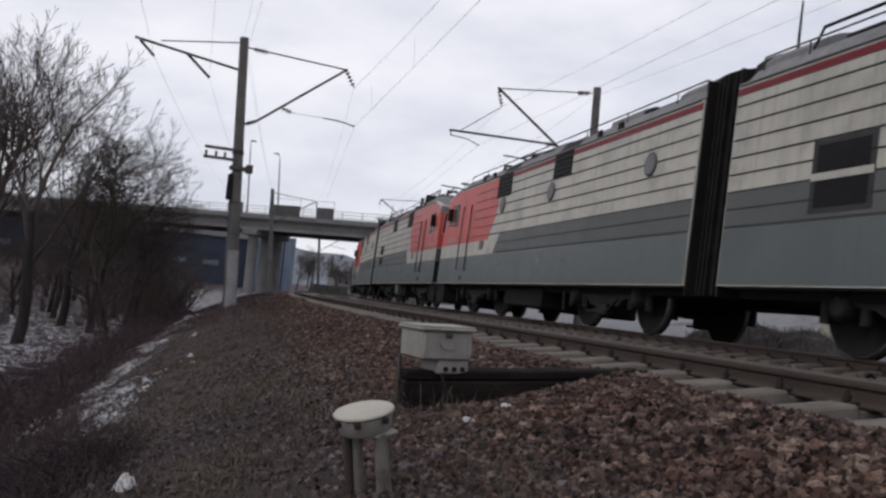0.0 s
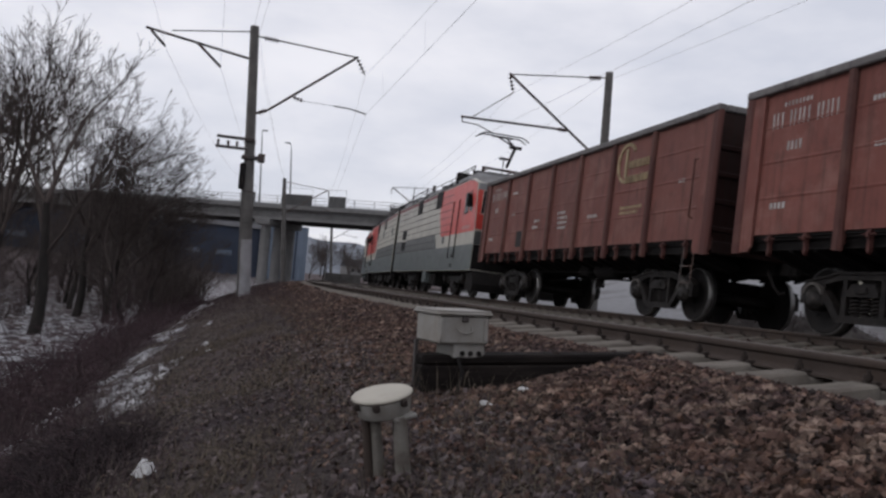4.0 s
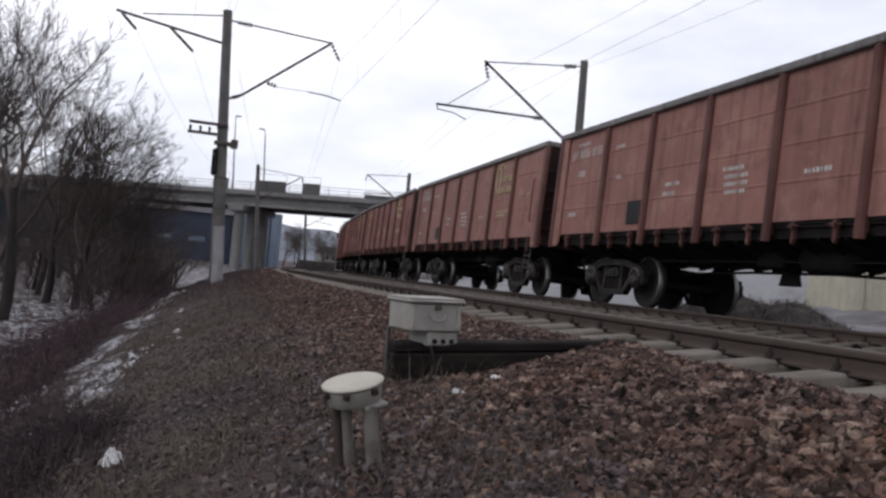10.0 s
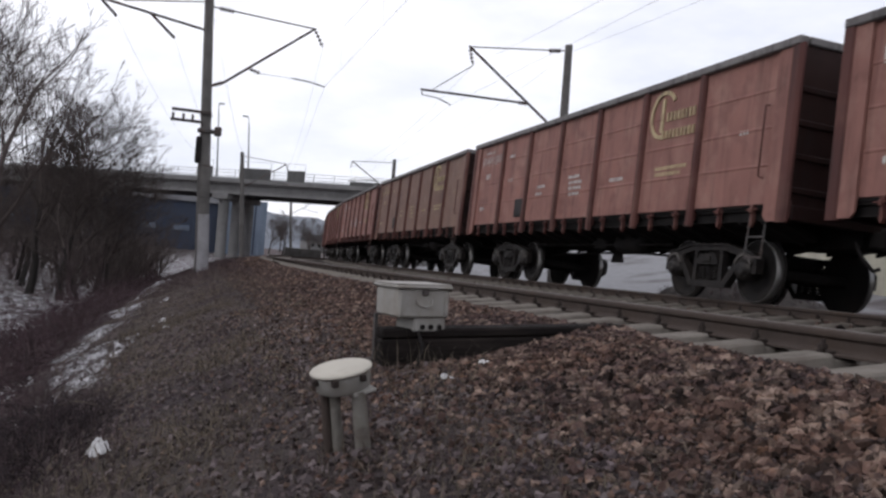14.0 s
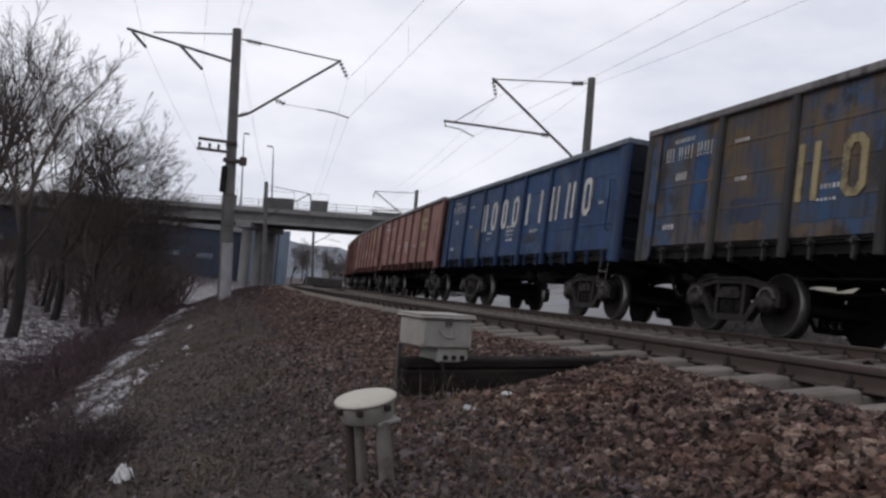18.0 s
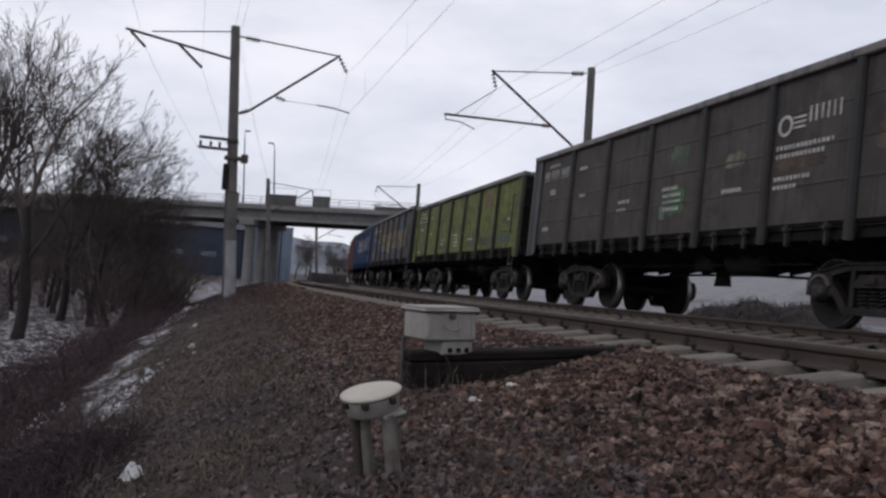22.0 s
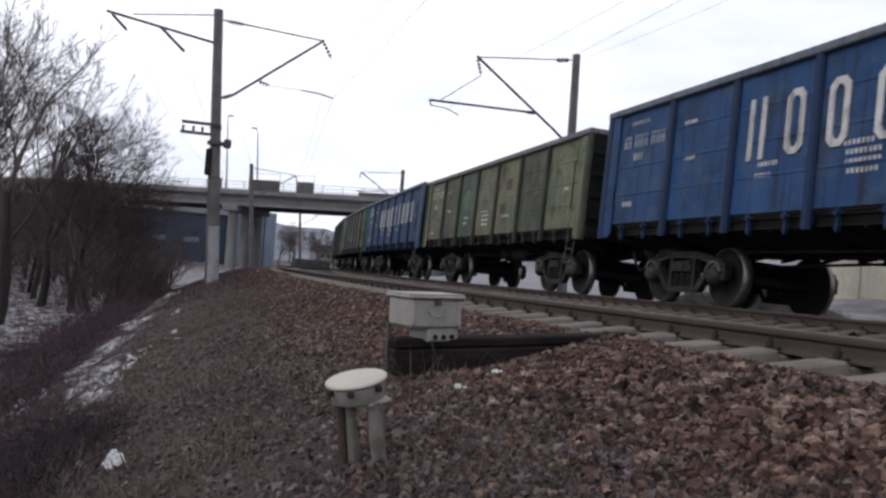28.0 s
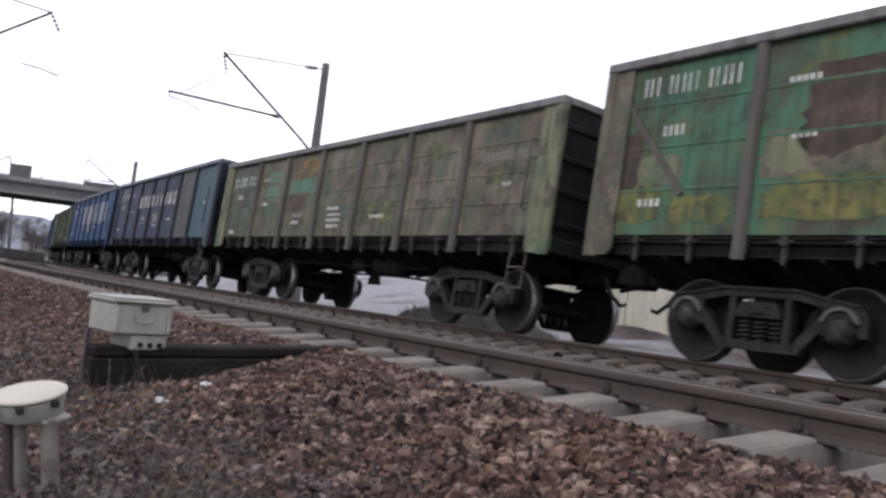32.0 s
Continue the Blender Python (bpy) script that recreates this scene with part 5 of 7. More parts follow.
def build_wagons():
    browns = [(1, 1), (2, 0), (3, 0), (4, 2), (5, 2), (6, 3), (7, 2), (8, 2)]
    made = {}
    for n, k in browns:
        words = ("oxide-brown steel gondola wagon with worn white markings", "dull oxide-brown gondola wagon with worn white markings",
                 "faded pinkish-brown gondola wagon with pale markings", "sun-faded tan-brown gondola wagon with cream markings")[k]
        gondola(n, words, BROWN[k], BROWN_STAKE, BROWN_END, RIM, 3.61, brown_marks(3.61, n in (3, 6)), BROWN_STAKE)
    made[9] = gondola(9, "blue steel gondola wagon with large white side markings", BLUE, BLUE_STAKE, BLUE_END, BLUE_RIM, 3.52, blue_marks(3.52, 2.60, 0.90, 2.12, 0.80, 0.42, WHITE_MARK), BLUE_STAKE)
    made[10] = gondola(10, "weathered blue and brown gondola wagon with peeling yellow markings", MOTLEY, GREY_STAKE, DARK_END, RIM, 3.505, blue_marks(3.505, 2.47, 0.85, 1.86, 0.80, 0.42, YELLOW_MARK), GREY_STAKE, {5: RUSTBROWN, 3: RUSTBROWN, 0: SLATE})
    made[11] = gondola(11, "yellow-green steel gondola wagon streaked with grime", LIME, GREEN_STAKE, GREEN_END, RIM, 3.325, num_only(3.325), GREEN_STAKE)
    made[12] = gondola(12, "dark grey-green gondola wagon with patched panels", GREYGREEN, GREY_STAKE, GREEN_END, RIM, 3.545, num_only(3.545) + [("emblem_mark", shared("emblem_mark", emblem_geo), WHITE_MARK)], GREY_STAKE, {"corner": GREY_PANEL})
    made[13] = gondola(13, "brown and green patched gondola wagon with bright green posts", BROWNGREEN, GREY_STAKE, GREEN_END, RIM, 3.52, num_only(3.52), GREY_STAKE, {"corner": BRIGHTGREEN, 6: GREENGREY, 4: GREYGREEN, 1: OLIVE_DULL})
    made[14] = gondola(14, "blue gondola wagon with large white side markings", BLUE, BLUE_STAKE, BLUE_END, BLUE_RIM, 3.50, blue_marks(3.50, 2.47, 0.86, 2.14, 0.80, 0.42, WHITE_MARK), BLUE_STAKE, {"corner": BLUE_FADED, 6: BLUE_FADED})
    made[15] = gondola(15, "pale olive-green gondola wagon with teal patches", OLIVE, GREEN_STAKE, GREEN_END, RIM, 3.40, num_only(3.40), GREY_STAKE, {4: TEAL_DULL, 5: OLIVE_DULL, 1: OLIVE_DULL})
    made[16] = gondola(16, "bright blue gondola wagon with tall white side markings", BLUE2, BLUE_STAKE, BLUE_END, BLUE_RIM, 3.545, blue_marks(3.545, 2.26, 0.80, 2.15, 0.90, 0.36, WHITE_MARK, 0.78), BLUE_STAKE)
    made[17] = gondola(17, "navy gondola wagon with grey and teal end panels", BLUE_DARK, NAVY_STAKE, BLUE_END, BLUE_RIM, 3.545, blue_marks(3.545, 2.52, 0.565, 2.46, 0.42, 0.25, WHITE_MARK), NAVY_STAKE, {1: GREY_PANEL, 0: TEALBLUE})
    made[18] = gondola(18, "brown-olive gondola wagon with green and orange repainted boards", BROWNOLIVE, LIT_GREY_STAKE, GREEN_END, RIM, 3.31, num_only(3.31, 0.66, False), GREY_STAKE, {"corner": OLIVE, 6: OLIVE_DULL})
    made[19] = gondola(19, "green and brown camouflaged gondola wagon with a faded number", GREENBROWN, LIT_GREY_STAKE, GREEN_END, RIM, 3.58, num_only(3.58, 0.50, False), GREY_STAKE, {"corner": BROWNOLIVE})
    diagonal_brace(made[19], 6)

    for seed, (n, k, y, z, w, h, mt) in enumerate((
            (9, 5, -0.45, 1.95, 0.42, 0.55, GREY_PANEL), (9, 2, 0.2, 1.75, 0.9, 0.3, BLUE_DARK), (9, 0, -0.2, 2.6, 0.7, 0.5, BLUE2),
            (10, 6, -0.55, 2.3, 0.5, 1.3, BLUE), (10, 4, 0.0, 1.72, 1.5, 0.36, BLUEGREY), (10, 3, 0.1, 1.70, 1.5, 0.34, BLUEGREY), (10, 2, -0.2, 1.72, 1.2, 0.36, BLUEGREY), (10, 5, 0.1, 1.8, 1.0, 0.4, BLUE_DARK),
            (11, 6, 0.3, 2.75, 1.0, 0.22, GREENGREY), (11, 1, 0.05, 2.80, 0.62, 0.42, ROSE), (11, 4, 0.1, 1.60, 1.3, 0.22, OLIVE_DULL), (11, 2, -0.1, 1.58, 1.2, 0.22, OLIVE_DULL), (11, 1, 0.1, 1.60, 1.3, 0.26, OLIVE_DULL), (11, 0, 0.3, 1.62, 1.2, 0.3, GREENGREY), (11, 3, 0.4, 2.1, 0.35, 0.3, GREENGREY),
            (12, 3, -0.1, 1.92, 0.66, 0.52, BRIGHTGREEN), (12, 3, 0.3, 1.75, 0.2, 0.3, PALE_GREEN), (12, 3, -0.15, 2.7, 0.6, 0.4, GREENGREY), (12, 2, -0.05, 2.42, 0.5, 0.26, PALE_TAN), (12, 1, 0.2, 2.2, 1.1, 0.22, DARKBROWN), (12, 0, 0.2, 2.4, 1.2, 0.5, DARKBROWN),
            (13, 6, 0.1, 2.45, 1.2, 0.75, PALE_GREEN), (13, 4, 0.1, 2.60, 1.2, 0.50, PALE_GREEN), (13, 4, 0.35, 2.15, 0.5, 0.45, PALE_GREEN), (13, 5, 0.1, 2.2, 0.8, 0.5, DARKBROWN), (13, 5, -0.3, 2.75, 0.3, 0.24, PALE_TAN), (13, 3, -0.2, 2.95, 0.7, 0.4, MOSS), (13, 2, 0.0, 2.95, 0.9, 0.5, MOSS), (13, 2, 0.2, 2.25, 1.0, 0.32, MOSS), (13, 1, 0.05, 3.05, 1.1, 0.42, MOSS), (13, 1, 0.0, 2.55, 1.2, 0.36, MOSS), (13, 0, 0.3, 3.0, 1.2, 0.4, MOSS), (13, 0, 0.2, 2.5, 1.1, 0.34, MOSS), (13, 1, 0.1, 1.95, 0.8, 0.36, PALE_TAN), (13, 0, 0.2, 1.9, 0.9, 0.4, DARKBROWN),
            (14, 3, 0.0, 1.76, 1.2, 0.3, BLUE_DARK), (14, 1, 0.2, 2.7, 0.8, 0.5, BLUE2),
            (15, 4, 0.1, 2.45, 0.8, 0.6, TEAL), (15, 2, 0.0, 2.6, 0.5, 0.3, DARKBROWN), (15, 2, 0.3, 2.0, 0.5, 0.3, DARKBROWN), (15, 1, -0.2, 2.3, 0.3, 0.2, PALE_TAN), (15, 6, 0.2, 2.2, 0.7, 0.4, GREENGREY),
            (16, 5, 0.0, 1.8, 1.0, 0.4, BLUE), (16, 2, 0.1, 1.8, 1.1, 0.35, BLUE),
            (17, 6, -0.45, 1.80, 0.7, 0.36, BLUE2), (17, 5, 0.25, 1.74, 0.6, 0.26, BLUE2), (17, 4, 0.1, 1.78, 0.5, 0.32, BLUE2), (17, 3, -0.1, 2.0, 0.9, 0.5, SLATE),
            (18, 4, -0.1, 2.85, 1.2, 0.45, ORANGE), (18, 3, 0.0, 2.9, 0.9, 0.4, PALE_TAN), (18, 1, 0.1, 2.75, 0.7, 0.3, MOSS), (18, 0, 0.3, 2.25, 0.5, 0.3, MOSS), (18, 0, 0.1, 2.95, 0.5, 0.3, GREENGREY),
            (19, 6, 0.72, 2.25, 0.52, 0.9, DARKBROWN), (19, 5, -0.15, 2.55, 1.0, 0.85, DARKBROWN), (19, 4, 0.1, 2.5, 1.3, 0.8, DARKBROWN), (19, 6, 0.5, 1.72, 0.9, 0.5, YELLOWGREEN), (19, 5, 0.0, 1.74, 1.45, 0.50, YELLOWGREEN), (19, 6, -0.5, 1.64, 0.9, 0.34, YELLOWGREEN), (19, 6, 0.1, 2.12, 0.6, 0.36, OLIVE), (19, 5, 0.45, 2.2, 0.5, 0.5, OLIVE), (19, 4, 0.0, 1.75, 1.4, 0.5, YELLOWGREEN))):
        repaint(made[n], k, y, z, w, h, mt, 50 + seed)
    for seed, (n, k, y0, y1, z0, z1, mt) in enumerate((
            (18, 6, -0.85, 0.90, 2.52, 2.92, GREENGREY), (18, 6, -0.85, 0.95, 1.72, 2.06, TEAL_DULL), (18, 5, -0.55, 0.25, 2.62, 2.86, TEAL), (18, 5, -0.45, 0.30, 2.20, 2.52, TEAL), (18, 5, -0.45, 0.40, 1.76, 2.14, GREENGREY),
            (18, 4, -0.70, 0.72, 2.30, 2.60, TEAL), (18, 4, -0.70, -0.25, 2.02, 2.24, TEAL_DULL), (18, 4, -0.20, 0.72, 1.88, 2.24, DARKBROWN), (18, 3, -0.7, 0.7, 1.66, 1.98, TEAL_DULL), (18, 2, -0.7, 0.7, 1.62, 1.98, MOSS),
            (18, 1, -0.7, 0.7, 1.95, 2.15, PALE_TAN), (18, 0, -0.9, 0.6, 2.45, 2.62, PALE_TAN),
            (19, 6, 0.10, 0.90, 1.62, 2.30, OLIVE), (19, 5, -0.72, 0.25, 2.50, 3.12, DARKBROWN), (19, 5, -0.72, 0.72, 1.95, 2.45, BROWNOLIVE))):
        repaint_board(made[n], k, y0, y1, z0, z1, mt, 150 + seed)


build_wagons()

# ---------------------------------------------------------------- locomotives
L_LIGHT = surface("loco_pale_grey", (0.455, 0.435, 0.375), (0.39, 0.375, 0.325), 1.0, 0.45, wear=(0.22, 0.21, 0.19), streak=(0.15, 0.14, 0.13), streak_amount=0.35, bump=0.05, spec=0.3)
L_MID = surface("loco_mid_grey", (0.088, 0.092, 0.088), (0.070, 0.074, 0.071), 1.0, 0.45, wear=(0.08, 0.08, 0.08), bump=0.05, spec=0.3)
L_LOW = surface("loco_steel_grey", (0.104, 0.122, 0.118), (0.085, 0.099, 0.097), 1.0, 0.4, wear=(0.10, 0.105, 0.11), streak=(0.09, 0.09, 0.09), bump=0.05, spec=0.3)
L_RED = surface("loco_red", (0.52, 0.055, 0.040), (0.44, 0.046, 0.036), 1.0, 0.4, wear=(0.30, 0.045, 0.036), streak=(0.22, 0.04, 0.03), streak_amount=0.35, bump=0.04, spec=0.3)
L_ROOF = surface("loco_roof_grey", (0.21, 0.21, 0.212), (0.16, 0.16, 0.165), 1.5, 0.6, wear=(0.07, 0.065, 0.06), streak=(0.06, 0.06, 0.06), bump=0.1)
L_LINE = surface("loco_groove_dark", (0.03, 0.03, 0.03), (0.045, 0.045, 0.045), 2, 0.6, bump=0)
L_STRIPE = surface("loco_crimson_stripe", (0.17, 0.018, 0.028), (0.14, 0.016, 0.024), 1.0, 0.45, bump=0.03)
L_GRILLE = surface("loco_grille", (0.008, 0.007, 0.008), (0.013, 0.011, 0.012), 3, 0.7, 0.0, bump=0.3)
L_WHITE = surface("loco_white_number", (0.36, 0.31, 0.29), (0.30, 0.25, 0.23), 5, 0.5, bump=0)
CAB = -8.35
WALL = 1.55


def slab(g, side, poly, depth=0.006):
    """A plate on the body's side (side -1 is the left), poly in (y, z)."""
    x = side * WALL
    g.prism(poly, "x", min(x, x + side * depth), max(x, x + side * depth))


def loco_section(at_, number):
    """One section: cab at the rear end (local -y), coupled at the other end."""
    sec = thing("locomotive_section", "grey and red electric locomotive section streaked with grime", "locomotive", group="locomotive sections")
    g = Geo()
    g.prism([(8.30, 0.86), (8.30, 3.98), (-7.2, 3.98), (-8.05, 3.75), (CAB, 2.2), (CAB, 0.86)], "x", -WALL, WALL)
    body = part("body", g, L_LIGHT, sec)
    roof = Geo()
    prof = [(-WALL, 3.95), (-1.30, 4.28), (-0.9, 4.38), (0.9, 4.38), (1.30, 4.28), (WALL, 3.95)]
    roof.prism(prof, "y", -6.6, 8.2)
    roof.add([(-WALL, -6.62, 3.95), (-1.3, -6.62, 4.28), (1.3, -6.62, 4.28), (WALL, -6.62, 3.95), (-1.4, -8.05, 3.74), (1.4, -8.05, 3.74)],
             [(0, 1, 4), (1, 2, 5, 4), (2, 3, 5), (0, 4, 5, 3)])
    part("roof", roof, L_ROOF, sec)
    for side in (-1, 1):
        def plate(name, poly, mt, depth=0.006, lab=""):
            g = Geo()
            slab(g, side, poly, depth)
            return part(name, g, mt, body, lab)
        plate("lower_panel", [(8.28, 0.88), (8.28, 1.72), (CAB + 0.06, 1.72), (CAB + 0.01, 1.68), (CAB + 0.01, 0.88)], L_LOW)
        plate("grey_band", [(8.28, 1.725), (8.28, 2.30), (-1.85, 2.30), (-2.35, 1.725)], L_MID)
        plate("cab_panel", [(-2.25, 3.60), (-2.45, 2.9), (-3.0, 2.15), (CAB + 0.03, 2.15), (CAB + 0.04, 2.25), (-8.02, 3.72), (-7.2, 3.93), (-2.25, 3.93)], L_RED, 0.007, "bright red cab panel")
        plate("roof_stripe", [(8.28, 3.82), (8.28, 3.93), (-2.2, 3.93), (-2.2, 3.82)], L_STRIPE, 0.010)
        for z in (1.76, 2.03, 2.30, 2.57, 2.84, 3.11, 3.38, 3.65):
            y0 = -4.6 if z > 2.1 else -2.0
            g = Geo()
            g.box(side * WALL - 0.012, side * WALL + 0.012, y0, 8.26, z - 0.011, z + 0.011)
            part("body_rib", g, L_LINE, body)
        door = Geo()
        slab(door, side, [(-5.75, 1.25), (-5.75, 3.3), (-5.05, 3.3), (-5.05, 1.25)], 0.016)
        d = part("cab_door", door, L_RED if side > 0 else L_RED, sec)
        low = Geo()
        slab(low, side, [(-5.752, 1.248), (-5.752, 1.72), (-5.048, 1.72), (-5.048, 1.248)], 0.020)
        part("door_foot", low, L_LOW, d)
        mid = Geo()
        slab(mid, side, [(-5.752, 1.722), (-5.752, 2.15), (-5.048, 2.15), (-5.048, 1.722)], 0.019)
        part("door_band", mid, L_LIGHT, d)
        for y in (-5.86, -4.94):
            h = Geo()
            x = side * (WALL + 0.055)
            h.tube([(side * WALL, y, 3.35), (x, y, 3.33), (x, y, 1.32), (side * WALL, y, 1.30)], 0.018, 6)
            part("handrail", h, M["under"], sec)
        for z in (0.98, 1.32):
            h = Geo()
            h.box(side * WALL - 0.02, side * WALL + 0.012, -5.55, -5.25, z, z + 0.12)
            part("step_recess", h, L_LINE, sec)
        w = Geo()
        slab(w, side, [(-7.15, 2.78), (-7.15, 3.52), (-6.55, 3.52), (-6.55, 2.78)], 0.012)
        wf = part("cab_window", w, L_LINE, sec)
        w = Geo()
        slab(w, side, [(-7.09, 2.84), (-7.09, 3.46), (-6.61, 3.46), (-6.61, 2.84)], 0.016)
        part("pane", w, M["glass"], wf)
        w = Geo()
        slab(w, side, [(-7.75, 2.95), (-7.45, 3.55), (-7.28, 3.55), (-7.28, 2.85), (-7.7, 2.8)], 0.012)
        part("quarter_window", w, M["glass"], sec)
        mr = Geo()
        mr.box(side * 1.62 - 0.09, side * 1.62 + 0.09, -7.46, -7.38, 2.98, 3.42, 0.03)
        mr.tube([(side * WALL, -7.42, 3.05), (side * 1.6, -7.42, 3.05)], 0.015, 5)
        part("mirror", mr, M["under"], sec)
        nb = Geo()
        for k in range(8):
            y = -7.62 + 0.145 * k
            nb.box(side * (WALL + 0.004), side * (WALL + 0.010), y, y + 0.06, 2.24, 2.38)
        part("number_marking", nb, L_WHITE, sec)
        lamp_ = Geo()
        slab(lamp_, side, [(-3.75, 2.0), (-3.7, 2.15), (-3.35, 2.15), (-3.3, 2.0), (-3.35, 1.88), (-3.7, 1.88)], 0.014)
        part("marker_lamp", lamp_, L_MID, sec)
        if side < 0:
            wz = Geo()
            slab(wz, side, [(5.30, 1.83), (5.30, 2.82), (6.42, 2.82), (6.42, 1.83)], 0.012)
            fr = part("side_window", wz, L_LINE, sec)
            for z0, z1 in ((1.90, 2.27), (2.37, 2.75)):
                p = Geo()
                slab(p, side, [(5.39, z0), (5.39, z1), (6.33, z1), (6.33, z0)], 0.016)
                part("pane", p, L_GRILLE, fr)
            bar = Geo()
            slab(bar, side, [(5.31, 2.27), (5.31, 2.37), (6.41, 2.37), (6.41, 2.27)], 0.020)
            part("window_bar", bar, L_LIGHT, fr)
        else:
            for y in (-1.95, 1.72, 6.67):
                p = Geo()
                p.ring((0, y, 3.1), "x", [(WALL - 0.01, 0.235), (WALL + 0.02, 0.235), (WALL + 0.03, 0.20)], 20)
                ph = part("porthole", p, L_MID, sec)
                q = Geo()
                q.ring((0, y, 3.1), "x", [(WALL + 0.0, 0.19), (WALL + 0.034, 0.185)], 20)
                part("pane", q, L_ROOF, ph)
        for y0, y1, zlo in ((-2.55, -1.35, 3.33), (1.75, 2.85, 3.40)):
            gr = Geo()
            slab(gr, side, [(y0, zlo), (y0, 3.96), (y1, 3.96), (y1, zlo)], 0.014)
            frame_ = part("air_grille", gr, L_GRILLE, sec)
            up = Geo()
            x0, x1 = side * (WALL + 0.006), side * 1.29
            up.add([(x0, y0, 3.97), (x0, y1, 3.97), (x1, y1, 4.31), (x1, y0, 4.31), (x0, y0, 3.90), (x0, y1, 3.90), (x1, y1, 4.2), (x1, y0, 4.2)],
                   [(0, 1, 2, 3), (7, 6, 5, 4), (0, 4, 5, 1), (1, 5, 6, 2), (2, 6, 7, 3), (3, 7, 4, 0)])
            part("roof_grille", up, L_GRILLE, frame_)
            for k in range(5):
                sl = Geo()
                z = zlo + 0.06 + 0.12 * k
                slab(sl, side, [(y0 + 0.03, z), (y0 + 0.03, z + 0.03), (y1 - 0.03, z + 0.03), (y1 - 0.03, z)], 0.03)
                part("slat", sl, L_LINE, frame_)
        for y in (-4.4, -3.4, 4.0, 5.0):
            hook = Geo()
            hook.box(side * 1.47 - 0.03, side * 1.47 + 0.03, y - 0.10, y + 0.10, 4.02, 4.22, 0.02)
            part("lifting_lug", hook, L_GRILLE, sec)
        rl = Geo()
        rl.tube([(side * 1.35, -6.2, 4.42), (side * 1.35, -2.7, 4.42), (side * 1.35, 8.0, 4.42)], 0.016, 5)
        for y in (-6.2, -4.5, -2.8, -1, 1, 3, 5, 7, 8.0):
            rl.tube([(side * 1.35, y, 4.22), (side * 1.35, y, 4.42)], 0.012, 5)
        part("roof_rail", rl, M["steel"], sec)
    # cab front
    def front(name, pts, mt, parent=sec):
        """A plate on the sloped cab front from (x, z) points; the slope runs from z 2.2 up to 3.75."""
        g = Geo()
        def yy(z):
            return CAB - 0.004 if z <= 2.2 else CAB + (z - 2.2) / 1.55 * 0.30 - 0.004
        a = [(x, yy(z), z) for x, z in pts]
        b = [(x, yy(z) - 0.012, z) for x, z in pts]
        n = len(pts)
        g.add(a + b, [tuple(range(n)), tuple(range(n, 2 * n))[::-1]] + [(i, n + i, n + (i + 1) % n, (i + 1) % n) for i in range(n)])
        return part(name, g, mt, parent)
    # Lower plate near black and band mid-grey, toned for shade beside the wagon.
    front("front_lower", [(-1.53, 0.9), (1.53, 0.9), (1.53, 1.70), (-1.53, 1.70)], M["under"])
    front("front_band", [(-1.53, 1.71), (1.53, 1.71), (1.53, 2.14), (-1.53, 2.14)], L_MID)
    front("front_red", [(-1.53, 2.2), (1.53, 2.2), (1.53, 2.70), (-1.53, 2.70)], L_RED)
    front("front_brow", [(-1.53, 3.52), (1.53, 3.52), (1.5, 3.74), (-1.5, 3.74)], L_ROOF)
    front("windscreen", [(-1.38, 2.74), (1.38, 2.74), (1.32, 3.48), (-1.32, 3.48)], M["glass"])
    for x in (-1.53, 1.53):
        front("front_post", [(x - 0.13 if x > 0 else x, 2.705), (x if x > 0 else x + 0.13, 2.705), (x if x > 0 else x + 0.18, 3.515), (x - 0.18 if x > 0 else x, 3.515)], L_RED)
    plough = Geo()
    plough.prism([(-7.6, 0.22), (-8.5, 0.22), (-8.55, 0.45), (CAB + 0.02, 0.88), (-7.6, 0.88)], "x", -1.45, 1.45)
    part("snow_plough", plough, M["under"], sec)
    endp = Geo()
    endp.box(-1.52, 1.52, 8.302, 8.345, 0.70, 4.30)
    part("end_wall", endp, M["under"], sec)
    gang = Geo()
    gang.box(-1.3, 1.3, 8.30, 8.74, 0.75, 4.25, 0.03)
    for k in range(3):
        gang.box(-1.38, 1.38, 8.40 + 0.12 * k, 8.45 + 0.12 * k, 0.72, 4.32)
    part("gangway", gang, M["under"], sec)
    # low emblem plate on the flank, as a plain shield
    for side in (-1, 1):
        em = Geo()
        slab(em, side, [(1.18, 1.50), (1.52, 1.50), (1.52, 1.28), (1.35, 1.10), (1.18, 1.28)], 0.012)
        part("emblem_plate", em, L_ROOF, sec)
        for y in (-1.6, -0.9, 2.9):
            sq = Geo()
            slab(sq, side, [(y, 1.36), (y, 1.46), (y + 0.12, 1.46), (y + 0.12, 1.36)], 0.010)
            part("inspection_cover", sq, L_MID, sec)
        gut = Geo()
        gut.tube([(side * (WALL + 0.01), 8.25, 3.99), (side * (WALL + 0.01), -6.7, 3.99), (side * (WALL - 0.03), -7.9, 3.78)], 0.022, 6)
        part("rain_gutter", gut, L_ROOF, sec)
    for y0, w_, h_ in ((6.2, 0.7, 0.06), (5.4, 0.35, 0.12), (2.1, 0.6, 0.05), (-0.2, 0.45, 0.10), (-3.9, 0.5, 0.06), (-5.6, 0.4, 0.10)):
        for x in (-1.0, 0.95):
            rb = Geo()
            rb.box(x - 0.16, x + 0.16, y0 - w_ / 2, y0 + w_ / 2, 4.28, 4.38 + h_, 0.04)
            part("roof_cabinet", rb, L_GRILLE, sec)
    pipe = Geo()
    pipe.tube([(-1.28, 7.0, 4.30), (-1.22, 6.9, 4.62), (-1.22, 3.0, 4.62), (-1.28, 2.9, 4.30)], 0.025, 6)
    part("roof_pipe", pipe, M["under"], sec)
    pipe = Geo()
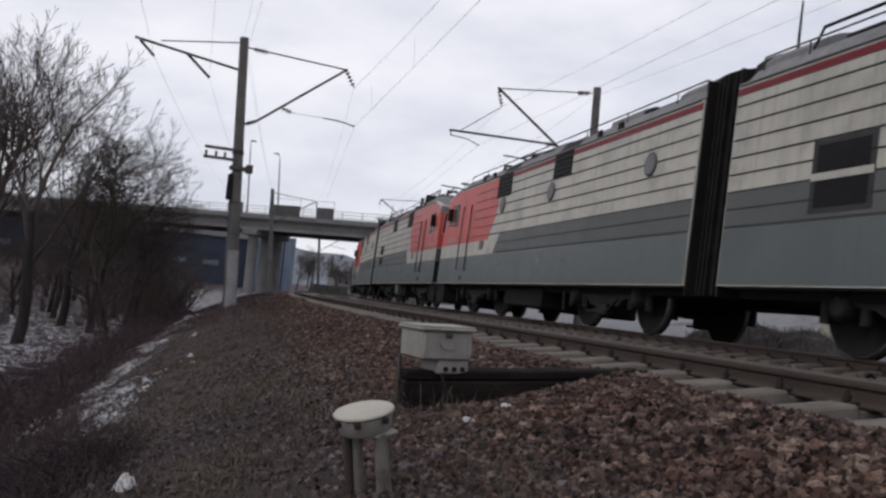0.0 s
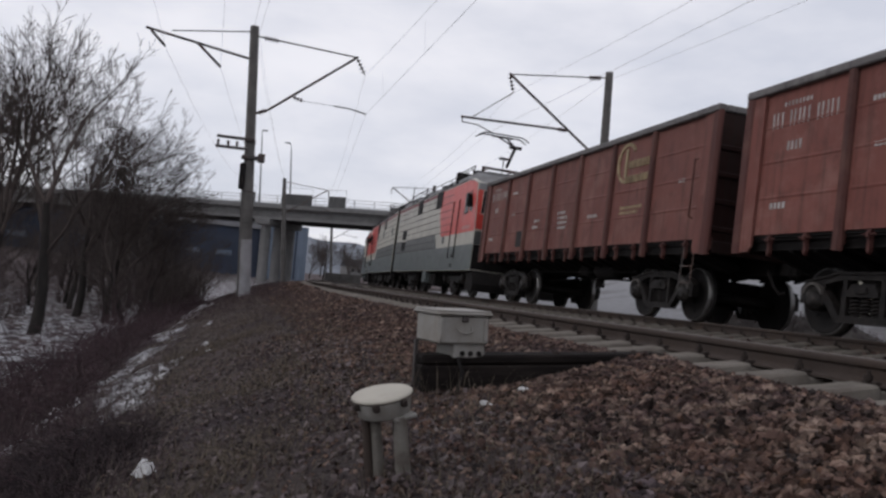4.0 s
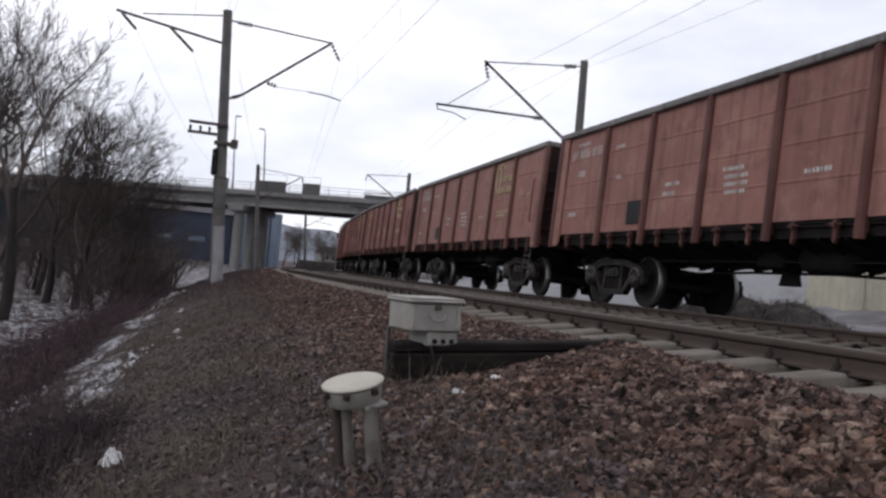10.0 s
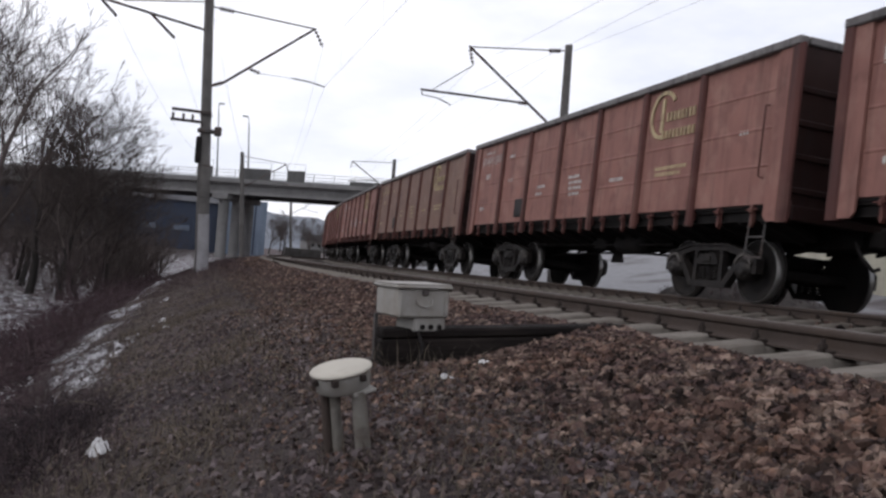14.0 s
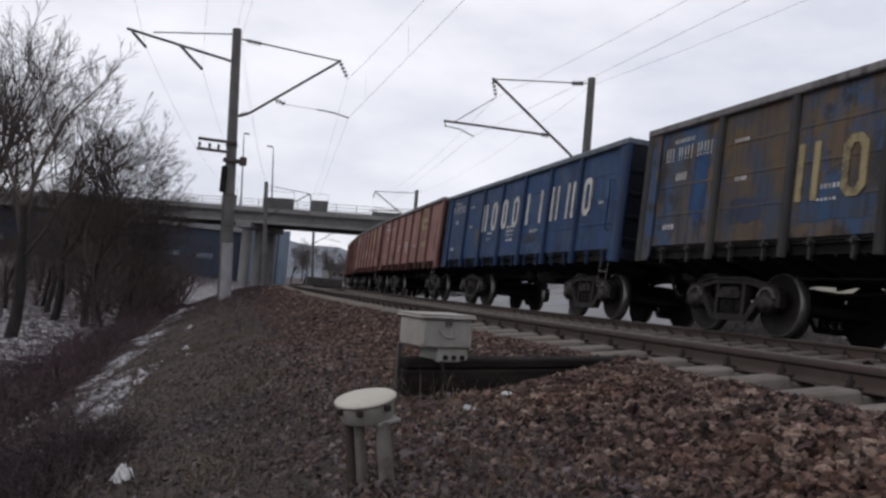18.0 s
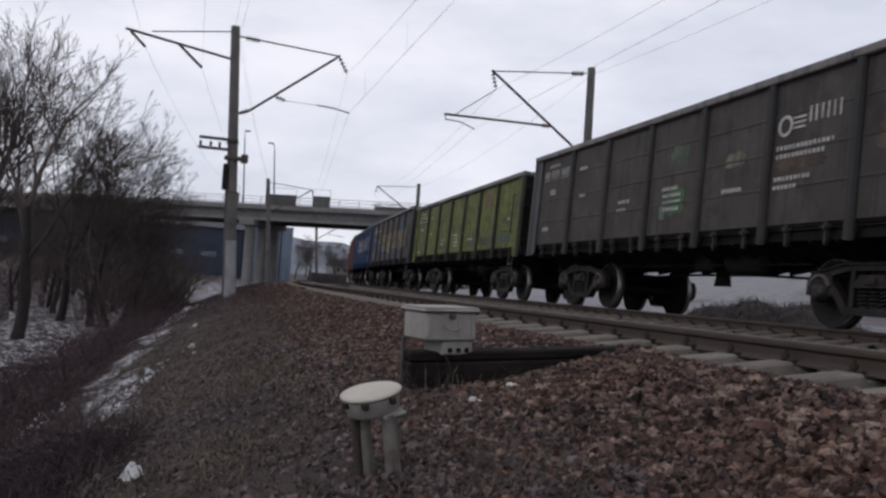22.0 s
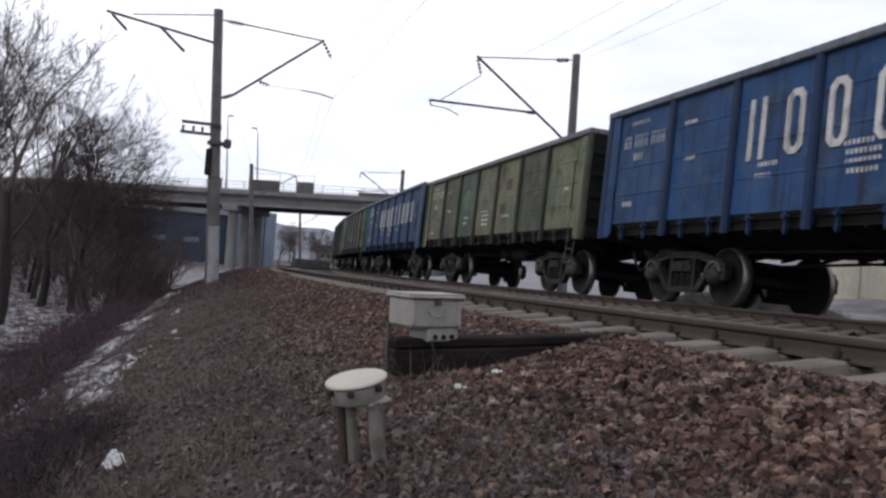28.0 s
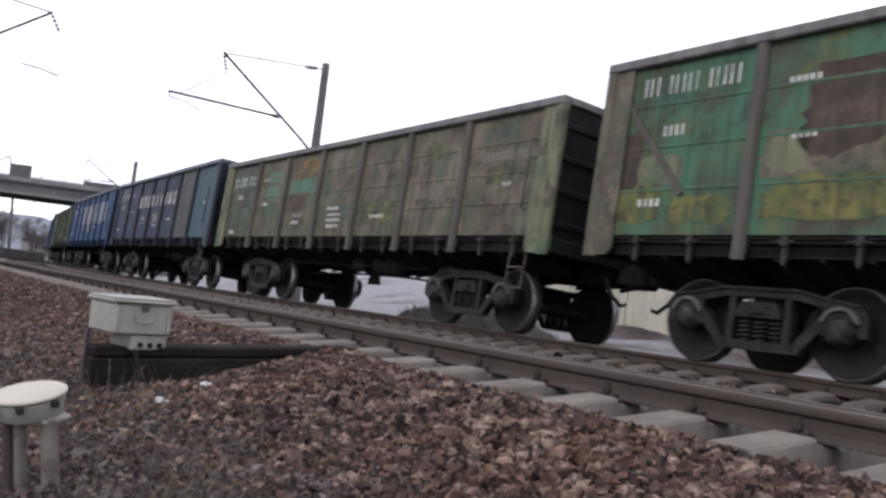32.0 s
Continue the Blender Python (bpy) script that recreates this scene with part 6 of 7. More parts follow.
    pipe.tube([(-1.28, -3.1, 4.30), (-1.22, -3.2, 4.60), (-1.22, -5.9, 4.60), (-1.28, -6.0, 4.26)], 0.022, 6)
    part("roof_pipe", pipe, M["under"], sec)
    whip = Geo()
    whip.tube([(-1.1, 7.6, 4.3), (-1.1, 7.6, 5.25)], [0.03, 0.015], 6)
    part("whip_aerial", whip, M["under"], sec)
    # roof fittings
    for y0, y1, zz in ((-1.2, 0.6, 4.68), (3.4, 4.9, 4.72)):
        hb = Geo()
        hb.prism([(-1.0, 4.34), (-0.95, zz - 0.12), (-0.7, zz), (0.7, zz), (0.95, zz - 0.12), (1.0, 4.34)], "y", y0, y1)
        fan = part("fan_housing", hb, L_ROOF, sec)
        op = Geo()
        op.ring((0, (y0 + y1) / 2, 0), "z", [(zz - 0.02, 0.52), (zz + 0.05, 0.52), (zz + 0.05, 0.45), (zz + 0.01, 0.45)], 20)
        part("fan_ring", op, L_GRILLE, fan)
    hood = Geo()
    arch = [(1.30 * math.cos(math.pi * k / 12), 4.26 + 0.50 * math.sin(math.pi * k / 12)) for k in range(13)]
    hood.prism(arch, "y", 6.95, 8.22)
    hd = part("end_hood", hood, L_ROOF, sec)
    mouth = Geo()
    mouth.prism([(x * 1.015, 4.26 + (z - 4.26) * 1.03) for x, z in arch], "y", 8.10, 8.30)
    part("hood_mouth", mouth, L_GRILLE, hd)
    for x, y in ((-0.7, -2.4), (0.7, -2.4), (-0.7, -4.9), (0.7, -4.9), (0.2, 1.3), (-0.4, 2.6), (0.0, 5.8)):
        ins = Geo()
        prof = [(4.36, 0.05)] + [(4.40 + 0.035 * k, 0.085 if k % 2 else 0.05) for k in range(9)] + [(4.74, 0.03)]
        ins.ring((x, y, 0), "z", prof, 10)
        part("roof_insulator", ins, M["insulator"], sec)
    bus = Geo()
    bus.tube([(0.2, -2.4, 4.76), (0.2, 1.3, 4.78), (-0.4, 2.6, 4.78), (0.0, 5.8, 4.78), (0.0, 8.2, 4.7)], 0.022, 6)
    part("roof_busbar", bus, M["steel"], sec)
    ant = Geo()
    ant.tube([(-0.3, -6.1, 4.3), (-0.3, -6.1, 4.95)], 0.02, 5)
    ant.ring((-0.3, -6.1, 0), "z", [(4.95, 0.16), (4.98, 0.18), (5.0, 0.16)], 12)
    part("antenna", ant, M["steel"], sec)
    box_ = Geo()
    box_.box(-1.2, -0.7, -3.0, -2.7, 4.36, 4.74, 0.04)
    part("roof_box", box_, M["under"], sec)
    pg = Geo()
    pg.box(-0.75, 0.75, -4.95, -4.85, 4.72, 4.80)
    pg.box(-0.75, 0.75, -2.45, -2.35, 4.72, 4.80)
    for x in (-0.45, 0.45):
        pg.tube([(x, -4.9, 4.78), (x, -2.4, 4.78)], 0.03, 6)
    base = part("pantograph_base", pg, M["steel"], sec)
    if number % 2 == 1:
        up = Geo()
        up.tube([(0, -5.5, 4.80), (0, -6.35, 5.38)], 0.055, 8)
        part("lower_arm", up, M["under"], base)
        up = Geo()
        up.tube([(0, -6.35, 5.38), (0.16, -4.4, 6.05)], 0.03, 6)
        up.tube([(0, -6.35, 5.38), (-0.16, -4.4, 6.05)], 0.03, 6)
        up.tube([(-0.22, -6.35, 5.38), (0.22, -6.35, 5.38)], 0.06, 8)
        up.tube([(-0.40, -4.4, 6.05), (0.40, -4.4, 6.05)], 0.025, 6)
        part("upper_arm", up, M["under"], base)
        for y in (-4.6, -4.2):
            head = Geo()
            head.tube([(-0.98, y, 5.98), (-0.72, y, 6.12), (0.72, y, 6.12), (0.98, y, 5.98)], 0.024, 6)
            part("contact_strip", head, M["under"], base)
    else:
        dn = Geo()
        for x in (-0.35, 0.35):
            dn.tube([(x, -4.75, 4.84), (x * 0.7, -2.5, 4.95), (x, -4.5, 5.02)], 0.035, 6)
        dn.tube([(-0.95, -4.5, 5.0), (0.95, -4.5, 5.0)], 0.026, 6)
        part("pantograph_arm", dn, M["under"], base)
    # running gear
    ug = Geo()
    ug.box(-1.2, 1.2, -8.0, 8.2, 0.72, 0.9)
    ug.box(-1.3, 1.3, -1.5, 1.3, 0.32, 0.80, 0.04)
    part("underframe", ug, M["under"], sec)
    sand = Geo()
    sand.box(-1.5, -1.15, -0.55, 0.15, 0.42, 0.86, 0.03)
    part("battery_box", sand, L_LOW, sec)
    for yb in (-4.6, 4.6):
        bg = Geo()
        bg.box(-1.0, 1.0, -0.4, 0.4, 0.45, 0.72, 0.03)
        bogie = part("bogie", bg, M["under"], sec, at=pose(0, yb, 0))
        for side in (-1, 1):
            sf = Geo()
            sf.prism([(-2.1, 0.72), (-2.1, 0.88), (2.1, 0.88), (2.1, 0.72), (0.9, 0.60), (0.6, 0.45), (-0.6, 0.45), (-0.9, 0.60)], "x", min(side * 1.0, side * 1.16), max(side * 1.0, side * 1.16))
            for y in (-1.45, 1.45):
                sf.ring((0, y, 0.625), "x", [(side * 0.98, 0.2), (side * 1.22, 0.2), (side * 1.26, 0.12)], 14)
                for d in (-0.36, 0.36):
                    sf.ring((side * 1.08, y + d, 0), "z", [(0.40, 0.09), (0.76, 0.09)], 10)
            sf.tube([(side * 1.2, -0.7, 0.30), (side * 1.2, 0.3, 0.36), (side * 1.15, 0.6, 0.6)], 0.03, 5)
            sf.tube([(side * 1.2, -2.0, 0.28), (side * 1.2, -2.1, 0.7)], 0.04, 5)
            sf.box(side * 1.14 - 0.1, side * 1.14 + 0.1, -0.25, 0.25, 0.25, 0.5, 0.03)
            part("bogie_frame", sf, M["bogie"], bogie)
        for y in (-1.45, 1.45):
            add_wheelset(sec, yb + y, 0.625)
    cp = Geo()
    cp.box(-0.2, 0.2, -8.85, -8.3, 0.9, 1.2, 0.04)
    part("coupler", cp, M["under"], sec)
    settle(sec)
    CARS.append((sec, at_))
    return sec


# Two double locomotives, cabs back to back in the middle of the consist
LOCO = 17.5
loco_section(0.5 * LOCO, 1)
FLIP = loco_section(1.5 * LOCO, 2)
loco_section(2.5 * LOCO, 4)
FLIP2 = loco_section(3.5 * LOCO, 6)
TURNED = {FLIP.name, FLIP2.name}

# ---------------------------------------------------------------- masts and wires
def insulator_string(g, p, q, n=4, r=0.085):
    p, q = Vector(p), Vector(q)
    g.tube([p, q], 0.018, 5)
    for k in range(n):
        c = p.lerp(q, (k + 1) / (n + 1))
        d = (q - p).normalized() * 0.035
        g.tube([c - d, c, c + d], [r * 0.35, r, r * 0.45], 10)


def rod(name, pts, r, mt, parent):
    g = Geo()
    g.tube(pts, r, 6)
    return part(name, g, mt, parent)


def mast_pole(base, top, r0, r1, mt, parent, name="pole"):
    g = Geo()
    b, t = Vector(base), Vector(top)
    g.tube([b.lerp(t, k / 6) for k in range(7)], [r0 + (r1 - r0) * k / 6 for k in range(7)], 20)
    return part(name, g, mt, parent)


def left_mast():
    m = thing("catenary_mast", "tall grey concrete catenary mast with a whitewashed foot beside the track", "catenary mast", group="catenary masts")
    mast_pole((1.58, 31, -1.3), (1.02, 31, 8.92), 0.215, 0.155, M["mast"], m)
    mast_pole((1.575, 31, -1.2), (1.438, 31, 1.35), 0.222, 0.206, M["whitewash"], m, "painted_foot")
    rod("side_pipe", [(1.34, 30.95, -1.2), (1.31, 30.95, 0.0), (1.15, 30.95, 3.2), (1.12, 30.95, 4.05)], 0.055, M["mast"], m)
    for name, pts, r in (("tie_rod", [(1.1, 31, 8.60), (4.75, 31, 8.40)], 0.028), ("strut", [(1.35, 31, 5.85), (1.75, 31, 6.02), (4.80, 31, 8.42)], 0.045),
                         ("registration_wire", [(2.99, 31, 6.51), (4.09, 31, 6.50)], 0.008), ("registration_arm", [(4.09, 31, 6.50), (4.7, 31, 6.47), (5.28, 31, 6.36)], 0.024),
                         ("feeder_strut", [(0.95, 31, 7.75), (-2.60, 31, 8.30)], 0.045), ("feeder_tie", [(0.9, 31, 8.72), (-1.75, 31, 8.32)], 0.022),
                         ("hanger", [(-2.42, 31, 8.22), (-1.92, 31, 7.75)], 0.05), ("hanger", [(-0.84, 31, 8.02), (-0.01, 31, 7.30)], 0.05)):
        rod(name, pts, r, M["steel"], m)
    for p, q, n in (((1.35, 31, 8.57), (1.95, 31, 8.54), 5), ((4.75, 31, 8.40), (5.11, 31, 7.78), 4), ((2.55, 31, 6.62), (2.99, 31, 6.51), 3), ((1.38, 31, 5.86), (1.75, 31, 6.02), 3)):
        g = Geo()
        insulator_string(g, p, q, n, 0.10)
        part("insulator", g, M["insulator"], m)
    for z, x0, x1 in ((4.85, 0.10, 1.42), (4.50, 0.08, 1.15)):
        g = Geo()
        g.box(x0, x1, 30.72, 30.80, z - 0.05, z + 0.05, 0.01)
        part("cross_arm", g, M["steel"], m)
    for x in (0.16, 0.5, 0.8):
        g = Geo()
        g.tube([(x, 30.76, 4.50), (x, 30.76, 4.72)], [0.03, 0.05], 8)
        part("pin_insulator", g, M["insulator"], m)
    g = Geo()
    g.box(1.0, 1.78, 30.74, 31.0, 4.16, 4.30, 0.02)
    part("clamp", g, M["steel"], m)
    g = Geo()
    g.box(1.56, 1.80, 30.7, 31.0, 4.10, 4.40, 0.03)
    part("junction_box", g, M["steel"], m)
    g = Geo()
    g.box(0.98, 1.18, 30.8, 31.0, 3.1, 4.02, 0.04)
    part("switch_box", g, M["under"], m)
    for z in (4.75, 3.0, 1.9):
        g = Geo()
        c = 1.02 + (8.92 - z) * 0.0548
        g.ring((c, 31, 0), "z", [(z, 0.208), (z + 0.06, 0.208)], 20)
        part("band", g, M["steel"], m)


def right_mast():
    m = thing("catenary_mast", "grey concrete catenary mast with a steel bracket behind the train", "catenary mast", group="catenary masts")
    mast_pole((14.95, 31, -0.5), (14.9, 31, 9.40), 0.21, 0.15, M["mast"], m)
    for name, pts, r in (("tie_rod", [(14.8, 31, 9.16), (10.72, 31, 8.69)], 0.024), ("strut", [(14.8, 31, 5.75), (14.15, 31, 6.26), (10.70, 31, 8.72)], 0.05),
                         ("registration_tube", [(13.35, 31, 6.85), (8.91, 31, 6.79)], 0.045), ("registration_arm", [(9.0, 31, 6.60), (9.6, 31, 6.56), (10.14, 31, 6.36)], 0.02),
                         ("hanger", [(8.95, 31, 6.80), (8.98, 31, 6.58)], 0.02), ("stay", [(10.92, 31, 8.0), (9.35, 31, 6.83)], 0.018)):
        rod(name, pts, r, M["steel"], m)
    for p, q, n in (((14.6, 31, 9.13), (14.0, 31, 9.05), 5), ((10.72, 31, 8.69), (10.92, 31, 8.0), 4), ((13.3, 31, 6.84), (12.85, 31, 6.83), 3)):
        g = Geo()
        insulator_string(g, p, q, n, 0.10)
        part("insulator", g, M["insulator"], m)


def far_mast(x, y, z0, top, side, label):
    """A mast farther on; side: +1 when its bracket reaches to the right."""
    m = thing("catenary_mast", label, "catenary mast", group="catenary masts")
    lean = -0.05 * side if side > 0 else 0.0
    mast_pole((x + (0.7 if side > 0 else 0), y, z0), (x, y, top), 0.22, 0.16, M["mast"], m)
    rod("tie_rod", [(x, y, top - 0.3), (x + side * 3.9, y, top - 0.6)], 0.03, M["steel"], m)
    rod("strut", [(x, y, top - 3.2), (x + side * 3.9, y, top - 0.6)], 0.05, M["steel"], m)
    rod("registration_arm", [(x + side * 1.8, y, top - 2.1), (x + side * 4.2, y, top - 2.4)], 0.03, M["steel"], m)
    g = Geo()
    insulator_string(g, (x + side * 3.9, y, top - 0.6), (x + side * 4.0, y, top - 1.2), 3, 0.1)
    part("insulator", g, M["insulator"], m)


def wire(label, pts, r, sag):
    """An overhead wire through supports, hanging a little between each two."""
    out = []
    for a, b in zip(pts, pts[1:]):
        a, b = Vector(a), Vector(b)
        for k in range(12):
            f = k / 12
            p = a.lerp(b, f)
            p.z -= sag * 4 * f * (1 - f)
            out.append(p)
    out.append(Vector(pts[-1]))
    g = Geo()
    g.tube(out, r, 4)
    ob = part("overhead_wire", g, M["wire"])
    tagged(ob, label, "wire", group="overhead wires")


left_mast()
right_mast()
far_mast(6.3, 76, -0.8, 8.66, 1, "concrete catenary mast standing before the road bridge")
far_mast(19.9, 76, -0.3, 9.6, -1, "concrete catenary mast before the road bridge behind the train")
far_mast(17.7, 125, -0.3, 9.0, 1, "distant concrete catenary mast beyond the road bridge")
wire("thin copper contact wire above the near track", [(4.45, -14, 6.4), (5.28, 31, 6.38), (10.5, 76, 6.3), (21.5, 125, 6.3)], 0.0045, 0.05)
wire("messenger wire above the near track", [(4.5, -14, 8.0), (5.11, 31, 7.78), (10.3, 76, 7.5), (21.6, 125, 7.8)], 0.0045, 0.7)
wire("thin copper contact wire above the train", [(9.2, -14, 6.4), (10.14, 31, 6.38), (15.9, 76, 6.6), (27, 125, 6.4)], 0.0045, 0.05)
wire("messenger wire above the train", [(9.2, -14, 8.1), (10.92, 31, 8.0), (15.9, 76, 8.4), (27, 125, 8.0)], 0.0045, 0.7)
wire("feeder wire on the outer bracket of the mast", [(-2.2, -14, 7.9), (-1.92, 31, 7.75), (2.6, 76, 8.2)], 0.0045, 0.6)
wire("feeder wire on the inner bracket of the mast", [(-0.3, -14, 7.5), (-0.01, 31, 7.30), (4.6, 76, 7.9)], 0.0045, 0.6)
wire("wire along the mast tops", [(0.75, -14, 9.1), (1.02, 31, 8.95), (6.3, 76, 8.66)], 0.0045, 0.5)
wire("wire beside the mast top", [(1.3, -14, 9.0), (1.2, 31, 8.65), (6.4, 76, 8.3)], 0.0045, 0.5)
wire("wire along the masts behind the train", [(14.3, -14, 9.3), (14.9, 31, 9.1), (19.9, 76, 9.3)], 0.0045, 0.6)
for k in range(5):
    y = 4 + 6 * k
    wire("thin dropper between contact and messenger wire", [(4.78 + 0.018 * y, y, 6.4), (4.78 + 0.015 * y, y, 7.25)], 0.003, 0.0)

# ---------------------------------------------------------------- road bridge
M["deck"] = surface("bridge_concrete", (0.205, 0.202, 0.20), (0.15, 0.148, 0.148), 0.5, 0.9, wear=(0.10, 0.098, 0.095), wear_scale=0.4, streak=(0.09, 0.088, 0.085), bump=0.2, fine=8)
M["bridge_dark"] = surface("bridge_plate_and_shaded_beam", (0.10, 0.10, 0.10), (0.075, 0.075, 0.075), 0.5, 0.9, wear=(0.05, 0.05, 0.05), bump=0.1, fine=8)
M["railing"] = surface("bridge_railing_steel", (0.35, 0.36, 0.37), (0.27, 0.28, 0.29), 2, 0.6, 0.3, bump=0)
M["lamp_post"] = surface("lamp_post_steel", (0.30, 0.31, 0.32), (0.24, 0.25, 0.26), 2, 0.5, 0.4, bump=0)
# Bridge frame: x along the road, y across it
BRIDGE = pose(13.0, 103.2, 0.45, 0, 0, -30)


def build_bridge():
    br = thing("road_bridge", "grey concrete road overpass with a steel railing above the tracks", "bridge", BRIDGE)
    g = Geo()
    g.box(-90, 60, 0.0, 9.5, 7.55, 8.05, 0.05)
    part("deck", g, M["deck"], br)
    g = Geo()
    g.box(-90, 60, -0.35, 0.3, 7.75, 8.25, 0.04)
    part("parapet", g, M["deck"], br)
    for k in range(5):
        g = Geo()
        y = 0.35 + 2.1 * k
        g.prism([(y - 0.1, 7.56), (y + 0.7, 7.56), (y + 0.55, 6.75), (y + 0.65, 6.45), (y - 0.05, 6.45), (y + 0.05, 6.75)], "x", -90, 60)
        # Inner beams are concrete darkened for the shade under the deck.
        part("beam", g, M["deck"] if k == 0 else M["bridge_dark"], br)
    for x in (-7.2, -29, 17.5, 36):
        g = Geo()
        g.box(x - 1.0, x + 1.0, -0.3, 9.6, 5.75, 6.44, 0.06)
        cap = part("pier_cap", g, M["deck"], br)
        for y in (1.0, 4.6, 8.2):
            c = Geo()
            c.tube([(x, y, -2.5), (x, y, 5.8)], 0.62, 20)
            part("pier_column", c, M["deck"], cap)
    for yy in (-0.2, 9.6):
        rl = Geo()
        for z in (8.6, 8.95, 9.3):
            rl.tube([(-90, yy, z), (60, yy, z)], 0.035, 5)
        rail = part("railing", rl, M["railing"], br)
        post = shared("railing_post", lambda q: q.box(-0.035, 0.035, -0.035, 0.035, 8.2, 9.34))
        for k in range(60):
            part("post", post, M["railing"], rail, at=pose(-88 + 2.5 * k, yy, 0))
    for x0, x1 in ((-4.9, -0.9), (1.2, 3.4), (-10, -8.4), (9.0, 13.5), (15.5, 19)):
        h = 1.35 if x1 < 5 else 0.5
        g = Geo()
        g.box(x0, x1, -0.32, -0.26, 8.26, 8.26 + h, 0.01)
        pl = part("safety_plate", g, M["bridge_dark"], br, "dark plate over the electric line")
        f = Geo()
        for x in (x0, x1):
            f.tube([(x, -0.29, 8.2), (x, -0.29, 8.35 + h * 1.5)], 0.03, 5)
        f.tube([(x0, -0.29, 8.35 + h * 1.5), (x1, -0.29, 8.35 + h * 1.5)], 0.025, 5)
        part("plate_frame", f, M["railing"], pl)
    g = Geo()
    for yy in (2.0, 7.6):
        g.tube([(-90, yy, 8.5), (60, yy, 8.5)], 0.12, 6)
    part("crash_barrier", g, M["railing"], br)


def street_lamp(x, y, z, top, side):
    lp = thing("street_lamp", "tall grey steel street lamp on the road bridge", "street lamp", group="bridge lamps")
    g = Geo()
    g.tube([(x + 0.6, y, z), (x + 0.1, y, top - 0.8)], [0.13, 0.07], 10)
    part("pole", g, M["lamp_post"], lp)
    g = Geo()
    g.tube([(x + 0.1, y, top - 0.85), (x + 0.05, y, top - 0.2), (x + side * 0.4, y, top)], 0.05, 8)
    arm = part("arm", g, M["lamp_post"], lp)
    g = Geo()
    g.box(x + side * 0.4 - 0.35, x + side * 0.4 + 0.35, y - 0.15, y + 0.15, top - 0.08, top + 0.08, 0.05)
    part("lamp_head", g, M["lamp_post"], arm)


build_bridge()
street_lamp(9.2, 106.2, 8.0, 16.4, -1)
street_lamp(5.7, 109.0, 8.0, 18.0, 1)

# ---------------------------------------------------------------- beyond the bridge
M["blue_clad"] = surface("blue_metal_cladding", (0.0580, 0.0696, 0.0986), (0.0464, 0.0565, 0.0798), 0.4, 0.6, 0.1, wear=(0.05, 0.07, 0.12), wear_scale=0.3, bump=0.05, fine=4)
M["pale_clad"] = surface("pale_blue_cladding", (0.20, 0.24, 0.30), (0.15, 0.185, 0.24), 0.4, 0.6, 0.1, wear=(0.11, 0.135, 0.17), wear_scale=0.3, bump=0.05, fine=4)
M["roof_dark"] = surface("dark_roofing", (0.06, 0.06, 0.065), (0.045, 0.045, 0.05), 0.5, 0.8, bump=0.1)


def warehouse():
    w = thing("warehouse", "long blue metal-clad warehouse behind the road bridge", "building")
    g = Geo()
    g.box(-62, 9.2, 140, 165, -1, 7.2)
    part("wall", g, M["blue_clad"], w)
    g = Geo()
    g.prism([(139.5, 7.2), (152.5, 9.0), (165.5, 7.2)], "x", -62.4, 9.6)
    part("roof", g, M["roof_dark"], w)
    for k in range(46):
        r = Geo()
        x = -61.6 + 1.55 * k
        r.box(x, x + 0.14, 139.90, 140.0, -0.8, 7.1)
        part("cladding_rib", r, M["blue_clad"], w)
    for k in range(13):
        r = Geo()
        r.box(-58 + 5 * k, -55.5 + 5 * k, 139.86, 140.0, 2.6, 3.4)
        part("window", r, M["pale_clad"], w)
    p = thing("container_stack", "pale blue ribbed metal storage block beside the pier", "storage block")
    g = Geo()
    g.box(9.6, 15.8, 136, 148, -0.5, 8.0)
    part("wall", g, M["pale_clad"], p)
    for k in range(9):
        r = Geo()
        x = 9.7 + 0.7 * k
        r.box(x, x + 0.28, 135.9, 136.0, -0.4, 7.9, 0.02)
        part("rib", r, M["pale_clad"] if k % 3 else M["blue_clad"], p)


def house(x, y, z, w, d, h, rz, wall_m):
    hs = thing("house", "small pale house with a dark gabled roof in the distance", "house", pose(x, y, z, 0, 0, rz), group="distant houses")
    g = Geo()
    g.box(-w / 2, w / 2, -d / 2, d / 2, -2, h)
    part("wall", g, wall_m, hs)
    g = Geo()
    g.prism([(-d / 2 - 0.5, h - 0.1), (0, h + d * 0.4), (d / 2 + 0.5, h - 0.1)], "x", -w / 2 - 0.4, w / 2 + 0.4)
    part("roof", g, M["roof_dark"], hs)
    for k in range(3):
        q = Geo()
        q.box(-w * 0.32 + k * w * 0.28, -w * 0.32 + k * w * 0.28 + 1.2, -d / 2 - 0.05, -d / 2 + 0.05, h * 0.35, h * 0.75)
        part("window", q, M["glass"], hs)


warehouse()
house(70, 400, 3.0, 12, 8, 4, 15, M["deck"])
house(96, 430, 4.0, 13, 8, 4.5, -10, M["deck"])
house(84, 390, 2.5, 10, 7, 3.5, 5, M["deck"])
g = Geo()
g.box(16.5, 21.5, 118, 119, -0.5, 1.1, 0.05)
tagged(part("retaining_wall", g, M["mast"]), "low dark concrete wall beside the distant track", "wall", kind="structure")


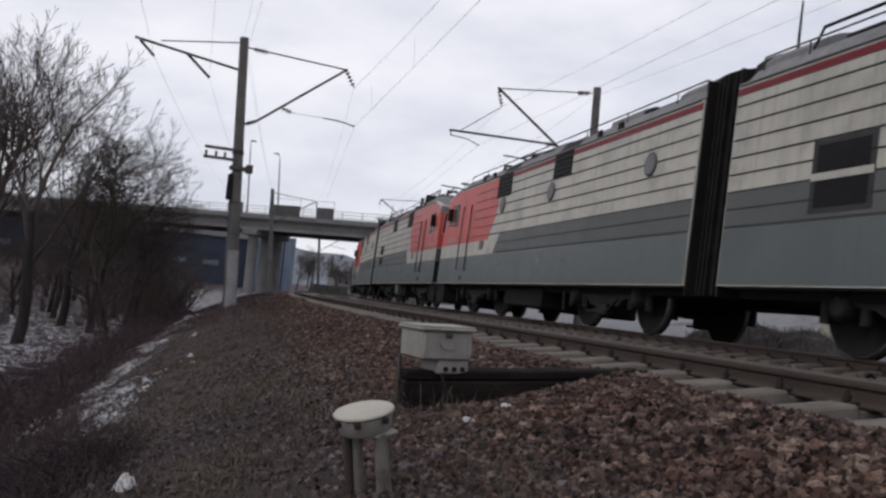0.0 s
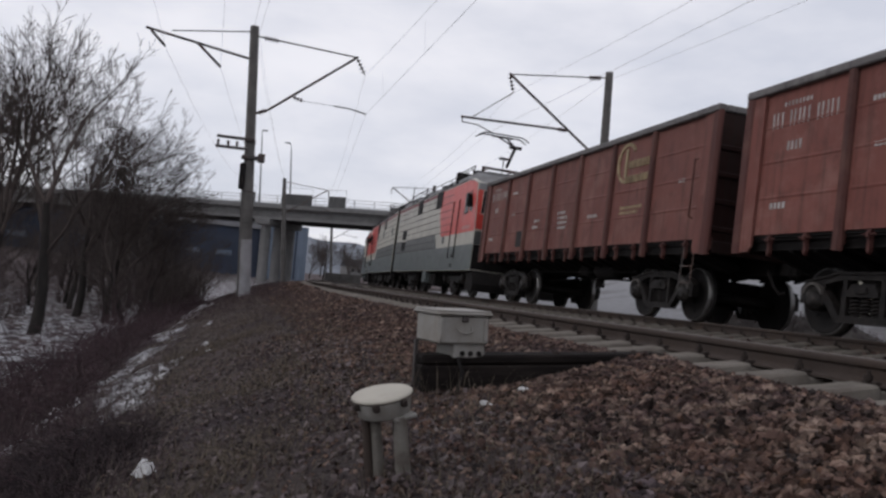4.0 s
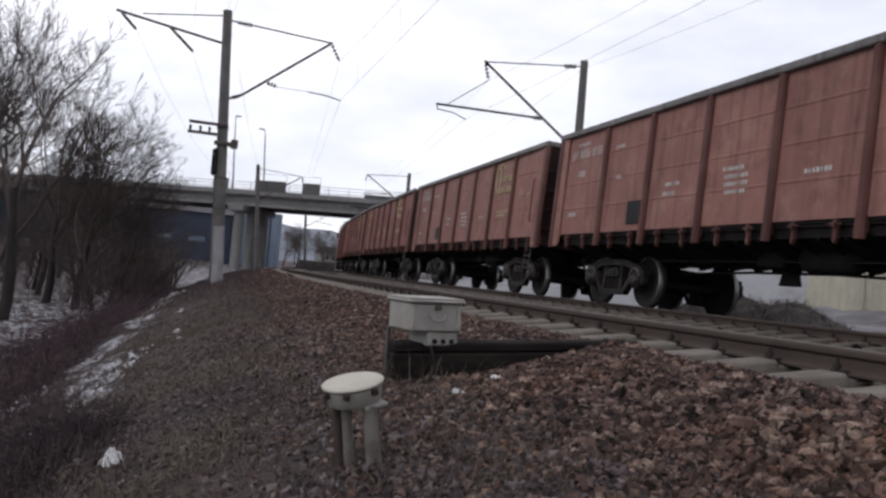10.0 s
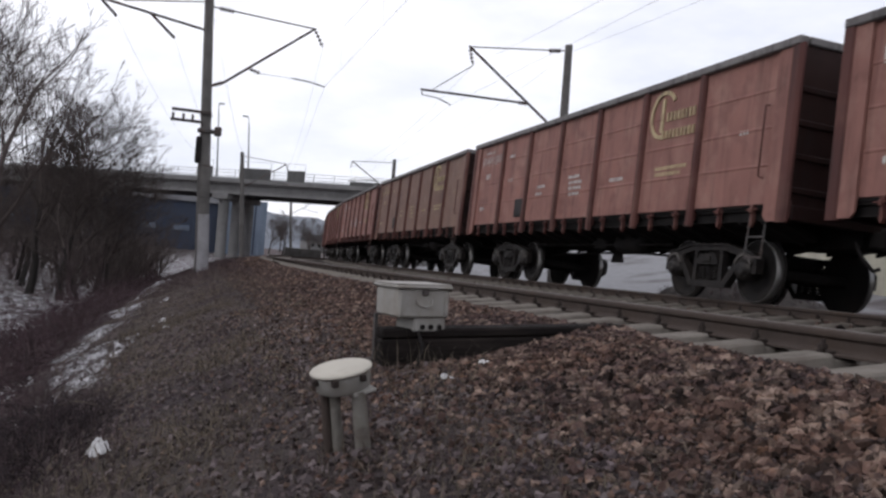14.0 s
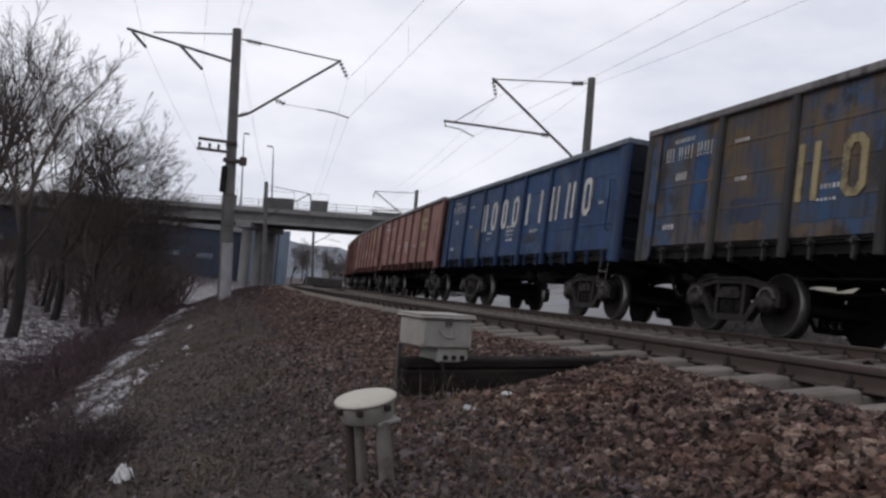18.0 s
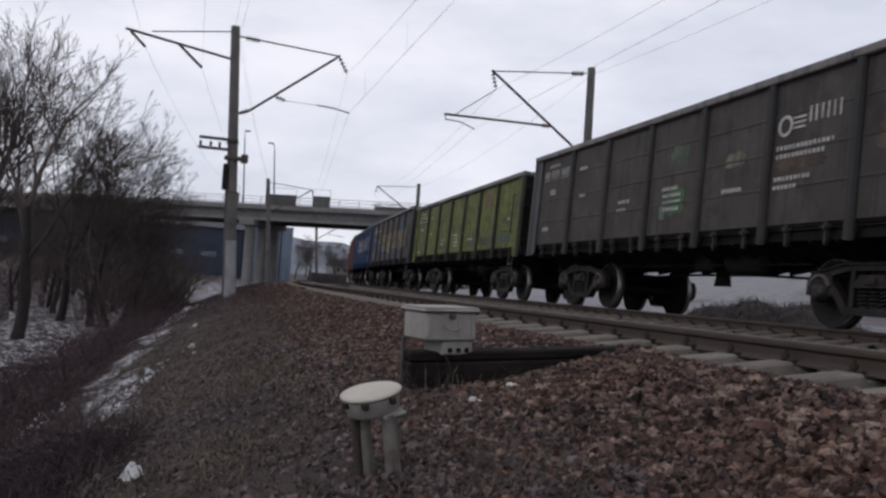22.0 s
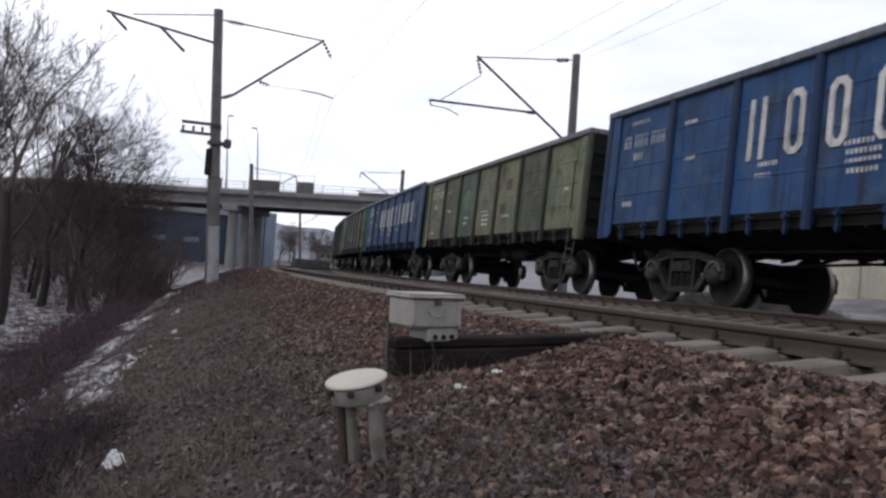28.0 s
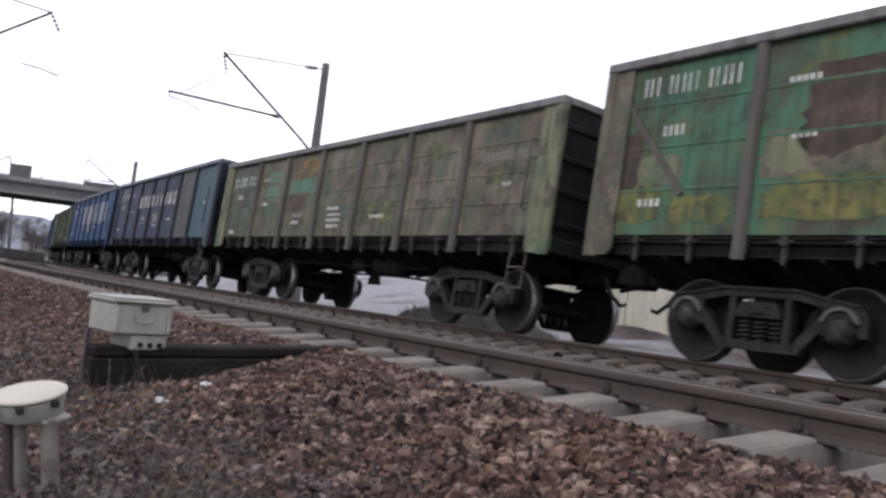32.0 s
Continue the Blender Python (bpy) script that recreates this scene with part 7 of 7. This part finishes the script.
def hills():
    rng_ = np.random.default_rng(11)
    xs = np.linspace(-700, 1100, 160)
    v, f = [], []
    for row, (y, k) in enumerate(((420, 0.0), (520, 0.55), (640, 1.0), (800, 0.9))):
        for x in xs:
            h = 16 + 7 * math.sin(x * 0.008 + 0.6) + 3 * math.sin(x * 0.031) + 1.2 * math.sin(x * 0.11 + row)
            v.append((x, y + 20 * math.sin(x * 0.01), -4 + k * (h + rng_.uniform(-0.7, 0.7)) * 1.45))
    n = len(xs)
    for r in range(3):
        for i in range(n - 1):
            f.append((r * n + i, r * n + i + 1, (r + 1) * n + i + 1, (r + 1) * n + i))
    me = raw_mesh("distant_hill", np.array(v), np.array(f), True)
    # Distance haze is put into the hill's pale blue-grey colour.
    mt = surface("hill_with_haze_tint", (0.16, 0.175, 0.20), (0.12, 0.13, 0.15), 0.02, 1.0, wear=(0.26, 0.28, 0.31), wear_scale=0.03, bump=0)
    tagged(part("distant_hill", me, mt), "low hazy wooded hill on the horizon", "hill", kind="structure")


hills()


def earth_mound():
    """A low mound beyond the far track, with a thin ridge of old snow before it."""
    n, m = 36, 18
    v, f = [], []
    for i in range(n + 1):
        for j in range(m + 1):
            a, b = 2 * i / n - 1, 2 * j / m - 1
            x, y, _ = on_line(18.2 + 3.1 * a, NEAR - 9.15 + 1.35 * b)
            lift = max(0.0, 1 - a ** 4) ** 0.6 * max(0.0, 1 - b * b) ** 0.8
            v.append((x, y, -0.55 + 0.90 * lift + 0.08 * math.sin(9 * a + 3 * b) * lift + 0.04 * math.sin(21 * a - 11 * b) * lift))
    for i in range(n):
        for j in range(m):
            k = i * (m + 1) + j
            f.append((k, k + 1, k + m + 2, k + m + 1))
    mt = surface("mound_earth", (0.062, 0.054, 0.050), (0.034, 0.030, 0.029), 2.5, 0.95, wear=((0.11, 0.10, 0.09), (0.025, 0.022, 0.022)), wear_scale=3, bump=0.8, fine=18)
    tagged(part("earth_mound", raw_mesh("earth_mound", np.array(v), np.array(f), True), mt), "low dark mound of earth and dead grass beyond the far track", "mound")
    rng_ = np.random.default_rng(17)
    pick = np.array(v)[rng_.integers(0, len(v), 1600)] + rng_.normal(0, 0.05, (1600, 3)) * (1, 1, 0)
    pick = pick[pick[:, 2] > -0.3]
    blades("dead_stalks", rng_, (pick[:, 0], pick[:, 1], pick[:, 2] - 0.02), 0.08, 0.3, 0.008, 1.2, M["stalk"], "dead grass tufts on the dark earth mound", "grass")
    g = Geo()
    pts = []
    for k in range(13):
        q = k / 12
        x, y, _ = on_line(23.4 - 4.2 * q, NEAR - 9.9 + 2.2 * q ** 1.5)
        pts.append((x, y, -0.24 + 0.04 * math.sin(7 * q)))
    g.tube(pts, [0.03 + 0.10 * math.sin(math.pi * k / 12) for k in range(13)], 8)
    tagged(part("snow_ridge", g, surface("old_snow", (0.60, 0.61, 0.63), (0.48, 0.49, 0.52), 3, 0.9, bump=0.4)), "narrow curved ridge of old white snow beside the mound", "snow")


earth_mound()


def fence():
    fe = thing("concrete_fence", "pale yellowish concrete panel fence on the far side of the line", "fence")
    pm = surface("pale_yellow_concrete", (0.40, 0.385, 0.31), (0.33, 0.315, 0.26), 1.0, 0.9, wear=(0.24, 0.23, 0.2), wear_scale=1.2, streak=(0.2, 0.19, 0.16), bump=0.2)
    panel = shared("fence_panel", lambda q: q.box(0.1, 2.9, -0.04, 0.04, 0.0, 1.9, 0.02))
    post = shared("fence_post", lambda q: q.box(-0.13, 0.13, -0.13, 0.13, -0.3, 2.1, 0.02))
    for k in range(11):
        s = -6 + 3.0 * k
        x, y, h = on_line(s, -12.6)
        m = pose(x, y, -0.08, 0, 0, h + 90)
        part("panel", panel, pm, fe, at=m)
        part("post", post, pm, fe, at=m)


fence()

# ---------------------------------------------------------------- trackside equipment
def trackside_box():
    """A pale sheet-steel equipment box on its cable base, over an old timber sleeper that runs to the rail."""
    b = thing("trackside_box", "pale grey steel trackside equipment box on a metal stand", "equipment box", pose(1.625, 5.43, 0, 0, -2, 9))
    g = Geo()
    g.box(-0.18, 0.18, -0.18, 0.18, -0.125, 0.058, 0.012)
    body = part("body", g, M["box_paint"], b)
    g = Geo()
    g.box(-0.198, 0.198, -0.20, 0.20, 0.058, 0.080, 0.008)
    lid = part("lid", g, M["box_paint"], b)
    g = Geo()
    g.box(-0.195, 0.195, -0.185, 0.185, 0.080, 0.092, 0.006)
    part("lid_crown", g, M["box_paint"], lid)
    g = Geo()
    g.tube([(-0.055, -0.183, -0.01), (-0.045, -0.205, -0.042), (0.0, -0.21, -0.055), (0.045, -0.205, -0.042), (0.055, -0.183, -0.01)], 0.006, 6)
    part("handle", g, M["box_paint"], body)
    g = Geo()
    g.box(-0.02, 0.025, -0.196, -0.178, 0.018, 0.056, 0.005)
    part("lock", g, M["steel"], body)
    for x in (-0.175, 0.14):
        g = Geo()
        g.box(x, x + 0.025, -0.192, -0.178, -0.10, 0.035, 0.004)
        part("hinge", g, M["box_paint"], body)
    g = Geo()
    g.box(-0.055, 0.165, -0.165, 0.12, -0.215, -0.127, 0.008)
    base = part("cable_base", g, M["box_paint"], b)
    for x in (0.0, 0.06, 0.12):
        g = Geo()
        g.tube([(x, -0.175, -0.185), (x, -0.160, -0.185)], 0.017, 10)
        part("cable_gland", g, M["under"], base)
    for x, y in ((-0.192, 0.13), (0.15, 0.15)):
        g = Geo()
        g.box(x - 0.018, x + 0.008, y - 0.014, y + 0.014, -0.62, -0.12, 0.003)
        part("leg", g, M["steel"], b)
    g = Geo()
    g.tube([(-0.04, -0.19, -0.21), (-0.03, -0.25, -0.30), (-0.06, -0.23, -0.45), (-0.09, -0.20, -0.6)], 0.012, 6)
    part("cable", g, M["under"], b)


def timber_beam():
    tb = thing("timber_sleeper", "old black creosoted timber sleeper lying from the box to the rail", "timber", pose(2.25, 5.37, -0.28, 0, -4.2, -4))
    for name, x0, x1, y0, z0, z1 in (("upper_plank", -0.83, 0.86, -0.118, 0.062, 0.125), ("lower_beam", -0.84, 0.84, -0.125, -0.17, 0.058)):
        g = Geo()
        g.box(x0, x1, y0, 0.125, z0, z1, 0.014)
        part(name, g, M["timber"], tb)
    for x in (-0.62, 0.1, 0.66):
        g = Geo()
        g.ring((x, -0.02, 0), "z", [(0.118, 0.022), (0.140, 0.022), (0.146, 0.012)], 8)
        part("bolt_head", g, M["clip"], tb)


def cable_coupling():
    c = thing("cable_coupling", "pale grey cable coupling with a tan lid on pipe legs", "cable coupling", pose(0.708, 3.45, -0.012, 4, -15, 10))
    lid = Geo()
    lid.ring((0, 0, 0), "z", [(-0.219, 0.0), (-0.2195, 0.050), (-0.2225, 0.100), (-0.226, 0.122), (-0.231, 0.129), (-0.240, 0.128), (-0.242, 0.0)][::-1], 36)
    ld = part("lid", lid, M["lid_paint"], c)
    body = Geo()
    body.ring((0, 0, 0), "z", [(-0.318, 0.0), (-0.318, 0.100), (-0.310, 0.109), (-0.262, 0.117), (-0.252, 0.119), (-0.2425, 0.119), (-0.2420, 0.0)], 36)
    bd = part("body", body, M["box_paint"], c)
    seal = Geo()
    seal.ring((0, 0, 0), "z", [(-0.2440, 0.0), (-0.2440, 0.1235), (-0.2400, 0.1245), (-0.2398, 0.0)], 36)
    part("seal", seal, M["clip"], bd)
    for a in (188, 235, 290, 5):
        g = Geo()
        x, y = 0.126 * math.cos(math.radians(a)), 0.126 * math.sin(math.radians(a))
        g.box(x - 0.012, x + 0.012, y - 0.014, y + 0.014, -0.270, -0.2425, 0.004)
        part("lid_clamp", g, M["clip"], bd)
    hinge = Geo()
    hinge.box(0.118, 0.146, 0.0, 0.045, -0.268, -0.226, 0.005)
    part("hinge", hinge, M["clip"], ld)
    flange = Geo()
    flange.box(-0.005, 0.098, -0.115, -0.035, -0.330, -0.312, 0.005)
    part("flange", flange, M["box_paint"], bd)
    for x, y, dx, r, mt in ((-0.070, 0.040, -0.030, 0.019, M["rail"]), (-0.036, 0.015, -0.030, 0.022, M["grimy_pipe"]), (0.028, -0.088, -0.024, 0.030, M["grimy_pipe"])):
        g = Geo()
        g.tube([(x, y, -0.314), (x + dx, y, -0.72)], [r, r * 1.12], 14)
        part("leg", g, mt, c)


def crumpled_bag(rng_, x, y, z):
    """A slumped bag with a pinched top and folded skirts."""
    g, n = Geo(), 14
    for r, h in ((0.074, 0.0), (0.066, 0.018), (0.046, 0.045), (0.032, 0.068), (0.022, 0.084), (0.010, 0.092)):
        for k in range(n):
            a = 2 * math.pi * k / n
            q = r * (1 + (0.28 if k % 2 else -0.2) * rng_.uniform(0.4, 1.0)) * (1 + 0.25 * math.cos(a - 0.4))
            g.v.append((x + q * math.cos(a) - 0.1 * h, y + q * math.sin(a), z + h * rng_.uniform(0.85, 1.1)))
    for i in range(5):
        for k in range(n):
            g.f.append((i * n + k, i * n + (k + 1) % n, (i + 1) * n + (k + 1) % n, (i + 1) * n + k))
            g.s.append(False)
    g.f.append(tuple(range(5 * n, 6 * n)))
    g.s.append(False)
    return g


def litter():
    rng_ = np.random.default_rng(21)
    mt = surface("white_litter", (0.62, 0.62, 0.63), (0.5, 0.5, 0.5), 8, 0.7, bump=0.3)
    for x, y, r, n, lab in ((-0.20, 5.17, 0.033, 7, "crumpled white plastic bag on the slope"), (1.62, 4.62, 0.03, 5, "white litter scraps on the gravel beside the timber"),
                            (1.98, 4.95, 0.022, 4, "small white litter scraps on the gravel"), (0.17, 12.9, 0.045, 4, "white litter on the embankment edge"), (0.2, 11.9, 0.035, 3, "white litter on the grass edge")):
        z, _, _ = ground_height(np.array([x]), np.array([y]))
        if "bag" in lab:
            g = crumpled_bag(rng_, x, y, float(z[0]) - 0.01)
            tagged(part("plastic_bag", g, mt), lab, "litter", group="white litter")
            continue
        px, py = x + rng_.normal(0, r * 0.9, n), y + rng_.normal(0, r * 1.2, n)
        pz = np.full(n, z[0] + r * 0.3)
        ob = part("litter", stone_mesh("litter", rng_, (px, py, pz), r * 0.6, r * 1.1), mt)
        tagged(ob, lab, "litter", group="white litter")


trackside_box()
timber_beam()
cable_coupling()
litter()


# ---------------------------------------------------------------- trees
def grow_tree(seed, spread, kids, low):
    """Trunk and crown, about ten metres high, of a bare tree: limbs fork again and again into short straight twigs."""
    rnd = random.Random(seed)
    trunk, crown = Geo(), Geo()

    def limb(p, d, length, r, level):
        n = 5 if level < 2 else (4 if level < 4 else 2)
        pts, rs = [p], [r]
        for k in range(n):
            d = (d + Vector((rnd.gauss(0, 0.10), rnd.gauss(0, 0.10), rnd.gauss(0.02, 0.06)))).normalized()
            p = p + d * length / n
            pts.append(p)
            rs.append(r * (1 - 0.55 * (k + 1) / n))
        sides = 8 if level == 0 else (5 if level < 3 else 3)
        (trunk if level == 0 else crown).tube(pts, [max(q, 0.0055) for q in rs], sides, caps=False)
        if level >= len(kids):
            return
        for k in range(kids[level]):
            f = 1.0 if k == 0 else rnd.uniform(low if level == 0 else 0.25, 1.0)
            i = min(int(f * n), n - 1)
            q = pts[i].lerp(pts[i + 1], f * n - i) if f < 1 else pts[n]
            out = Vector((rnd.gauss(0, 1), rnd.gauss(0, 1), rnd.gauss(0.1, 0.3)))
            out = (out - d * out.dot(d)).normalized()
            ang = rnd.uniform(0.05, 0.3) if k == 0 else rnd.uniform(0.45, 0.95) * spread
            nd = d * math.cos(ang) + out * math.sin(ang)
            nd.z += 0.10 if level < 3 else 0.02
            ln = length * (rnd.uniform(0.68, 0.85) if level < 2 else rnd.uniform(0.45, 0.72)) * (1.15 - 0.4 * f if level else 1)
            limb(q, nd.normalized(), ln, max(rs[min(i + 1, n)], 0.3 * r) * (0.9 if k == 0 else rnd.uniform(0.5, 0.72)), level + 1)

    limb(Vector((0, 0, -0.3)), Vector((0, 0, 1)), 3.6, 0.17, 0)
    return trunk.mesh("trunk"), crown.mesh("crown")


KINDS = {"tall": [grow_tree(sd, 0.84, (5, 5, 4, 4, 3), 0.6) for sd in (1, 2, 3)], "wide": [grow_tree(sd, 0.95, (6, 5, 5, 5, 4), 0.45) for sd in (4, 5, 6)],
         "scrub": [grow_tree(sd, 1.1, (7, 5, 5, 5), 0.15) for sd in (7, 8, 9)]}


def plant(kind, k, x, y, size, turn, label):
    z, _, _ = ground_height(np.array([x]), np.array([y]))
    t = thing("bare_tree", label, "tree", pose(x, y, float(z[0]), 0, 0, turn) @ Matrix.Diagonal((size, size, size, 1)), group="bare trees")
    a, b = KINDS[kind][k]
    part("trunk", a, M["bark"], t)
    part("crown", b, M["twig"], t)


TALL_WORDS, WIDE_WORDS, SCRUB_WORDS = "tall bare leafless tree with upright limbs and fine twigs", "bare tree with a broad crown of dense twigs", "low bare scrub tree branching from the ground"
for k, x, y, size, turn in ((0, -4.65, 28.0, 1.20, 0), (1, -6.3, 28.5, 1.12, 80), (2, -7.4, 33.0, 1.35, 40), (1, -8.6, 41.0, 1.35, 200), (0, -11.5, 45.0, 1.3, 130)):
    plant("tall", k, x, y, size, turn, TALL_WORDS)
for k, x, y, size, turn in ((0, -3.3, 35.0, 0.98, 10), (1, -2.4, 40.0, 0.80, 100), (2, -4.7, 37.5, 1.1, 50), (0, -3.3, 46.0, 0.74, 170), (1, -5.8, 44.0, 0.88, 230), (2, -4.6, 52.0, 0.86, 300), (0, -8.4, 51.0, 0.95, 75),
                            (1, -3.6, 59.0, 0.75, 20), (2, -7.2, 63.0, 0.9, 140), (0, -13.5, 60.0, 1.0, 260), (1, -11.0, 52.0, 0.95, 310), (2, -1.9, 37.0, 0.66, 40), (0, -1.6, 44.5, 0.64, 200), (1, -2.5, 33.0, 0.60, 330)):
    plant("wide", k, x, y, size, turn, WIDE_WORDS)
for k, x, y, size, turn in ((0, 21.0, 172.0, 0.95, 10), (1, 25.5, 186.0, 1.15, 80), (2, 29.5, 178.0, 0.85, 150), (0, 34.5, 205.0, 1.2, 220), (1, 40.0, 214.0, 1.05, 290), (2, 31.0, 232.0, 1.3, 30), (0, 46.0, 246.0, 1.2, 120),
                            (1, 52.0, 268.0, 1.25, 200), (2, 37.0, 262.0, 1.1, 260), (0, 58.0, 290.0, 1.3, 340), (1, 18.5, 196.0, 1.0, 50)):
    plant("wide", k, x, y, size, turn, WIDE_WORDS)
for k, x, y, size, turn in ((0, -1.75, 43.0, 0.40, 0), (2, -4.6, 47.5, 0.6, 120), (1, -6.6, 48.0, 0.62, 240), (2, -0.4, 58.0, 0.46, 300), (1, -5.4, 56.0, 0.65, 90), (0, -1.5, 63.0, 0.55, 210), (1, -10.2, 58.0, 0.66, 270), (0, 0.1, 66.0, 0.5, 45), (2, -7.6, 44.0, 0.6, 165), (0, -9.7, 47.0, 0.6, 225), (2, -9.0, 64.0, 0.8, 10), (1, -6.6, 72.0, 0.8, 130), (2, -13.0, 54.0, 0.8, 190), (1, 0.3, 56.0, 0.52, 20), (0, -2.0, 56.5, 0.62, 140), (1, -3.6, 62.0, 0.7, 200)):
    plant("scrub", k, x, y, size, turn, SCRUB_WORDS)


def shrubs():
    """Leafless scrub under the trees, each bush a fan of branching stems."""
    rnd = random.Random(31)
    stem = []
    for k in range(5):
        g = Geo()
        r2 = random.Random(100 + k)
        for i in range(22):
            a, e = r2.uniform(0, 2 * math.pi), r2.uniform(0.05, 0.7)
            d = Vector((math.cos(a) * e, math.sin(a) * e, 1)).normalized()
            p = Vector((r2.gauss(0, 0.12), r2.gauss(0, 0.12), -0.1))
            pts = [p]
            ln = r2.uniform(1.0, 2.6)
            for j in range(4):
                d = (d + Vector((r2.gauss(0, 0.12), r2.gauss(0, 0.12), 0.02))).normalized()
                p = p + d * ln / 4
                pts.append(p)
            g.tube(pts, [0.013, 0.011, 0.009, 0.006, 0.003], 3, caps=False)
            for j in range(5):
                q = pts[r2.choice((2, 3, 3, 4))]
                dd = (d + Vector((r2.gauss(0, 0.5), r2.gauss(0, 0.5), r2.gauss(0, 0.3)))).normalized()
                g.tube([q, q + dd * r2.uniform(0.25, 0.7)], [0.006, 0.002], 3, caps=False)
        stem.append(g.mesh("bush"))
    for k in range(82):
        if k >= 52:
            x, y = rnd.uniform(-3.6, 0.2), rnd.uniform(33, 66)
        elif k < 16:
            x, y = rnd.uniform(-8, -0.9), rnd.uniform(26, 58)
        else:
            x, y = rnd.uniform(-16, -2), rnd.uniform(55, 92)
        s, u = line_coords(np.array([x]), np.array([y]))
        if u[0] < 6.2:
            continue
        z, _, _ = ground_height(np.array([x]), np.array([y]))
        sc = rnd.uniform(0.6, 1.4) if k < 52 else rnd.uniform(0.8, 1.6)
        ob = part("bush", stem[k % 5], M["twig"] if k % 3 == 0 or k >= 52 else M["stalk"])
        ob.matrix_basis = pose(x, y, float(z[0]), 0, 0, rnd.uniform(0, 360)) @ Matrix.Diagonal((sc, sc, sc, 1))
        tagged(ob, "leafless dark scrub bush under the trees", "bush", group="scrub bushes")


shrubs()


# ---------------------------------------------------------------- movement
def motions():
    """The train rolls away along the curve; its wheelsets turn while they pass the camera."""
    steps = [k * 1.0 for k in range(33)]
    for car, off in CARS:
        turn = pose(0, 0, 0, 0, 0, 180 if car.name in TURNED else 0)
        lean = [(t, car_pose(joint_place(t) + off) @ (turn if car.name in TURNED else Matrix())) for t in steps]
        walk(car, lean)
    offs = {car.name: off for car, off in CARS}
    for w, m, r, car in SPINS:
        back = car.name in TURNED
        rows, dt = [], (2 / 30 if r < 0.5 else 3 / 30)
        t = 0.0
        while t <= 32.0:
            s = joint_place(t) + offs[car.name]
            if -14 < s < 40:
                a = math.degrees(s / r) % 360.0
                rows.append((t, m @ pose(0, 0, 0, a if back else -a)))
            t += dt
        if not rows:
            rows = [(0.0, m), (32.0, m)]
        if rows[0][0] > 0:
            rows.insert(0, (0.0, rows[0][1]))
        if rows[-1][0] < 31.99:
            rows.append((32.0, rows[-1][1]))
        walk(w, rows)


motions()
